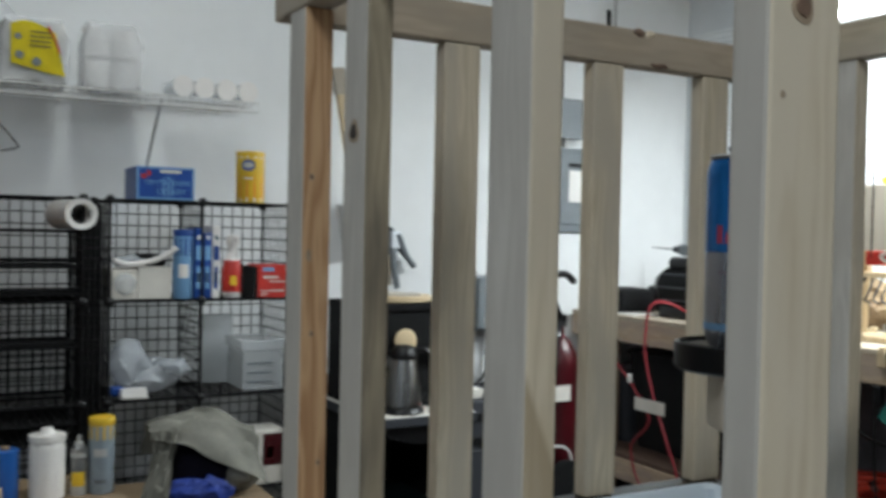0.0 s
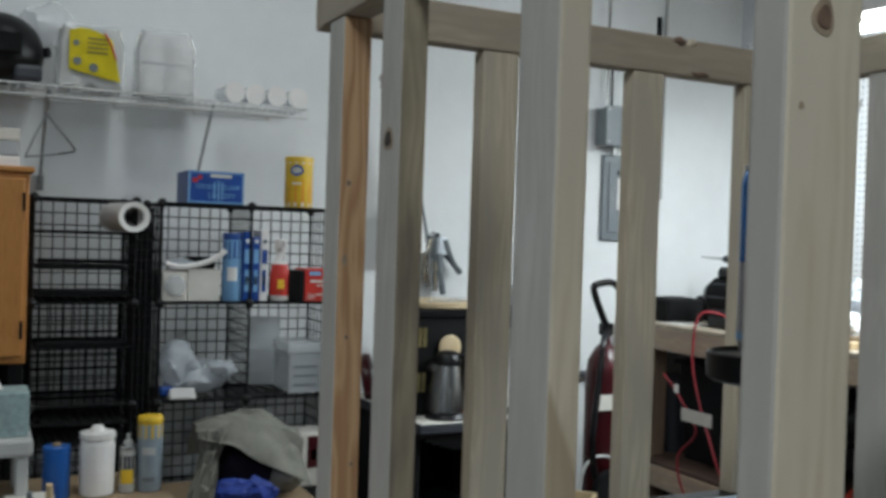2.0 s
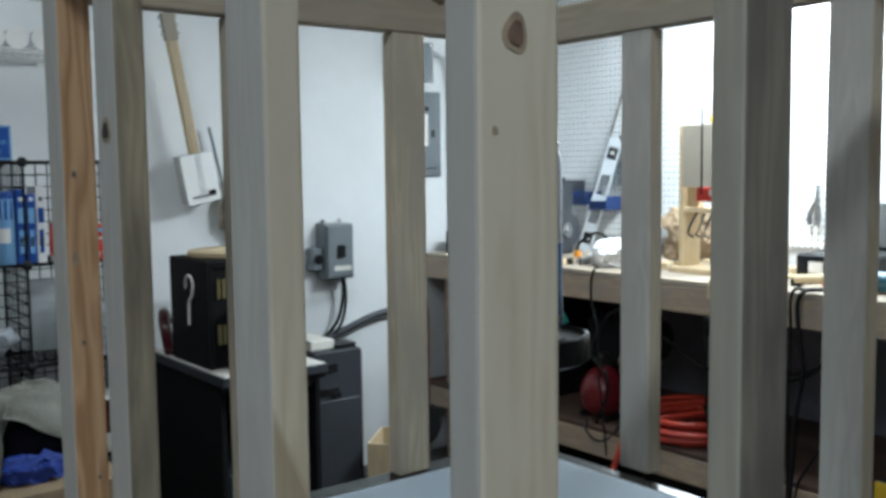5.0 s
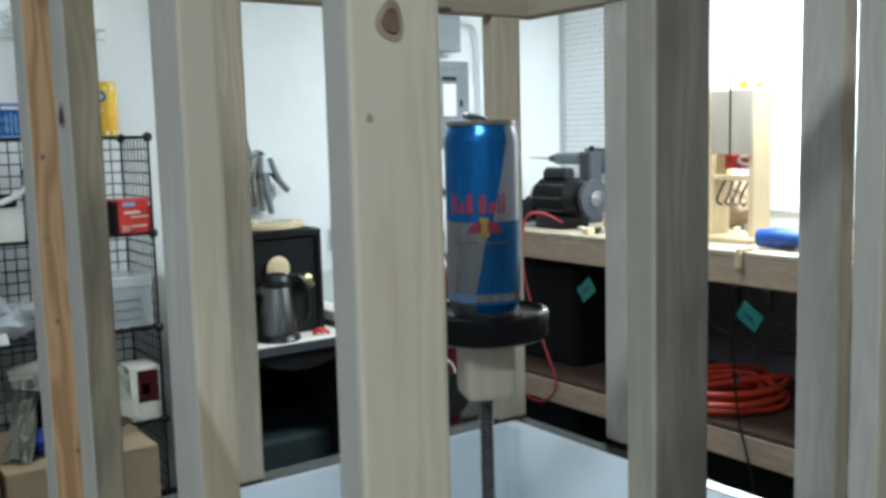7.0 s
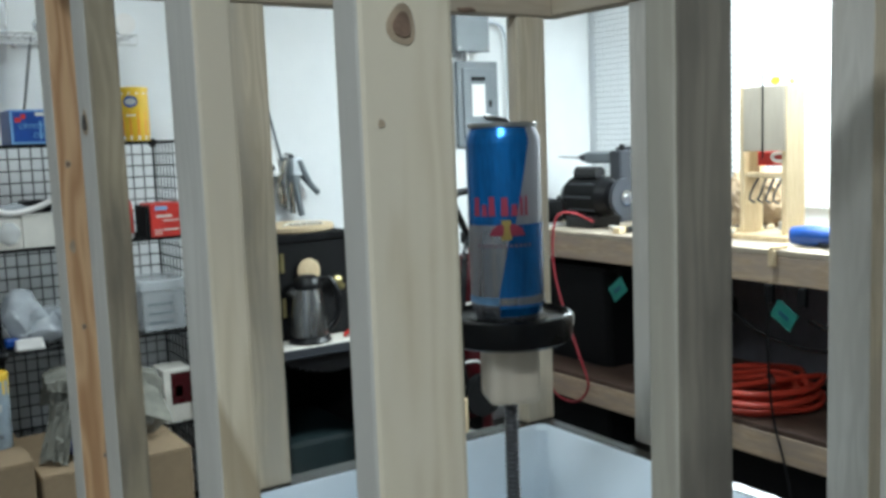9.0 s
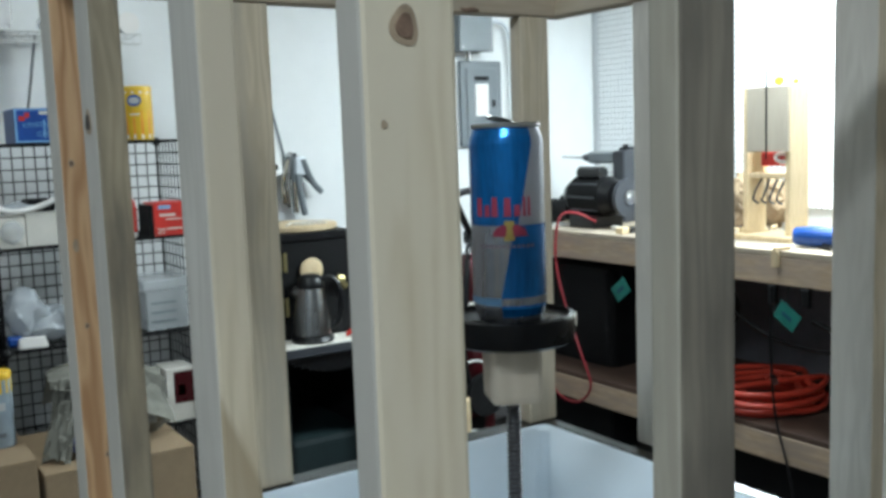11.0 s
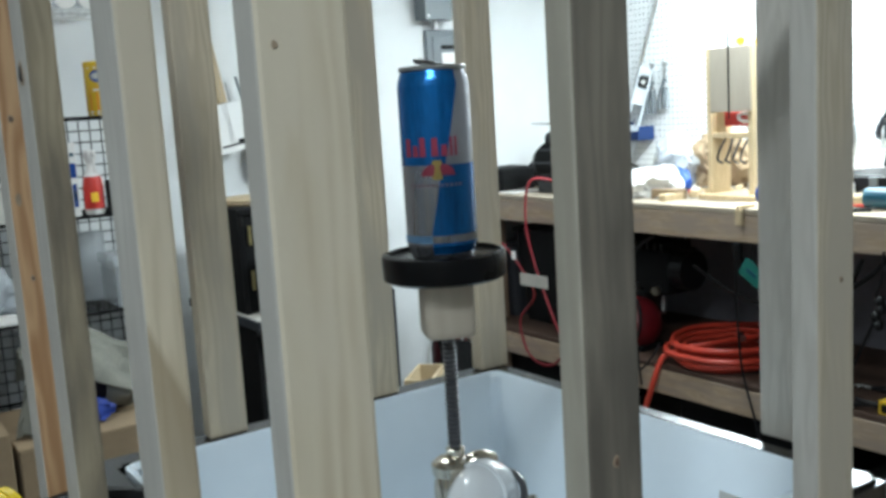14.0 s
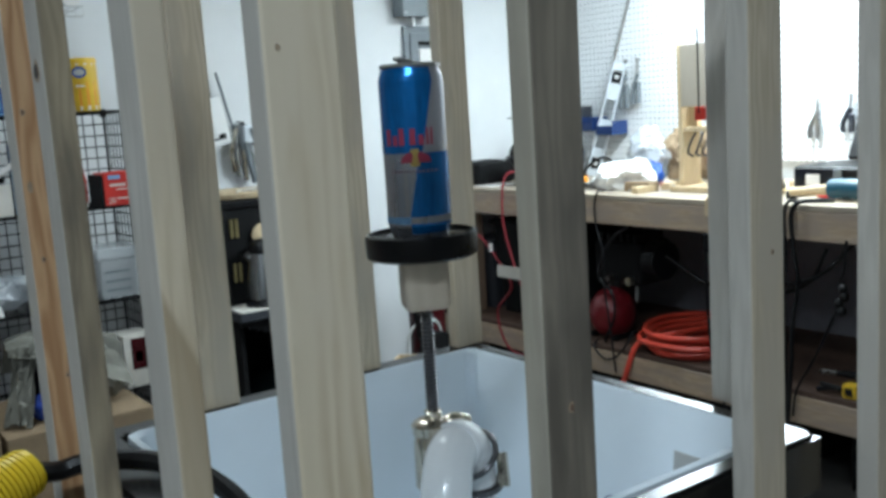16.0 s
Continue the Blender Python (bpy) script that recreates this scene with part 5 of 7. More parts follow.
# ---- desk, black case, kettle ----
DT = 0.645
desk = thing("desk", (0.8, 2.3, 0), "black desk with pale worn top", "desk")
part("top", one(box, 0.6, 0.965, 1.99, 2.62, DT - 0.025, DT, 0.004), OFFWHITE, desk, "pale laminate top")
part("edge", one(box, 0.596, 0.969, 1.982, 1.9895, DT - 0.034, DT - 0.002, 0.003), DARK_GREY, desk)
part("edge", one(box, 0.59, 0.5995, 1.982, 2.62, DT - 0.034, DT - 0.002, 0.003), DARK_GREY, desk)
bm = bmesh.new()
n = 14
lo = [(0.6 + 0.365 * k / n, DT - 0.035) for k in range(n + 1)]
for k in range(n):
    x0, x1 = lo[k][0], lo[k + 1][0]
    d = 0.05 * math.sin(math.pi * (k + 0.5) / n) + 0.012
    box(bm, x0, x1, 2.0, 2.02, DT - 0.035 - d, DT - 0.0255, 0)
tagged(part("apron", bm, BLACK_PLASTIC, desk, "curved black apron"), kind="stuff")
for x in (0.602, 0.945):
    part("side_panel", one(box, x, x + 0.018, 2.03, 2.61, 0, DT - 0.0255, 0.002), BLACK_MATT, desk)
part("back_panel", one(box, 0.6205, 0.9445, 2.58, 2.6, 0.05, DT - 0.0255, 0.002), BLACK_MATT, desk)
single("dark_storage_tub", one(box, 0.64, 0.93, 2.1, 2.5, 0.0, 0.3, 0.02, 2), TEAL_BLACK, "dark teal tub under the black desk", "storage tub")
cs = thing("black_case", (0.76, 2.27, DT), "black case with brass plates and a white hook", "case")
part("body", one(box, 0.607, 0.922, 2.12, 2.43, DT + 0.001, 1.0, 0.006, 2), BLACK_MATT, cs)
part("front_frame", many(box, [(0.607, 0.922, 2.112, 2.1195, 0.975, 0.998, 0.002), (0.607, 0.625, 2.112, 2.1195, DT + 0.002, 0.974, 0.002), (0.904, 0.922, 2.112, 2.1195, DT + 0.002, 0.974, 0.002)]), BLACK_PLASTIC, cs)
for z in (0.91, 0.76):
    for x in (0.64, 0.658):
        part("brass_plate", one(box, x, x + 0.012, 2.113, 2.1195, z - 0.035, z + 0.03, 0.002), mat("brass", (0.5, 0.42, 0.2), 0.35, metal=0.8, scale=20) if "brass" not in bpy.data.materials else bpy.data.materials["brass"], cs)
part("hook", one(tube, [(0.6055, 2.29, 0.9), (0.6, 2.27, 0.935), (0.6, 2.24, 0.945), (0.6, 2.215, 0.92), (0.6, 2.225, 0.88), (0.6, 2.25, 0.855), (0.6, 2.255, 0.78)], 0.005, n=5), WHITE, cs, "white bent hook")
dk = thing("round_wood_board", (0.77, 2.27, 1.0), "round pale wooden board with scraps on the case", "board")
bm = bmesh.new()
lathe(bm, [(0.145, 0), (0.15, 0.004), (0.15, 0.018), (0.145, 0.021)], (0.77, 2.27, 1.001), 36)
part("disc", bm, PLY, dk, smooth=True)
bm = bmesh.new()
for k in range(5):
    tube(bm, [(0.7 + k * 0.03, 2.17, 1.026), (0.73 + k * 0.025, 2.19 + 0.01 * k, 1.03), (0.76 + k * 0.02, 2.16, 1.026)], 0.004, n=3)
part("scraps", bm, OFFWHITE, dk)
kt = thing("kettle", (0.735, 2.06, DT), "brushed steel electric kettle with black handle", "kettle")
bm = bmesh.new()
KX, KY = 0.726, 2.065
lathe(bm, [(0.06, 0.022), (0.064, 0.026), (0.062, 0.06), (0.051, 0.135), (0.044, 0.178)], (KX, KY, DT), 36)
part("jug", bm, STEEL, kt, smooth=True)
bm = bmesh.new()
lathe(bm, [(0.07, 0.0), (0.072, 0.006), (0.068, 0.012), (0.064, 0.0215)], (KX, KY, DT + 0.0005), 36)
part("base", bm, BLACK_PLASTIC, kt, smooth=True)
bm = bmesh.new()
lathe(bm, [(0.045, 0.178), (0.046, 0.187), (0.041, 0.21), (0.028, 0.222), (0.01, 0.225)], (KX, KY, DT), 30)
part("lid", bm, BLACK_PLASTIC, kt, smooth=True)
part("handle", one(tube, [(KX + 0.03, KY - 0.02, DT + 0.208), (KX + 0.068, KY - 0.035, DT + 0.205), (KX + 0.088, KY - 0.045, DT + 0.15), (KX + 0.082, KY - 0.042, DT + 0.075), (KX + 0.058, KY - 0.03, DT + 0.04)], 0.0095, seg=10), BLACK_PLASTIC, kt, smooth=True)
part("spout", one(tube, [(KX - 0.035, KY + 0.01, DT + 0.155), (KX - 0.056, KY + 0.015, DT + 0.178)], 0.016, n=2), STEEL, kt, smooth=True)
bm = bmesh.new()
ball(bm, (0.755, 2.108, 0.875), 0.042, (1, 0.15, 1), 20)
part("round_plate", bm, PLY, cs, "pale round disc", smooth=True)
bm = bmesh.new()
ball(bm, (0.855, 2.1, 0.83), 0.02, (1, 0.7, 1), 12)
ball(bm, (0.87, 2.098, 0.812), 0.012, (1, 0.6, 1), 10)
crumple(bm, 0.006, 80)
part("knob", bm, bpy.data.materials["brass"], cs, "tarnished brass knob", smooth=True)
bm = bmesh.new()
tube(bm, [(0.84, 2.04, DT + 0.006), (0.86, 2.03, DT + 0.02), (0.875, 2.04, DT + 0.008)], 0.006, n=4)
tube(bm, [(0.85, 2.06, DT + 0.006), (0.875, 2.055, DT + 0.018), (0.895, 2.03, DT + 0.006)], 0.006, n=4)
single("red_clip", bm, RED, "small red plastic clips on the desk", "clip")
bm = bmesh.new()
tube(bm, [(0.612, 2.46, DT + 0.01), (0.61, 2.5, DT + 0.1), (0.625, 2.54, DT + 0.14), (0.65, 2.58, DT + 0.1)], 0.02, n=5)
tube(bm, [(0.605, 2.45, DT + 0.012), (0.615, 2.5, DT + 0.05), (0.64, 2.56, DT + 0.03)], 0.015, n=5)
single("red_strap", bm, RED_TANK, "dark red bundled strap behind the case", "strap", smooth=True)

# ---- grey office machine ----
pm = thing("office_machine", (1.08, 2.3, 0), "dark grey floor-standing office machine with paper on top", "office machine")
part("cabinet", one(box, 0.985, 1.175, 2.1, 2.5, 0.0, 0.655, 0.008, 2), DARK_GREY, pm)
part("side_rib", one(box, 1.1755, 1.186, 2.11, 2.49, 0.02, 0.645, 0.003), BLACK_PLASTIC, pm)
part("upper_slot", one(box, 0.99, 1.075, 2.0955, 2.0995, 0.58, 0.61, 0.001), BLACK_MATT, pm)
part("lower_slot", one(box, 0.99, 1.08, 2.0955, 2.0995, 0.5, 0.525, 0.001), BLACK_MATT, pm)
part("drawer_front", one(box, 0.992, 1.165, 2.094, 2.0995, 0.08, 0.48, 0.003), DARK_GREY, pm)
part("drawer_pull", one(box, 1.05, 1.085, 2.09, 2.0938, 0.488, 0.508, 0.002), BLACK_MATT, pm)
part("top_guide", one(box, 1.08, 1.17, 2.12, 2.2, 0.656, 0.672, 0.004), BLACK_PLASTIC, pm)
single("paper_ream", one(box, 0.99, 1.085, 2.13, 2.42, 0.6555, 0.69, 0.003), OFFWHITE, "stack of white paper on the office machine", "paper")
# ---- fittings on the long wall ----
gt = thing("box_guitar", (0.8, WA, 1.17), "homemade cigar box guitar with white body hung on the wall", "guitar")
GA = Vector((0.795, WA - 0.085, 1.265))


def slanted(rows, m, name, label="", bev=0.004):
    bm = bmesh.new()
    for r in rows:
        box(bm, *r, bev, 2)
    bmesh.ops.rotate(bm, verts=bm.verts, cent=(0, 0, 0), matrix=Matrix.Rotation(radians(-10), 3, "Y"))
    bmesh.ops.translate(bm, verts=bm.verts, vec=GA)
    return part(name, bm, m, gt, label)


slanted([(-0.065, 0.065, -0.02, 0.04, -0.09, 0.09)], PALE_GREY, "body_side")
slanted([(-0.066, 0.066, -0.026, -0.0205, -0.091, 0.091)], GLOSS_WHITE, "body_face", "white glossy face", 0.008)
slanted([(-0.018, 0.018, -0.022, 0.006, 0.0915, 0.5)], PLY, "neck", "pale wooden neck")
slanted([(-0.024, 0.024, -0.022, 0.004, 0.5005, 0.6)], GREY_PLY, "headstock")
for k in range(3):
    for a in (-0.034, 0.0245):
        slanted([(a, a + 0.0095, -0.016, -0.004, 0.52 + k * 0.03, 0.53 + k * 0.03)], STEEL, "tuning_peg", bev=0.002)
slanted([(-0.045, 0.03, -0.03, -0.0262, -0.07, -0.064), (0.02, 0.046, -0.032, -0.0262, -0.07, -0.05)], BLACK_PLASTIC, "bridge", "small black bridge", 0.001)
slanted([(-0.008 + k * 0.008, -0.0072 + k * 0.008, -0.028, -0.0268, -0.06, 0.5) for k in range(3)], STEEL, "strings", bev=0)

tl = thing("hanging_tools", (0.95, WA, 1.26), "bundle of grey pliers hanging on the wall", "tools")
part("hook", one(cyl, (0.95, WA - 0.03, 1.262), (0.95, WA, 1.262), 0.004), STEEL, tl)
for dx, z0, dz, m in ((-0.02, 1.25, -0.2, STEEL), (0.0, 1.25, -0.22, MID_GREY), (0.02, 1.245, -0.16, MID_GREY), (-0.035, 1.235, -0.17, CHROME)):
    part("handle", one(tube, [(0.95 + dx * 0.5, WA - 0.03, z0), (0.95 + dx * 1.4, WA - 0.035, z0 + dz * 0.5), (0.95 + dx * 1.2, WA - 0.03, z0 + dz)], 0.009, n=4), m, tl, smooth=True)
part("jaw", one(tube, [(0.955, WA - 0.03, 1.26), (0.985, WA - 0.035, 1.19), (1.035, WA - 0.035, 1.135), (1.045, WA - 0.03, 1.13)], 0.01, n=4), DARK_GREY, tl, smooth=True)
part("plate", one(box, 0.925, 0.99, WA - 0.022, WA - 0.012, 1.16, 1.25, 0.004), MID_GREY, tl)
part("long_rod", one(cyl, (0.868, WA - 0.03, 1.455), (0.918, WA - 0.03, 1.235), 0.0055, seg=8), MID_GREY, tl, "thin grey steel rod")
part("long_rod", one(cyl, (0.825, WA - 0.03, 1.435), (0.86, WA - 0.03, 1.24), 0.0045, seg=8), STEEL, tl, "thin grey steel rod")
part("clamp_block", one(box, 0.955, 1.0, WA - 0.05, WA - 0.0225, 1.175, 1.245, 0.006, 2), ALU, tl, "pale worn clamp block")
part("clamp_lever", one(tube, [(0.985, WA - 0.045, 1.235), (1.02, WA - 0.05, 1.15), (1.06, WA - 0.045, 1.105)], 0.012, n=4), MID_GREY, tl, smooth=True)
part("clamp_lever", one(tube, [(0.96, WA - 0.045, 1.18), (0.97, WA - 0.05, 1.09), (0.985, WA - 0.045, 1.02)], 0.013, n=4), MID_GREY, tl, smooth=True)
part("clamp_screw", one(cyl, (0.945, WA - 0.045, 1.15), (0.952, WA - 0.045, 1.03), 0.008, seg=10), CHROME, tl, smooth=True)

sw = thing("switch_box", (1.4, WA, 0.83), "grey metal electrical switch box on the wall", "switch box")
part("case", one(box, 1.335, 1.468, WA - 0.08, WA - 0.001, 0.84, 1.068, 0.006, 2), MID_GREY, sw)
part("cover", one(box, 1.34, 1.463, WA - 0.09, WA - 0.0805, 0.848, 1.06, 0.003), MID_GREY, sw)
part("switch", one(box, 1.385, 1.42, WA - 0.102, WA - 0.0905, 0.93, 0.98, 0.003), BLACK_PLASTIC, sw, "black switch")
part("plate_label", one(box, 1.37, 1.45, WA - 0.0915, WA - 0.0903, 0.875, 0.895, 0), OFFWHITE, sw, "pale label strips")
for x in (1.36, 1.44):
    part("lug", one(cyl, (x, WA - 0.02, 1.068), (x, WA - 0.02, 1.085), 0.008), STEEL, sw)
so = thing("socket_outlet", (1.31, WA, 0.93), "round black socket in a grey box on the wall", "socket")
part("case", one(box, 1.285, 1.334, WA - 0.06, WA - 0.001, 0.88, 0.97, 0.005), MID_GREY, so)
part("socket", one(cyl, (1.31, WA - 0.068, 0.925), (1.31, WA - 0.0605, 0.925), 0.02), BLACK_PLASTIC, so)
cb = thing("wall_cable", (1.4, WA, 0.6), "black cable running down and along the wall", "cable")
part("cable", one(tube, [(1.43, WA - 0.05, 0.84), (1.43, WA - 0.05, 0.75), (1.4, WA - 0.045, 0.65), (1.33, WA - 0.03, 0.59), (1.25, WA - 0.03, 0.585)], 0.007), BLACK_PLASTIC, cb, smooth=True)
part("cable", one(tube, [(1.44, WA - 0.05, 0.84), (1.445, WA - 0.05, 0.74), (1.42, WA - 0.045, 0.64), (1.35, WA - 0.03, 0.57)], 0.006), BLACK_PLASTIC, cb, smooth=True)
part("conduit", one(tube, [(1.2, WA - 0.03, 0.57), (1.4, WA - 0.03, 0.6), (1.6, WA - 0.03, 0.66), (1.84, WA - 0.03, 0.69)], 0.016), DARK_GREY, cb, "dark grey flexible conduit", smooth=True)

bp = thing("breaker_panel", (1.87, WA, 1.26), "grey metal breaker panel with white paper label", "electrical panel")
part("frame", one(box, 1.762, 1.985, WA - 0.02, WA - 0.001, 1.256, 1.63, 0.004), MID_GREY, bp)
part("door", one(box, 1.79, 1.958, WA - 0.027, WA - 0.0205, 1.29, 1.6, 0.003), MID_GREY, bp)
part("paper_label", one(box, 1.835, 1.905, WA - 0.0292, WA - 0.0272, 1.39, 1.53, 0), WHITE, bp)
part("rating_plate", one(box, 1.832, 1.908, WA - 0.0292, WA - 0.0272, 1.545, 1.562, 0), BLACK_MATT, bp)
part("latch", one(box, 1.925, 1.94, WA - 0.034, WA - 0.0272, 1.43, 1.46, 0.002), BLACK_PLASTIC, bp)
jb = thing("junction_box", (1.8, WA, 1.66), "grey junction box with conduit above the panel", "junction box")
part("case", one(box, 1.725, 1.89, WA - 0.08, WA - 0.001, 1.668, 1.83, 0.004), MID_GREY, jb)
part("lid", one(box, 1.72, 1.895, WA - 0.088, WA - 0.0805, 1.663, 1.835, 0.003), MID_GREY, jb)
for x, z in ((1.735, 1.68), (1.88, 1.68), (1.735, 1.82), (1.88, 1.82)):
    part("screw", one(cyl, (x, WA - 0.091, z), (x, WA - 0.0882, z), 0.005, seg=8), STEEL, jb)
part("nipple", one(cyl, (1.8, WA - 0.04, 1.63), (1.8, WA - 0.04, 1.668), 0.014), STEEL, jb)
part("riser", one(cyl, (1.76, WA - 0.03, 1.83), (1.76, WA - 0.03, ZC), 0.006), STEEL, jb)
part("conduit", one(tube, [(1.89, WA - 0.03, 1.79), (1.96, WA - 0.03, 1.8), (2.01, WA - 0.03, 1.775), (2.03, WA - 0.03, 1.7), (2.035, WA - 0.03, 1.5), (2.035, WA - 0.03, 1.0)], 0.008), ALU, jb, "thin metal conduit bent down the wall", smooth=True)
sm = thing("corner_conduit", (2.07, WA, 1.9), "dark vertical conduit on the wall", "conduit")
part("tube", one(cyl, (2.09, WA - 0.012, 1.45), (2.09, WA - 0.012, ZC), 0.006), PALE_GREY, sm)
part("slot", one(box, 2.045, 2.065, WA - 0.01, WA - 0.001, 2.13, 2.27, 0.001), BLACK_MATT, sm)

# ---- red gas bottle with hose, and the folding chair by the bench ----
gb = thing("red_gas_bottle", (1.540, 2.3, 0), "red enamel gas bottle with black hose and handle", "gas bottle")
bm = bmesh.new()
lathe(bm, [(0.07, 0), (0.075, 0.01), (0.075, 0.72), (0.068, 0.78), (0.04, 0.83), (0.02, 0.85), (0.018, 0.88)], (1.540, 2.3, 0), 28)
part("bottle", bm, RED_TANK, gb, smooth=True)
part("label_band", one(box, 1.460, 1.540, 2.2215, 2.2245, 0.6, 0.66, 0), OFFWHITE, gb, "pale unreadable label")
part("valve", one(box, 1.515, 1.565, 2.28, 2.32, 0.881, 0.93, 0.006), BLACK_PLASTIC, gb)
part("handle", one(tube, [(1.540, 2.3, 0.92), (1.515, 2.28, 0.94), (1.440, 2.25, 1.06), (1.460, 2.25, 1.085), (1.540, 2.27, 1.09), (1.590, 2.28, 1.06)], 0.014, n=4), BLACK_PLASTIC, gb, smooth=True)
part("hose", one(tube, [(1.525, 2.27, 0.9), (1.470, 2.22, 0.85), (1.440, 2.2, 0.7), (1.415, 2.19, 0.5), (1.440, 2.2, 0.35), (1.500, 2.22, 0.3)], 0.013), BLACK_PLASTIC, gb, smooth=True)
ch = thing("white_wire_rack", (1.43, 2.2, 0), "bent pale grey wire rack with black wheel", "rack")
part("frame_tube", one(tube, [(1.366, 2.2, 0.0), (1.366, 2.2, 0.26), (1.386, 2.2, 0.39), (1.449, 2.2, 0.431), (1.521, 2.2, 0.41), (1.55, 2.2, 0.307)], 0.0057), PALE_GREY, ch, smooth=True)
part("cross_tube", one(tube, [(1.366, 2.2, 0.296), (1.449, 2.19, 0.276), (1.532, 2.2, 0.286)], 0.0047, n=3), PALE_GREY, ch, smooth=True)
part("lower_tube", one(tube, [(1.366, 2.19, 0.1), (1.428, 2.18, 0.162), (1.521, 2.19, 0.131)], 0.0047, n=4), PALE_GREY, ch, smooth=True)
part("wheel", one(cyl, (1.5, 2.16, 0.297), (1.5, 2.195, 0.297), 0.083, seg=28), BLACK_MATT, ch, smooth=True)
part("motor_block", one(box, 1.4, 1.52, 2.206, 2.222, 0.0, 0.2, 0.006), BLACK_MATT, ch)
ob_ = thing("open_box", (1.3, 1.97, 0), "open pale wooden box with dark things inside on the floor", "box")
for nm, m, rows in (("side", PLY, (0.0, 0.1, -0.008, 0.0, 0.0, 0.338)), ("side", PLY, (0.0, 0.1, -0.22, -0.212, 0.0, 0.338)), ("side", PLY, (0.092, 0.1, -0.2115, -0.0085, 0.0, 0.338)), ("side", PLY, (0.0, 0.008, -0.2115, -0.0085, 0.0, 0.338)),
                    ("bottom", PLY, (0.0085, 0.0915, -0.2115, -0.0085, 0.002, 0.01)), ("contents", BLACK_MATT, (0.012, 0.088, -0.205, -0.015, 0.0105, 0.27))):
    bm = one(box, *rows, 0.001)
    bmesh.ops.transform(bm, verts=bm.verts, matrix=Matrix.Translation((1.28, 2.133, 0)) @ Matrix.Rotation(radians(-47), 4, "Z"))
    part(nm, bm, m, ob_, "jumbled dark contents" if nm == "contents" else "")

# ---- pegboard with tools ----
def peg_material():
    """White hardboard with a square grid of small drilled holes, 25 mm apart."""
    m = PEG
    nt = m.node_tree
    b = nt.nodes["Principled BSDF"]
    tc = next(n for n in nt.nodes if n.type == "TEX_COORD")
    sep = nt.nodes.new("ShaderNodeSeparateXYZ")
    nt.links.new(tc.outputs["Object"], sep.inputs[0])

    def math_node(op, a, c=None):
        q = nt.nodes.new("ShaderNodeMath")
        q.operation = op
        for i, v in enumerate((a, c)):
            if v is None:
                continue
            if isinstance(v, (int, float)):
                q.inputs[i].default_value = v
            else:
                nt.links.new(v, q.inputs[i])
        return q.outputs[0]

    sq = []
    for ax in ("Y", "Z"):
        f_ = math_node("SUBTRACT", math_node("FRACT", math_node("MULTIPLY", sep.outputs[ax], 40.0)), 0.5)
        sq.append(math_node("MULTIPLY", f_, f_))
    hole = math_node("LESS_THAN", math_node("ADD", sq[0], sq[1]), 0.02)
    mx = nt.nodes.new("ShaderNodeMix")
    mx.data_type = "RGBA"
    nt.links.new(hole, mx.inputs[0])
    nt.links.new(b.inputs["Base Color"].links[0].from_socket, mx.inputs[6])
    mx.inputs[7].default_value = (0.08, 0.085, 0.09, 1)
    nt.links.new(mx.outputs[2], b.inputs["Base Color"])


peg_material()
PX = WB - 0.022
pg = thing("pegboard", (WB, 1.2, 1.0), "large white pegboard over the workbench", "pegboard")
for y0, y1 in ((1.44, 2.62), (0.22, 1.438), (-1.0, 0.218), (-2.2, -1.002)):
    part("panel", one(box, PX, WB - 0.002, y0, y1, 0.985, 2.2, 0.001), PEG, pg)


def peg_tool(y, z, length, m, head, label, name="hand_tool"):
    t = thing(name, (PX, y, z), label, "hand tool", "tools on the pegboard")
    part("hook", one(tube, [(PX, y, z + 0.01), (PX - 0.03, y, z + 0.008), (PX - 0.034, y, z + 0.018)], 0.0025, n=3), STEEL, t)
    part("shaft", one(tube, [(PX - 0.02, y, z + 0.012), (PX - 0.02, y + 0.004, z - length * 0.5), (PX - 0.02, y, z - length * 0.55)], 0.006, n=3), STEEL, t)
    part("handle", one(tube, [(PX - 0.02, y, z - length * 0.5), (PX - 0.02, y - 0.003, z - length * 0.8), (PX - 0.02, y, z - length)], 0.011, n=3), m, t, smooth=True)
    if head:
        part("second_handle", one(tube, [(PX - 0.02, y, z - length * 0.3), (PX - 0.02, y + 0.03, z - length * 0.7), (PX - 0.02, y + 0.03, z - length)], 0.01, n=3), m, t, smooth=True)


for y, z, ln, m, hd, lb in ((2.055, 1.41, 0.2, MID_GREY, True, "grey pliers on a pegboard hook"), (1.985, 1.41, 0.18, MID_GREY, True, "grey cutters on a pegboard hook"),
                            (1.13, 1.2, 0.13, STEEL, True, "steel snips on a pegboard hook"), (1.0, 1.21, 0.12, DARK_GREY, True, "dark pliers on a pegboard hook"), (0.94, 1.27, 0.2, BLUE, False, "blue-handled screwdriver on the pegboard"),
                            (0.62, 1.35, 0.22, DARK_GREY, True, "dark long-nosed pliers on the pegboard"), (0.58, 1.36, 0.2, BLUE, True, "blue-handled pliers on the pegboard")):
    peg_tool(y, z, ln, m, hd, lb)
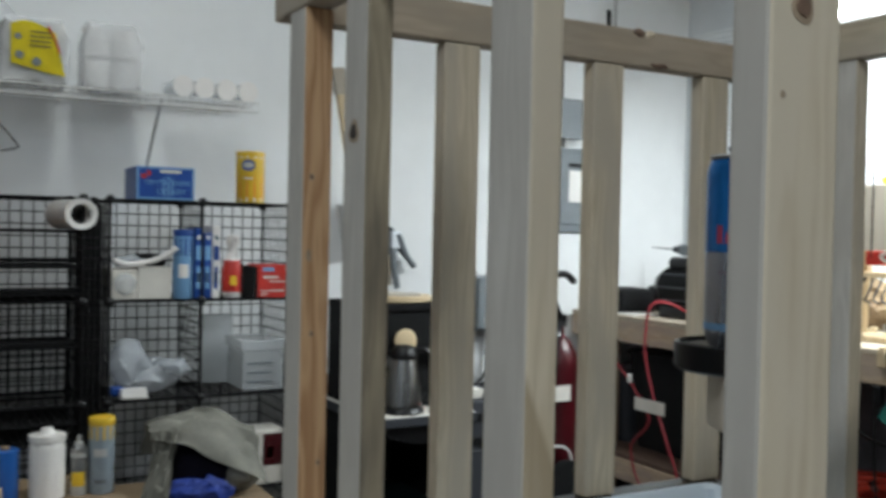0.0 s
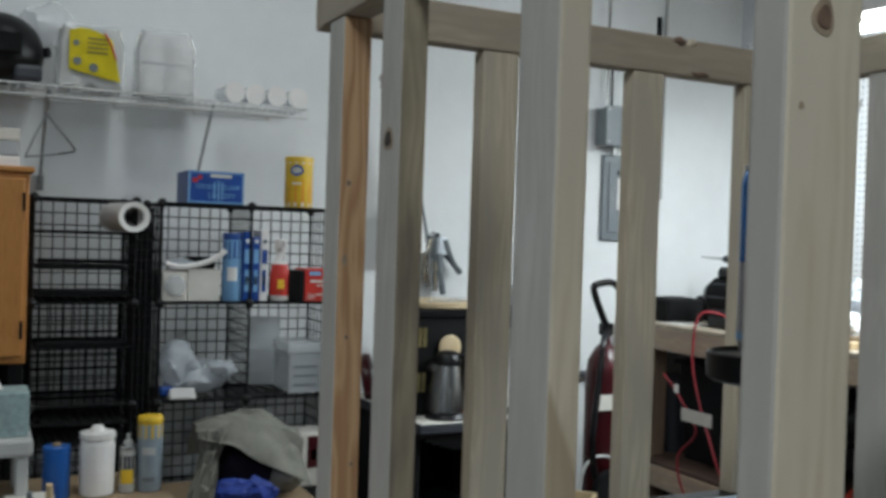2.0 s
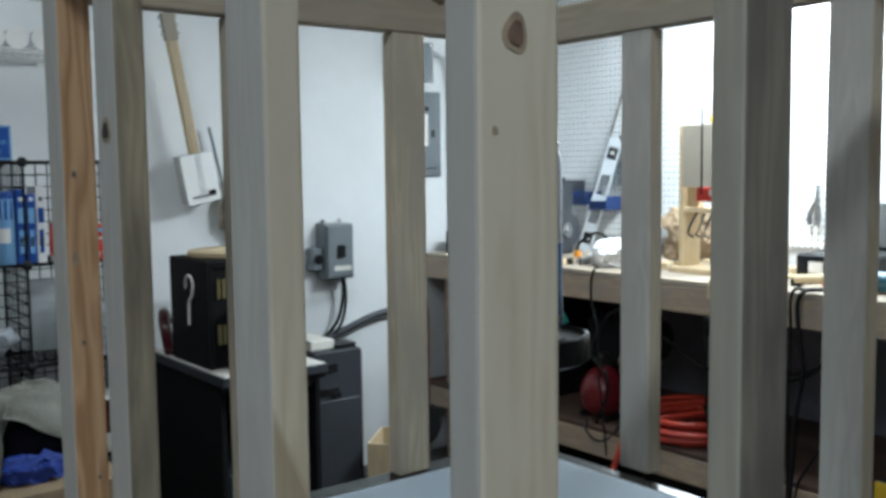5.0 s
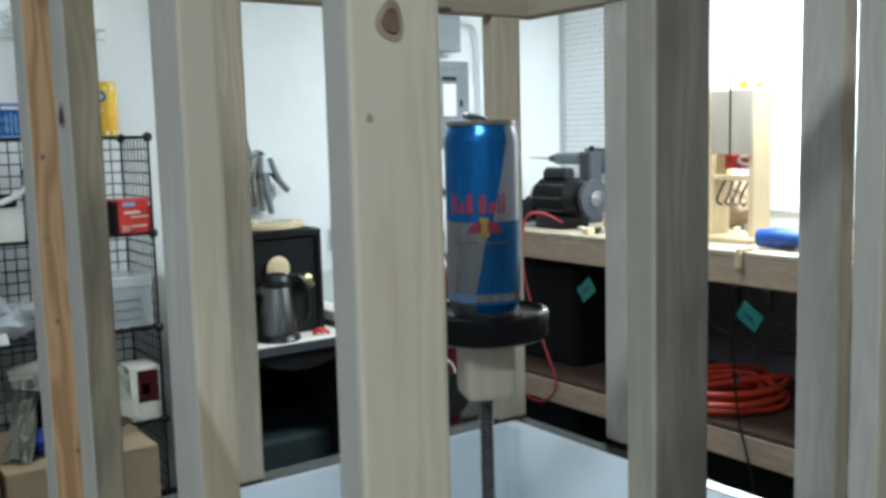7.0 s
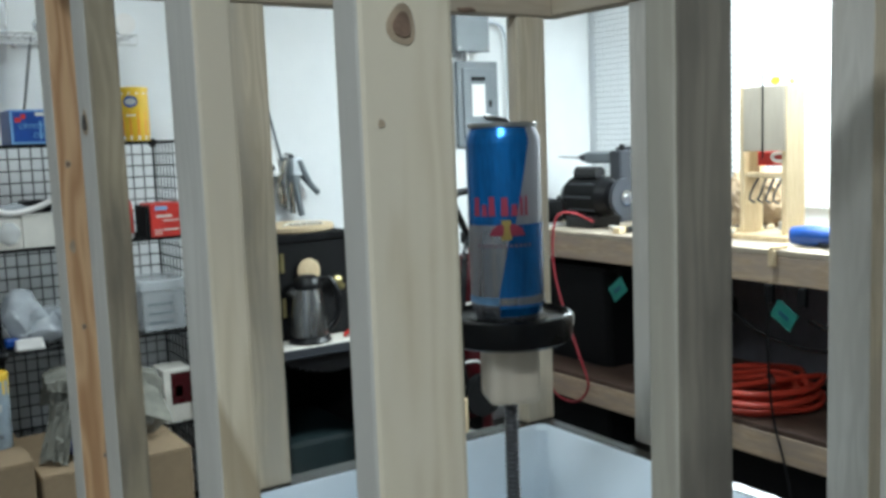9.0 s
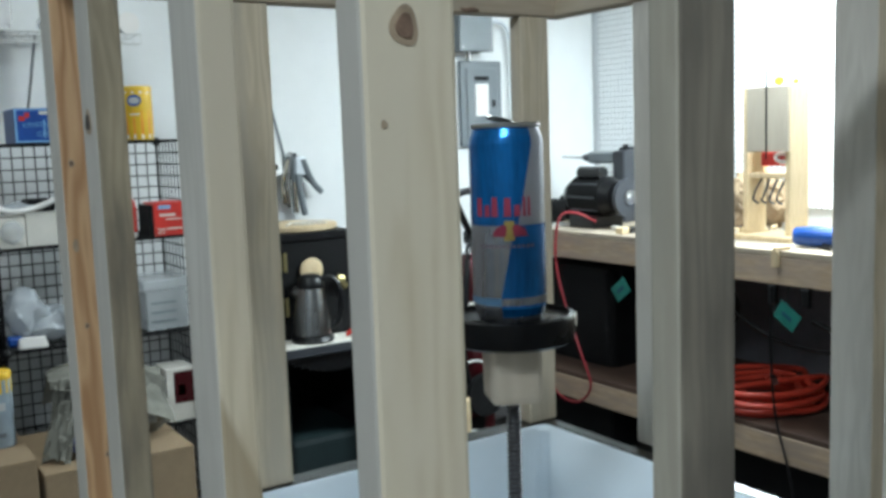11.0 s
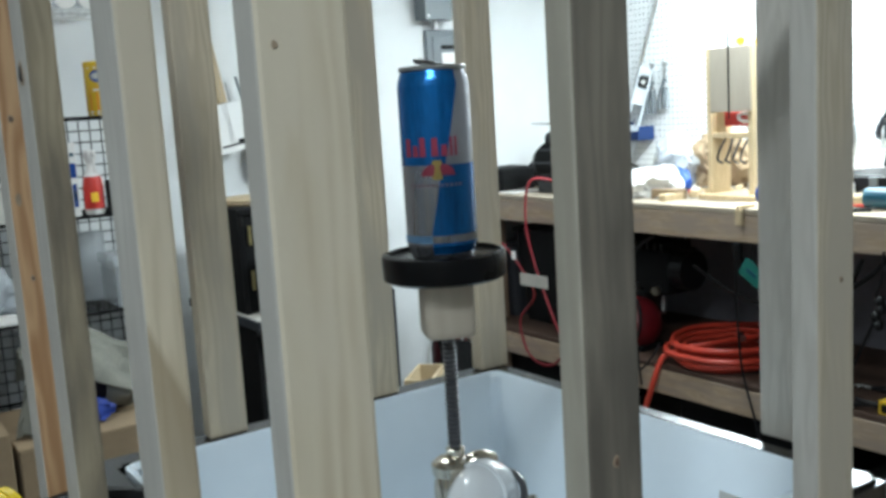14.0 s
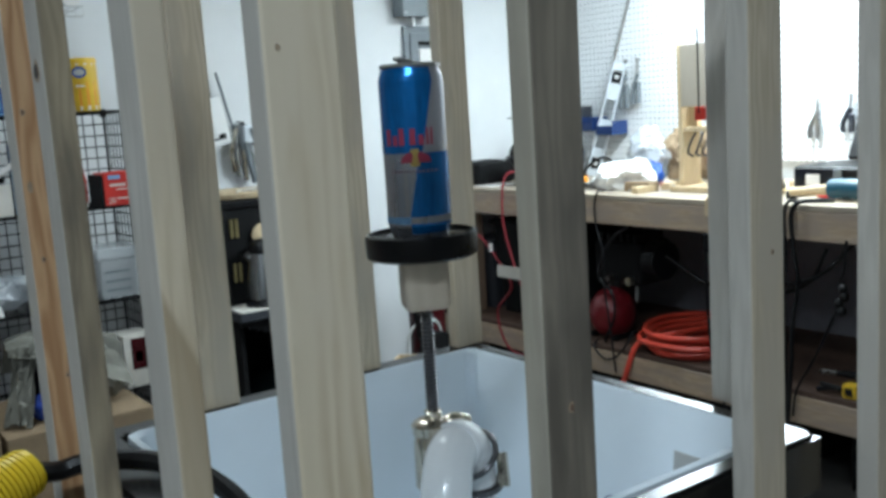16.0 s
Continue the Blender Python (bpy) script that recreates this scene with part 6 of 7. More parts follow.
for y, z, m in ((2.24, 1.12, NAVY), (2.12, 1.1, NAVY), (2.34, 1.17, DARK_GREY)):
    t = thing("parts_bin", (PX - 0.05, y, z), ("dark blue" if m is NAVY else "dark grey") + " plastic parts bin hung on the pegboard", "parts bin", "parts bins")
    part("tray", many(box, [(PX - 0.1, PX - 0.001, y - 0.05, y + 0.05, z, z + 0.004, 0), (PX - 0.1, PX - 0.096, y - 0.05, y + 0.05, z + 0.0045, z + 0.04, 0), (PX - 0.095, PX - 0.001, y - 0.05, y - 0.046, z + 0.0045, z + 0.06, 0),
                            (PX - 0.095, PX - 0.001, y + 0.046, y + 0.05, z + 0.0045, z + 0.06, 0)]), m, t)
fs = thing("hacksaw", (PX, 0.42, 1.4), "steel-framed saw hanging on the pegboard", "saw")
part("frame", one(tube, [(PX - 0.02, 0.46, 1.18), (PX - 0.02, 0.46, 1.5), (PX - 0.02, 0.44, 1.56), (PX - 0.02, 0.36, 1.56), (PX - 0.02, 0.34, 1.5)], 0.009), STEEL, fs, smooth=True)
part("grip", one(box, PX - 0.035, PX - 0.01, 0.43, 0.5, 1.06, 1.18, 0.01, 2), BLACK_PLASTIC, fs)

# ---- level leaning on the pegboard ----
lv = thing("spirit_level", (2.4, 2.1, BT), "long aluminium spirit level leaning on the pegboard", "spirit level")
LA, LB = Vector((2.43, 2.205, BT + 0.002)), Vector((2.5, 2.075, 1.41))


def lean(bm):
    d = LB - LA
    u = d.normalized()
    n = Vector((-0.8, -0.6, 0))
    n = (n - u * n.dot(u)).normalized()
    s = u.cross(n)
    mm = Matrix((s, n, u)).transposed().to_4x4()
    bmesh.ops.transform(bm, matrix=Matrix.Translation(LA) @ mm, verts=bm.verts)
    return bm


LL = (LB - LA).length
wins = [(0.03, 0.09), (0.13, 0.22), (0.26, 0.35), (0.42, 0.48)]
bm = bmesh.new()
for s0, s1 in ((-0.03, -0.021), (0.021, 0.03)):
    box(bm, s0, s1, -0.012, 0.012, 0, LL, 0.001)
edges_ = [0.0] + [v for w in wins for v in w] + [LL]
for a, b in zip(edges_[::2], edges_[1::2]):
    box(bm, -0.0208, 0.0208, -0.005, 0.005, a, b, 0.0005)
part("beam", lean(bm), ALU, lv)
for a in (0.035, 0.425):
    part("vial_frame", lean(one(box, -0.0205, 0.0205, -0.009, 0.009, a + 0.002, a + 0.048, 0.004)), BLACK_PLASTIC, lv)
    part("vial", lean(one(box, -0.01, 0.01, -0.0095, 0.0115, a + 0.015, a + 0.034, 0.003)), PALE_GREY, lv, "pale bubble vial")

sd = thing("straightedge", (2.5, 2.2, BT), "long thin aluminium straightedge leaning on the pegboard", "straightedge")
E0, E1 = Vector((2.475, 2.29, BT + 0.004)), Vector((2.515, 1.955, 1.86))
bm = bmesh.new()
cyl(bm, E0, E1, 0.007, seg=6)
part("blade", bm, STEEL, sd)

# ---- machines on the bench ----
gr_ = thing("bench_grinder", (2.06, 2.14, BT), "black electric motor with grinding wheels on the bench", "bench grinder")
GZ = BT + 0.125
part("motor_body", one(cyl, (2.06, 2.05, GZ), (2.06, 2.23, GZ), 0.082, seg=32), BLACK_MATT, gr_, smooth=True)
part("end_bell", one(cyl, (2.06, 2.01, GZ), (2.06, 2.05, GZ), 0.06, 0.08, 28), BLACK_PLASTIC, gr_, smooth=True)
part("end_bell", one(cyl, (2.06, 2.23, GZ), (2.06, 2.27, GZ), 0.08, 0.06, 28), BLACK_PLASTIC, gr_, smooth=True)
part("capacitor", one(cyl, (2.04, 2.07, GZ + 0.095), (2.04, 2.2, GZ + 0.095), 0.028, seg=18), BLACK_PLASTIC, gr_, smooth=True)
part("shaft", one(cyl, (2.06, 1.93, GZ), (2.06, 2.01, GZ), 0.012, seg=12), STEEL, gr_)
part("wheel", one(cyl, (2.06, 1.945, GZ), (2.06, 1.965, GZ), 0.075, seg=32), DARK_GREY, gr_, "grey grinding wheel", smooth=True)
part("wheel_flange", one(cyl, (2.06, 1.938, GZ), (2.06, 1.944, GZ), 0.03, seg=20), STEEL, gr_)
part("foot", one(box, 1.98, 2.14, 2.06, 2.22, BT + 0.0005, BT + 0.05, 0.006), BLACK_PLASTIC, gr_)
for k in range(7):
    a = radians(60 + k * 40)
    part("fin", one(box, 2.06 + 0.081 * math.cos(a) - 0.004, 2.06 + 0.081 * math.cos(a) + 0.004, 2.06, 2.22, GZ + 0.081 * math.sin(a) - 0.004, GZ + 0.081 * math.sin(a) + 0.004, 0.001), DARK_GREY, gr_)
am = thing("scroll_saw", (2.28, 2.3, BT), "dark grey bench machine with a long arm and chuck", "bench machine")
part("column", one(box, 2.24, 2.32, 2.16, 2.23, BT + 0.0005, 1.22, 0.006), DARK_GREY, am)
part("arm", one(box, 2.25, 2.31, 2.2305, 2.4, 1.165, 1.215, 0.008), MID_GREY, am)
part("chuck", one(cyl, (2.28, 2.4, 1.19), (2.28, 2.45, 1.19), 0.022, 0.014), DARK_GREY, am)
part("spindle", one(cyl, (2.28, 2.45, 1.19), (2.28, 2.6, 1.195), 0.007, 0.003, 10), STEEL, am)
part("knob", one(cyl, (2.28, 2.19, 1.22), (2.28, 2.19, 1.245), 0.012), BLACK_PLASTIC, am)
part("bed", one(box, 2.18, 2.36, 2.2305, 2.52, BT + 0.0005, BT + 0.11, 0.01), BLACK_PLASTIC, am)
part("dial", one(cyl, (2.17, 2.36, BT + 0.07), (2.1795, 2.36, BT + 0.07), 0.02, seg=16), YELLOW, am, "yellow dial")
bm = bmesh.new()
box(bm, 1.95, 2.15, 2.42, 2.6, BT + 0.0005, BT + 0.1, 0.01)
crumple(bm, 0.006, 20)
single("tool_case", bm, BLACK_MATT, "black tool case at the corner of the bench", "tool case")
single("paper_sheet", one(box, 1.9, 2.08, 2.28, 2.41, BT + 0.0005, BT + 0.004, 0), WHITE, "white paper lying on the bench", "paper")

# ---- pine display tower ----
tw = thing("pine_tower", (2.1, 1.28, BT), "tall open pine frame with a shelf and red bracket", "wooden frame")
Y0, Y1, X0, X1, TT = 1.205, 1.394, 2.06, 2.16, 1.432
part("side_board", one(box, X0, X1, Y0, Y0 + 0.019, BT + 0.0195, TT, 0.002), PLY, tw)
part("side_board", one(box, X0, X1, Y1 - 0.019, Y1, BT + 0.0195, TT, 0.002), PLY, tw)
part("base_board", one(box, X0 - 0.03, X1 + 0.01, Y0 - 0.02, Y1 + 0.02, BT + 0.0005, BT + 0.019, 0.002), PLY, tw)
part("front_panel", one(box, X0 - 0.012, X0 - 0.001, Y0 + 0.001, Y1 - 0.024, 1.214, TT - 0.002, 0.002), GREY_PLY, tw, "grey upper panel")
part("wood_cleat", one(box, X0 + 0.03, X0 + 0.06, Y1 - 0.06, Y1 - 0.0195, 1.1435, 1.23, 0.002), PLY, tw)
part("shelf", one(box, X0 + 0.005, X1, Y0 + 0.0195, Y1 - 0.0195, 1.125, 1.143, 0.002), PLY, tw)
part("cord", one(cyl, (X0 - 0.018, 1.285, 1.19), (X0 - 0.018, 1.285, TT + 0.05), 0.003, seg=6), BLACK_MATT, tw)
part("red_bracket", one(box, X0 + 0.012, X0 + 0.024, 1.222, 1.33, 1.165, 1.213, 0.003), RED, tw, "red printed plate")
bm = bmesh.new()
tube(bm, [(X0 + 0.0115, 1.225, 1.206), (X0 + 0.0115, 1.255, 1.206), (X0 + 0.0115, 1.27, 1.195), (X0 + 0.0115, 1.255, 1.182), (X0 + 0.0115, 1.225, 1.18)], 0.006, n=4)
part("white_mark", bm, WHITE, tw, "white curved mark on the red plate", smooth=True)
bm = bmesh.new()
for k in range(4):
    y = 1.235 + k * 0.032
    tube(bm, [(X0 + 0.02, y, 1.124), (X0 + 0.01, y + 0.02, 1.08 - 0.01 * (k % 3)), (X0 + 0.02, y + 0.035, 1.05), (X0 + 0.015, y + 0.01, 1.04)], 0.004, n=4)
part("chain", bm, DARK_GREY, tw, "dark hanging chain links")
part("clamp", many(box, [(FX - 0.025, FX + 0.05, 1.09, 1.105, BT + 0.0005, BT + 0.012, 0.002), (FX - 0.025, FX - 0.012, 1.085, 1.11, BT - 0.05, BT + 0.0003, 0.002)]), PLY, tw)
part("pulley", many(cyl, [((X0 + 0.02, 1.26, TT + 0.014), (X0 + 0.03, 1.275, TT + 0.014), 0.014), ((X0 + 0.05, 1.22, TT + 0.01), (X0 + 0.06, 1.23, TT + 0.01), 0.01)]), YELLOW, tw, "yellow pulley discs")

# ---- loose clutter on the bench ----
def heap(name, c, s, amount, sc, seed, m, label, cat):
    bm = bmesh.new()
    bmesh.ops.create_icosphere(bm, subdivisions=4, radius=1.0, matrix=Matrix.Translation(c) @ Matrix.Diagonal((*s, 1)))
    crumple(bm, amount, sc, seed)
    crumple(bm, amount * 0.45, sc * 3, seed + 3)
    crumple(bm, amount * 0.22, sc * 7, seed + 6)
    for v in bm.verts:
        v.co.z = max(v.co.z, BT + 0.001)
    single(name, bm, m, label, cat, smooth=True)


heap("plastic_bag", (2.06, 1.66, BT + 0.03), (0.09, 0.15, 0.08), 0.035, 12, 1, BAG_WHITE, "crumpled white plastic bag spread on the bench", "plastic bag")
heap("plastic_bag", (2.33, 1.77, BT + 0.09), (0.07, 0.09, 0.12), 0.04, 14, 4, BAG, "puffed clear bag at the back of the bench", "plastic bag")
heap("paper_wad", (2.38, 1.66, BT + 0.1), (0.05, 0.075, 0.11), 0.03, 16, 7, CARD, "crumpled brown paper wad at the back of the bench", "paper")
random.seed(31)
for nm, mm, lb, cat, n_, sz in (("wood_offcut", PLY, "small pale wood offcut lying on the bench", "offcut", 7, (0.05, 0.016, 0.012)), ("metal_bracket", STEEL, "small steel bracket lying on the bench", "bracket", 4, (0.03, 0.012, 0.008)),
                               ("plastic_clip", BLACK_PLASTIC, "small black plastic clip on the bench", "clip", 6, (0.025, 0.015, 0.012)), ("paper_scrap", OFFWHITE, "torn paper scrap lying on the bench", "paper", 4, (0.045, 0.03, 0.0015))):
    for q in range(n_):
        bm = one(box, -sz[0], sz[0], -sz[1], sz[1], 0, sz[2] * 2, min(0.002, sz[2] * 0.5))
        bmesh.ops.rotate(bm, verts=bm.verts, cent=(0, 0, 0), matrix=Matrix.Rotation(random.uniform(0, math.pi), 3, "Z"))
        bmesh.ops.translate(bm, verts=bm.verts, vec=(random.uniform(1.93, 2.28), random.choice((random.uniform(1.42, 1.58), random.uniform(1.83, 1.95), random.uniform(0.88, 1.15))), BT + 0.0008))
        single(nm, bm, mm, lb, cat, "scraps on the bench")
heap("tan_rag", (2.42, 1.55, BT + 0.1), (0.05, 0.08, 0.09), 0.03, 14, 6, CARD, "tan crumpled bag on the bench", "rag")
single("cardboard_offcut", one(box, 1.98, 2.04, 1.47, 1.59, BT + 0.0008, BT + 0.036, 0.003), CARD, "small brown cardboard box lying by the white bag", "box")
heap("blue_cloth", (2.22, 1.69, BT + 0.03), (0.05, 0.07, 0.06), 0.02, 20, 8, BLUE, "dark blue cloth on the bench", "cloth")
heap("white_scraps", (2.05, 1.03, BT + 0.004), (0.05, 0.06, 0.012), 0.012, 30, 9, OFFWHITE, "white scraps lying on the bench", "scraps")
random.seed(5)
for k in range(26):
    y = random.choice((random.uniform(1.44, 1.98), random.uniform(0.45, 1.12), random.uniform(1.45, 1.95)))
    x, a, l_, h_ = random.uniform(1.91, 2.4), random.uniform(0, 180), random.uniform(0.03, 0.12), random.uniform(0.008, 0.03)
    m, nm, lb = random.choice(((OFFWHITE, "paper_scrap", "pale scrap lying on the bench"), (PLY, "wood_offcut", "pale wood offcut lying on the bench"), (BLACK_PLASTIC, "small_part", "small black part lying on the bench"),
                               (STEEL, "metal_part", "small steel part lying on the bench"), (YELLOW, "yellow_part", "small yellow part lying on the bench"), (BLUE, "blue_part", "small blue part lying on the bench"), (RED, "red_part", "small red part lying on the bench")))
    bm = bmesh.new()
    box(bm, -l_ / 2, l_ / 2, -0.012, 0.012, BT + 0.0006, BT + h_, 0.003)
    ob = single(nm, bm, m, lb, "clutter", "bench clutter")
    ob.matrix_basis = pose(x, y, 0, 0, 0, a)
random.seed(17)
for k in range(9):
    y, x, a = random.uniform(0.86, 1.08), random.uniform(1.95, 2.12), random.uniform(50, 130)
    m, nm, lb = ((YELLOW, "yellow_pencil", "thin yellow stick lying among the bench clutter"), (PLY, "wood_stick", "thin pale wooden stick lying on the bench"), (BLACK_PLASTIC, "black_clip", "small black clip lying on the bench"))[k % 3]
    bm = bmesh.new()
    cyl(bm, (-0.05, 0, BT + 0.009 + 0.003 * k), (0.05, 0.006, BT + 0.0085 + 0.002 * k), 0.0055, 0.004, 8)
    ob = single(nm, bm, m, lb, "clutter", "bench clutter")
    ob.matrix_basis = pose(x, y, 0, 0, 0, a)
ot = thing("orange_spool", (2.2, 2.02, BT), "small orange plastic spool beside a black cable", "spool")
bm = bmesh.new()
lathe(bm, [(0.014, 0), (0.016, 0.004), (0.014, 0.024), (0.008, 0.028)], (2.2, 2.02, BT + 0.0006), 16)
part("cap", bm, ORANGE_PRINT, ot, smooth=True)
bm = bmesh.new()
tube(bm, [(2.3, 2.12, BT + 0.012), (2.25, 2.05, BT + 0.06), (2.28, 1.98, BT + 0.1), (2.32, 1.95, BT + 0.05), (2.26, 2.0, BT + 0.012)], 0.006)
single("black_cable_loop", bm, BLACK_PLASTIC, "looped black cable on the bench", "cable", smooth=True)
bt = thing("blue_drill", (2.0, 1.05, BT), "dark blue hand drill lying on the bench", "drill")
part("drill_body", one(tube, [(1.98, 1.12, BT + 0.034), (1.99, 1.05, BT + 0.036), (2.0, 0.96, BT + 0.034)], lambda t_: 0.033 - 0.012 * abs(t_ - 0.4), seg=14, n=4), BLUE, bt, smooth=True)
part("grip", one(tube, [(1.99, 1.04, BT + 0.03), (2.05, 1.02, BT + 0.025), (2.1, 1.0, BT + 0.025)], 0.022, n=3), BLACK_PLASTIC, bt, smooth=True)
sa = thing("teal_power_tool", (2.0, 0.74, BT), "teal power tool lying on the bench", "power tool")
part("motor_case", one(tube, [(2.0, 0.76, BT + 0.034), (2.0, 0.7, BT + 0.036), (2.0, 0.56, BT + 0.034)], 0.031, seg=16, n=3), TEAL, sa, smooth=True)
part("nose", one(cyl, (1.99, 0.76, BT + 0.034), (1.97, 0.88, BT + 0.024), 0.017, 0.012), PLY, sa, smooth=True)
part("label", one(box, 1.967, 1.9685, 0.62, 0.65, BT + 0.028, BT + 0.042, 0), OFFWHITE, sa)
lp = thing("open_black_case", (2.3, 0.9, BT), "open black plastic tool case on the bench", "tool case")
part("tray", one(box, 2.16, 2.42, 0.74, 1.0, BT + 0.0005, BT + 0.085, 0.008), BLACK_PLASTIC, lp)
part("latch", one(box, 2.152, 2.1595, 0.82, 0.85, BT + 0.05, BT + 0.08, 0.002), MID_GREY, lp)
bm = one(box, -0.01, 0.01, 0.72, 0.96, 0.0, 0.17, 0.006)
bmesh.ops.rotate(bm, verts=bm.verts, cent=(0, 0, 0), matrix=Matrix.Rotation(radians(28), 3, "Y"))
bmesh.ops.translate(bm, verts=bm.verts, vec=(2.42, 0, BT + 0.087))
part("lid", bm, BLACK_PLASTIC, lp)
part("label", one(box, 2.157, 2.1595, 0.9, 0.95, BT + 0.025, BT + 0.06, 0), WHITE, lp)

# ---- under the bench ----
LS = 0.3432
hc = thing("air_hose_coil", (2.1, 1.28, LS), "orange rubber air hose lying in a loose coil", "hose")
random.seed(9)
bm = bmesh.new()
pts = []
for k in range(8 * 12):
    a = 2 * math.pi * k / 12
    lay = k // 12
    r = 0.155 + 0.035 * math.sin(lay * 2.1) + random.uniform(-0.008, 0.008)
    pts.append((2.07 + r * 1.15 * math.cos(a) + 0.02 * math.sin(lay), 1.325 + r * 1.05 * math.sin(a), LS + 0.012 + lay * 0.0095 + random.uniform(-0.003, 0.003)))
pts += [(1.96, 1.32, LS + 0.08), (1.9, 1.43, LS + 0.045), (1.87, 1.46, LS + 0.014), (1.845, 1.48, 0.27), (1.84, 1.52, 0.16)]
tube(bm, pts, 0.0105, seg=8, n=3)
part("hose", bm, ORANGE, hc, smooth=True)
part("fitting", one(cyl, (2.06, 1.26, LS + 0.09), (2.1, 1.3, LS + 0.092), 0.012, seg=10), STEEL, hc)
ac = thing("air_compressor", (1.99, 1.69, LS), "dark red tank air compressor with black pump and fittings", "compressor")
bm = bmesh.new()
bmesh.ops.create_uvsphere(bm, u_segments=28, v_segments=18, radius=1.0, matrix=Matrix.Translation((2.0, 1.69, LS + 0.094)) @ Vector((0.77, 0.64, 0)).to_track_quat("Z", "Y").to_matrix().to_4x4() @ Matrix.Diagonal((0.09, 0.1, 0.1, 1)))
part("tank", bm, RED_TANK_BRIGHT, ac, smooth=True)
part("tank_band", one(lathe, [(0.034, 0), (0.036, 0.004), (0.034, 0.05), (0.02, 0.056)], (2.04, 1.7, LS + 0.17), 18), BLACK_PLASTIC, ac, smooth=True)
part("pump", one(box, 2.02, 2.2, 1.56, 1.8, LS + 0.205, LS + 0.37, 0.02, 3), BLACK_MATT, ac)
part("motor", one(cyl, (2.1, 1.5, LS + 0.3), (2.1, 1.72, LS + 0.3), 0.075, seg=24), BLACK_PLASTIC, ac, smooth=True)
for k in range(6):
    part("cooling_fin", one(box, 2.025, 2.185, 1.585 + 0.034 * k, 1.595 + 0.034 * k, LS + 0.3705, LS + 0.4, 0.002), BLACK_PLASTIC, ac)
part("gauge", one(cyl, (1.995, 1.6, LS + 0.225), (2.02, 1.605, LS + 0.225), 0.016, seg=16), STEEL, ac)
part("gauge", one(cyl, (1.99, 1.7, LS + 0.23), (2.02, 1.7, LS + 0.23), 0.012, seg=16), STEEL, ac)
part("outlet", one(cyl, (2.0, 1.56, LS + 0.15), (2.05, 1.6, LS + 0.22), 0.009, seg=10), STEEL, ac)
for y in (1.62, 1.74):
    part("foot", one(box, 1.94, 2.06, y, y + 0.02, LS, LS + 0.02, 0.002), BLACK_MATT, ac)
for y0, y1, h_, m, lb in ((2.0, 2.42, 0.4, BLACK_MATT, "black storage bin on the lower shelf"), (2.44, 2.62, 0.3, DARK_GREY, "dark grey storage bin on the lower shelf"), (-0.4, 0.1, 0.3, BLACK_MATT, "black storage bin on the lower shelf")):
    t = thing("storage_bin", (2.2, (y0 + y1) / 2, LS), lb, "storage bin", "bins under the bench")
    bm = bmesh.new()
    loft(bm, [(rounded(2.03, 2.45, y0 + 0.02, y1 - 0.02, 0.03), LS), (rounded(2.0, 2.48, y0, y1, 0.03), LS + h_)], cap_first=True)
    part("bin", bm, m, t, smooth=True)
    part("bin_rim", one(box, 1.992, 2.488, y0 - 0.008, y1 + 0.008, LS + h_ + 0.0005, LS + h_ + 0.018, 0.006), m, t)
for y0, y1, h_ in ((2.0, 2.5, 0.2), (0.9, 1.5, 0.19), (0.1, 0.7, 0.2)):
    t = thing("floor_crate", (2.25, (y0 + y1) / 2, 0), "black crate standing on the floor under the bench", "crate", "crates under the bench")
    part("crate", one(box, 2.0, 2.45, y0, y1, 0.0, h_, 0.01), BLACK_MATT, t)


def tag_card(y, z, turn):
    t = thing("green_tag", (FX - 0.006, y, z), "green card tag hanging from the bench on a string", "tag", "green tags")
    bm = one(box, -0.001, 0.001, -0.042, 0.042, -0.03, 0.03, 0)
    bmesh.ops.rotate(bm, verts=bm.verts, cent=(0, 0, 0), matrix=Matrix.Rotation(radians(turn), 3, "X"))
    bmesh.ops.translate(bm, verts=bm.verts, vec=(FX - 0.01, y, z))
    part("card", bm, GREEN_TAG, t)
    bm = one(box, -0.0008, 0.0008, -0.02, 0.02, -0.006, 0.006, 0)
    bmesh.ops.rotate(bm, verts=bm.verts, cent=(0, 0, 0), matrix=Matrix.Rotation(radians(turn), 3, "X"))
    bmesh.ops.translate(bm, verts=bm.verts, vec=(FX - 0.0125, y, z))
    part("print_bar", bm, TEAL, t)
    part("string", one(cyl, (FX - 0.008, y, z + 0.03), (FX - 0.004, y, 0.806), 0.0012, seg=5), BLACK_MATT, t)


tag_card(1.787, 0.715, -38)
tag_card(1.06, 0.715, 32)


def cable(name, pts, r, m, label):
    t = thing(name, pts[0], label, "cable", "hanging cables")
    part("cord", one(tube, pts, r), m, t, smooth=True)
    return t


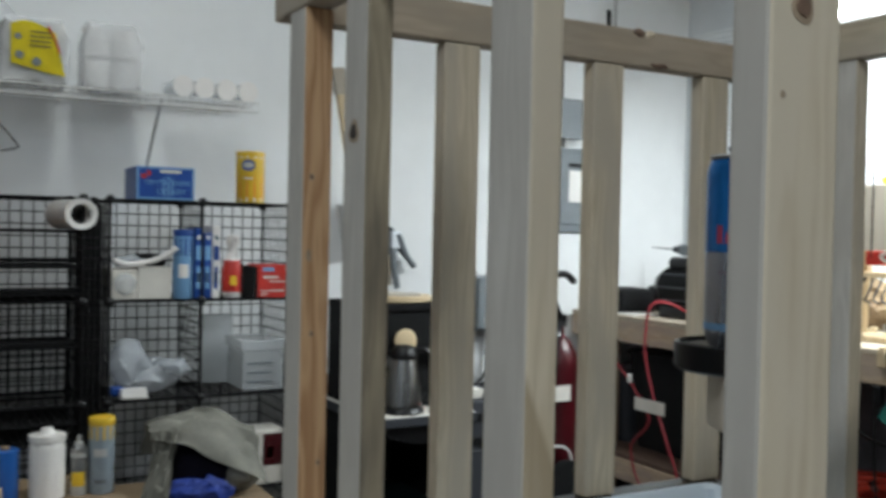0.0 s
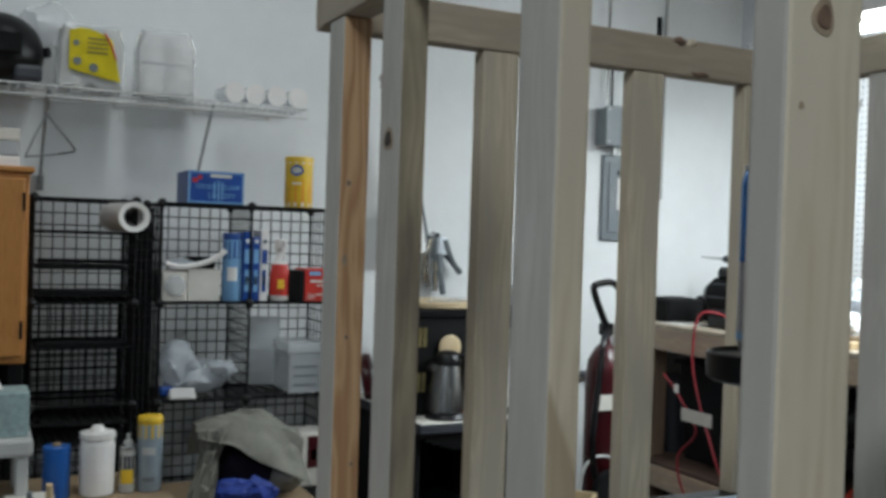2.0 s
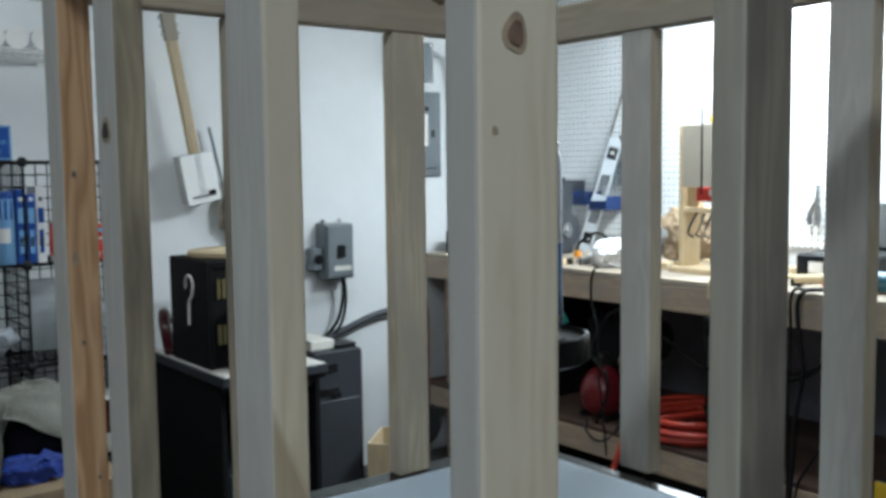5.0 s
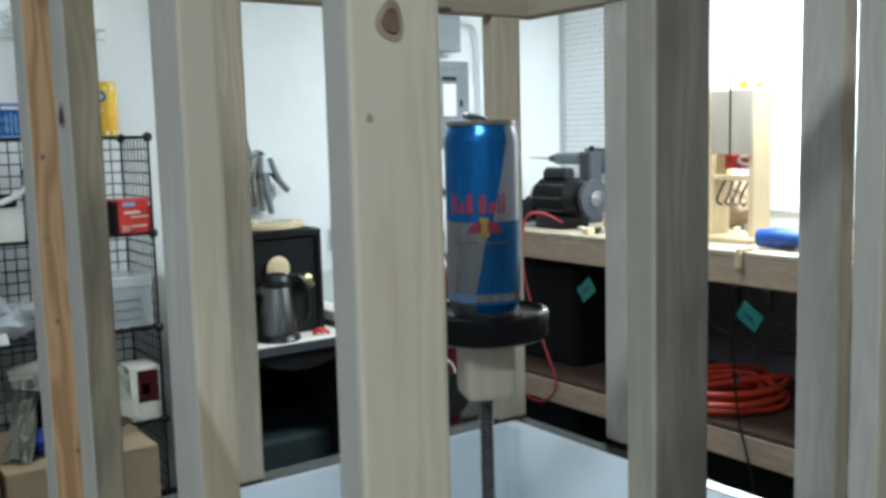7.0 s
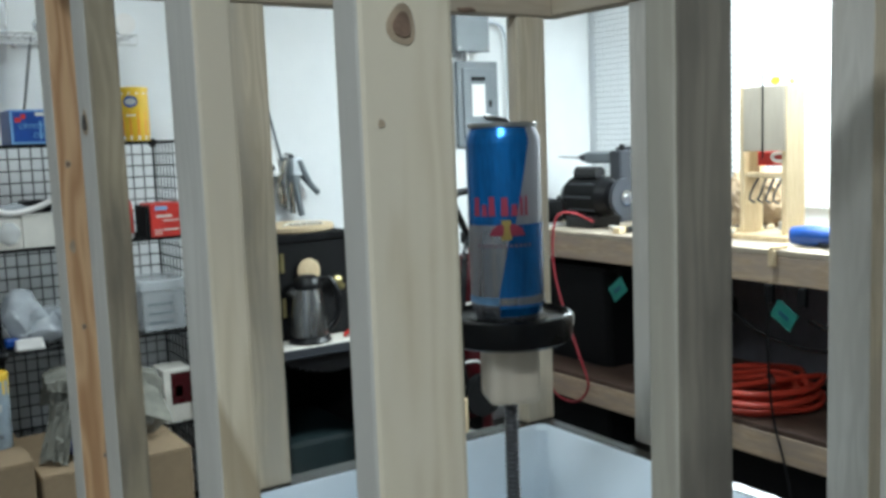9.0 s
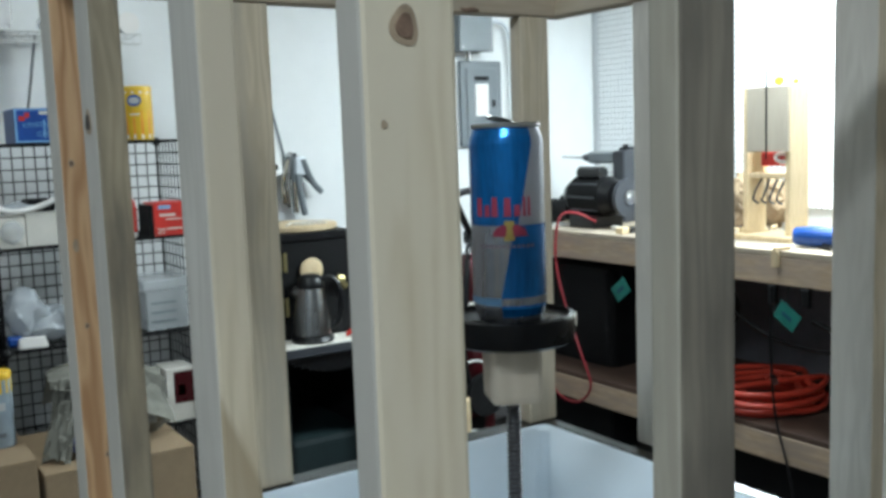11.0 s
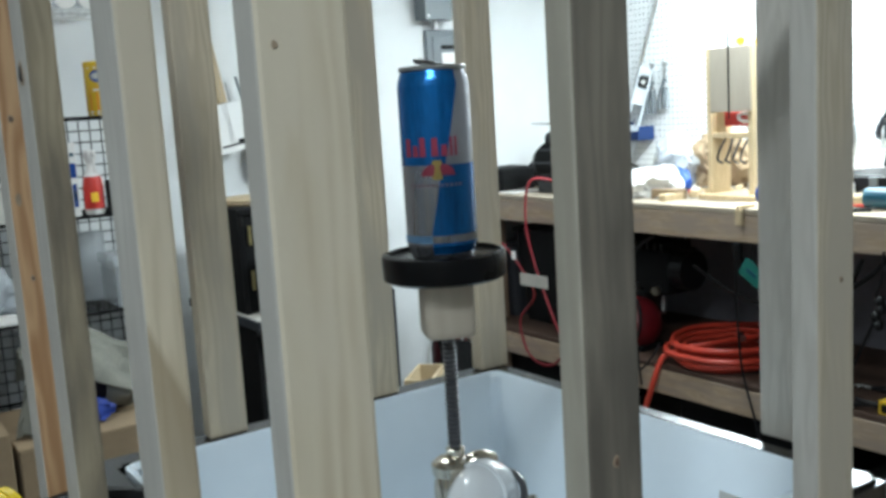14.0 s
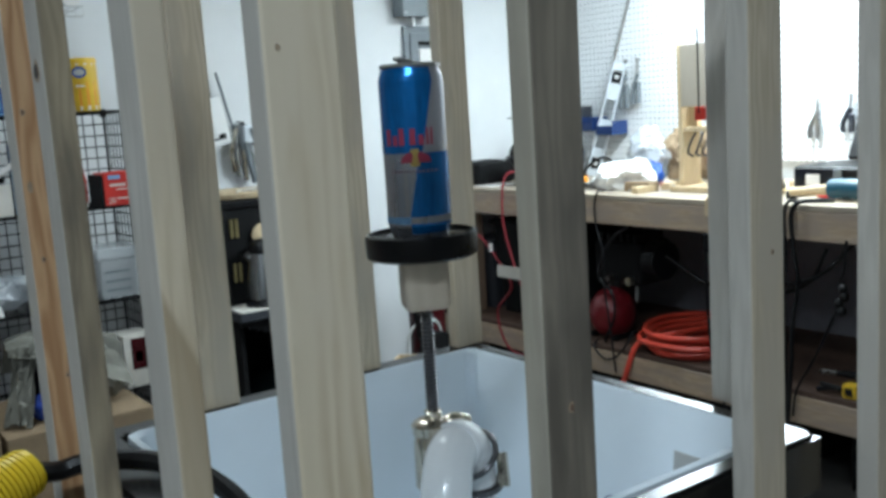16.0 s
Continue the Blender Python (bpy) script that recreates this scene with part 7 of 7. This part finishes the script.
for pts, r, m, lb in (
        ([(FX - 0.012, 1.12, 0.8), (FX - 0.012, 1.118, 0.6), (FX - 0.012, 1.1, 0.4), (FX - 0.02, 1.05, 0.25), (FX - 0.02, 1.0, 0.08), (FX - 0.05, 0.9, 0.012)], 0.004, BLACK_PLASTIC, "thin black cord hanging over the bench front"),
        ([(FX + 0.06, 1.35, 0.7), (FX + 0.08, 1.2, 0.62), (FX + 0.07, 1.0, 0.6), (FX + 0.06, 0.8, 0.66), (FX + 0.045, 0.72, 0.78)], 0.006, BLACK_PLASTIC, "black cord slung under the bench top"),
        ([(FX + 0.03, 1.62, 0.923), (FX - 0.012, 1.6, 0.925), (FX - 0.016, 1.615, 0.884), (FX - 0.016, 1.611, 0.8), (FX - 0.016, 1.579, 0.698), (FX - 0.016, 1.58, 0.57), (FX - 0.016, 1.559, 0.424), (FX - 0.016, 1.549, 0.34), (FX - 0.016, 1.539, 0.255)], 0.004, BLACK_PLASTIC, "thin black cord hanging over the bench front"),
        ([(FX + 0.03, 1.494, 0.799), (FX + 0.024, 1.566, 0.756), (FX + 0.024, 1.619, 0.688), (FX + 0.024, 1.647, 0.599), (FX + 0.02, 1.577, 0.543), (FX + 0.016, 1.567, 0.458), (FX + 0.02, 1.614, 0.375), (FX + 0.03, 1.63, 0.349)], 0.006, BLACK_PLASTIC, "black cord looped down below the bench top"),
        ([(FX + 0.012, 1.655, 0.36), (FX - 0.016, 1.645, 0.334), (FX - 0.016, 1.594, 0.299), (FX - 0.016, 1.536, 0.316), (FX - 0.014, 1.482, 0.372), (FX + 0.01, 1.469, 0.417)], 0.004, BLACK_PLASTIC, "thin black cord drooping over the lower shelf edge"),
        ([(FX + 0.03, 0.8, 0.921), (FX - 0.012, 0.811, 0.923), (FX - 0.016, 0.821, 0.877), (FX - 0.016, 0.818, 0.783), (FX - 0.016, 0.824, 0.573), (FX - 0.016, 0.819, 0.342), (FX - 0.03, 0.83, 0.1)], 0.005, BLACK_PLASTIC, "black cord hanging down the bench front"),
        ([(FX + 0.06, 0.705, 0.925), (FX + 0.0, 0.765, 0.926), (FX - 0.014, 0.785, 0.915), (FX - 0.016, 0.798, 0.878), (FX - 0.016, 0.791, 0.785), (FX - 0.016, 0.777, 0.683), (FX - 0.016, 0.797, 0.542), (FX - 0.016, 0.802, 0.417), (FX - 0.03, 0.81, 0.2)], 0.007, BLACK_PLASTIC, "thick black cord hanging down the bench front"),
        ([(FX + 0.034, 1.0, 0.7), (FX + 0.034, 0.863, 0.662), (FX + 0.034, 0.814, 0.668), (FX + 0.034, 0.757, 0.69), (FX + 0.034, 0.683, 0.745), (FX + 0.034, 0.625, 0.812)], 0.008, BLACK_PLASTIC, "thick black cord slung under the bench"),
        ([(FX - 0.004, 0.628, 0.82), (FX - 0.006, 0.634, 0.731), (FX - 0.006, 0.65, 0.69), (FX - 0.006, 0.625, 0.66), (FX - 0.008, 0.641, 0.639), (FX - 0.012, 0.659, 0.603), (FX - 0.012, 0.704, 0.502), (FX - 0.014, 0.742, 0.426), (FX - 0.014, 0.786, 0.346), (FX - 0.014, 0.799, 0.262)], 0.004, BLACK_PLASTIC, "thin black cord with a plug below the bench")):
    cable("hanging_cable", pts, r, m, lb)
pl = thing("knotted_plug", (FX, 0.64, 0.64), "knotted black plug on a hanging cord", "plug")
bm = bmesh.new()
for k in range(4):
    ball(bm, (FX - 0.006, 0.641 + 0.01 * math.sin(k * 2), 0.612 + k * 0.022), 0.014, (1, 1, 1.2), 8)
part("plug_body", bm, BLACK_PLASTIC, pl, smooth=True)
for y in (1.12, 1.0):
    t = thing("plug_adapter", (FX + 0.01, y, 0.78), "black plug hanging below the bench top", "plug")
    part("plug_body", one(box, FX - 0.012, FX + 0.012, y - 0.014, y + 0.014, 0.745, 0.806, 0.004), BLACK_PLASTIC, t)

rh = thing("red_air_hose", (FX, 2.1, 0.95), "thin red hose hanging in loops at the bench end", "hose")
part("hose", one(tube, [(1.98, 2.05, BT + 0.03), (1.9, 2.08, BT + 0.07), (FX - 0.02, 2.12, BT + 0.05), (FX - 0.025, 2.14, 0.8), (FX - 0.03, 2.08, 0.62), (FX - 0.035, 1.99, 0.45), (FX - 0.03, 1.94, 0.32), (FX - 0.03, 2.02, 0.24), (FX - 0.03, 2.15, 0.26), (FX - 0.03, 2.2, 0.4), (FX - 0.03, 2.1, 0.52), (FX - 0.03, 2.2, 0.64), (FX - 0.03, 2.3, 0.72)], 0.005), RED_HOSE, rh, smooth=True)
bm = one(box, FX - 0.045, FX - 0.043, 2.0, 2.17, 0.555, 0.605, 0)
part("paper_tag", bm, OFFWHITE, rh, "white paper tag")
part("tag_clip", one(box, FX - 0.045, FX - 0.036, 2.2, 2.22, 0.655, 0.69, 0.002), WHITE, rh)
ym = thing("yellow_meter", (1.9, 0.55, LS), "small yellow tape measure on the lower shelf", "tape measure")
part("case", one(box, 1.9, 1.94, 0.52, 0.58, LS + 0.0005, LS + 0.06, 0.006), BLACK_PLASTIC, ym)
part("face", one(box, 1.896, 1.8995, 0.522, 0.578, LS + 0.005, LS + 0.056, 0.001), YELLOW, ym)
sp = thing("spring_clamp", (1.9, 0.7, LS), "small black spring clamp on the lower shelf", "clamp")
part("jaw", one(tube, [(1.89, 0.62, LS + 0.01), (1.9, 0.68, LS + 0.022), (1.89, 0.74, LS + 0.01)], 0.008, n=3), BLACK_PLASTIC, sp)
part("jaw", one(tube, [(1.89, 0.63, LS + 0.03), (1.9, 0.68, LS + 0.022), (1.89, 0.73, LS + 0.03)], 0.007, n=3), BLACK_PLASTIC, sp)

cable("wall_cable", [(0.86, WA - 0.006, 2.158), (1.07, WA - 0.006, 2.171), (1.33, WA - 0.006, 2.177), (1.56, WA - 0.006, 2.175), (1.68, WA - 0.006, 2.17), (1.77, WA - 0.006, 2.15), (1.8, WA - 0.006, 2.05), (1.805, WA - 0.006, 1.85)], 0.004, BLACK_PLASTIC, "thin black cable clipped along the white wall")

# things in the tub and at the shelf edge
wb = thing("waste_bag", (-0.025, -0.28, 0.709), "crumpled white plastic bag with a blue cap in the tub", "plastic bag")
bm = bmesh.new()
bmesh.ops.create_icosphere(bm, subdivisions=4, radius=1.0, matrix=Matrix.Translation((-0.025, -0.28, 0.8)) @ Matrix.Diagonal((0.042, 0.05, 0.1, 1)))
crumple(bm, 0.012, 26, 4)
for v in bm.verts:
    v.co.z = max(v.co.z, 0.7095)
part("bag", bm, BAG, wb, smooth=True)
bm = bmesh.new()
ball(bm, (-0.03, -0.285, 0.903), 0.01, (1, 1, 0.9), 14)
part("cap", bm, BLUE, wb, "dark blue plastic cap", smooth=True)
tm = thing("stud_finder", (1.9, 0.635, 0.3435), "small black and yellow measuring tool at the shelf edge", "measuring tool")
part("case", one(box, 1.885, 1.925, 0.635 - 0.022, 0.635 + 0.022, 0.3436, 0.385, 0.005, 2), YELLOW, tm, "worn yellow case")
part("window", one(box, 1.8825, 1.8848, 0.635 - 0.012, 0.635 + 0.012, 0.352, 0.376, 0.002), BLACK_PLASTIC, tm, "black face")
wr = thing("black_pliers", (2.07, 0.8, LS), "black pliers lying on the lower shelf", "pliers")
part("jaw", one(tube, [(2.06, 0.84, LS + 0.008), (2.07, 0.81, LS + 0.009), (2.075, 0.79, LS + 0.008)], 0.007, n=3), STEEL, wr, smooth=True)
for s_ in (-1, 1):
    part("handle", one(tube, [(2.075, 0.79, LS + 0.008), (2.08 + s_ * 0.012, 0.765, LS + 0.01), (2.085 + s_ * 0.014, 0.725, LS + 0.008)], 0.0065, n=4), BLACK_PLASTIC, wr, smooth=True)
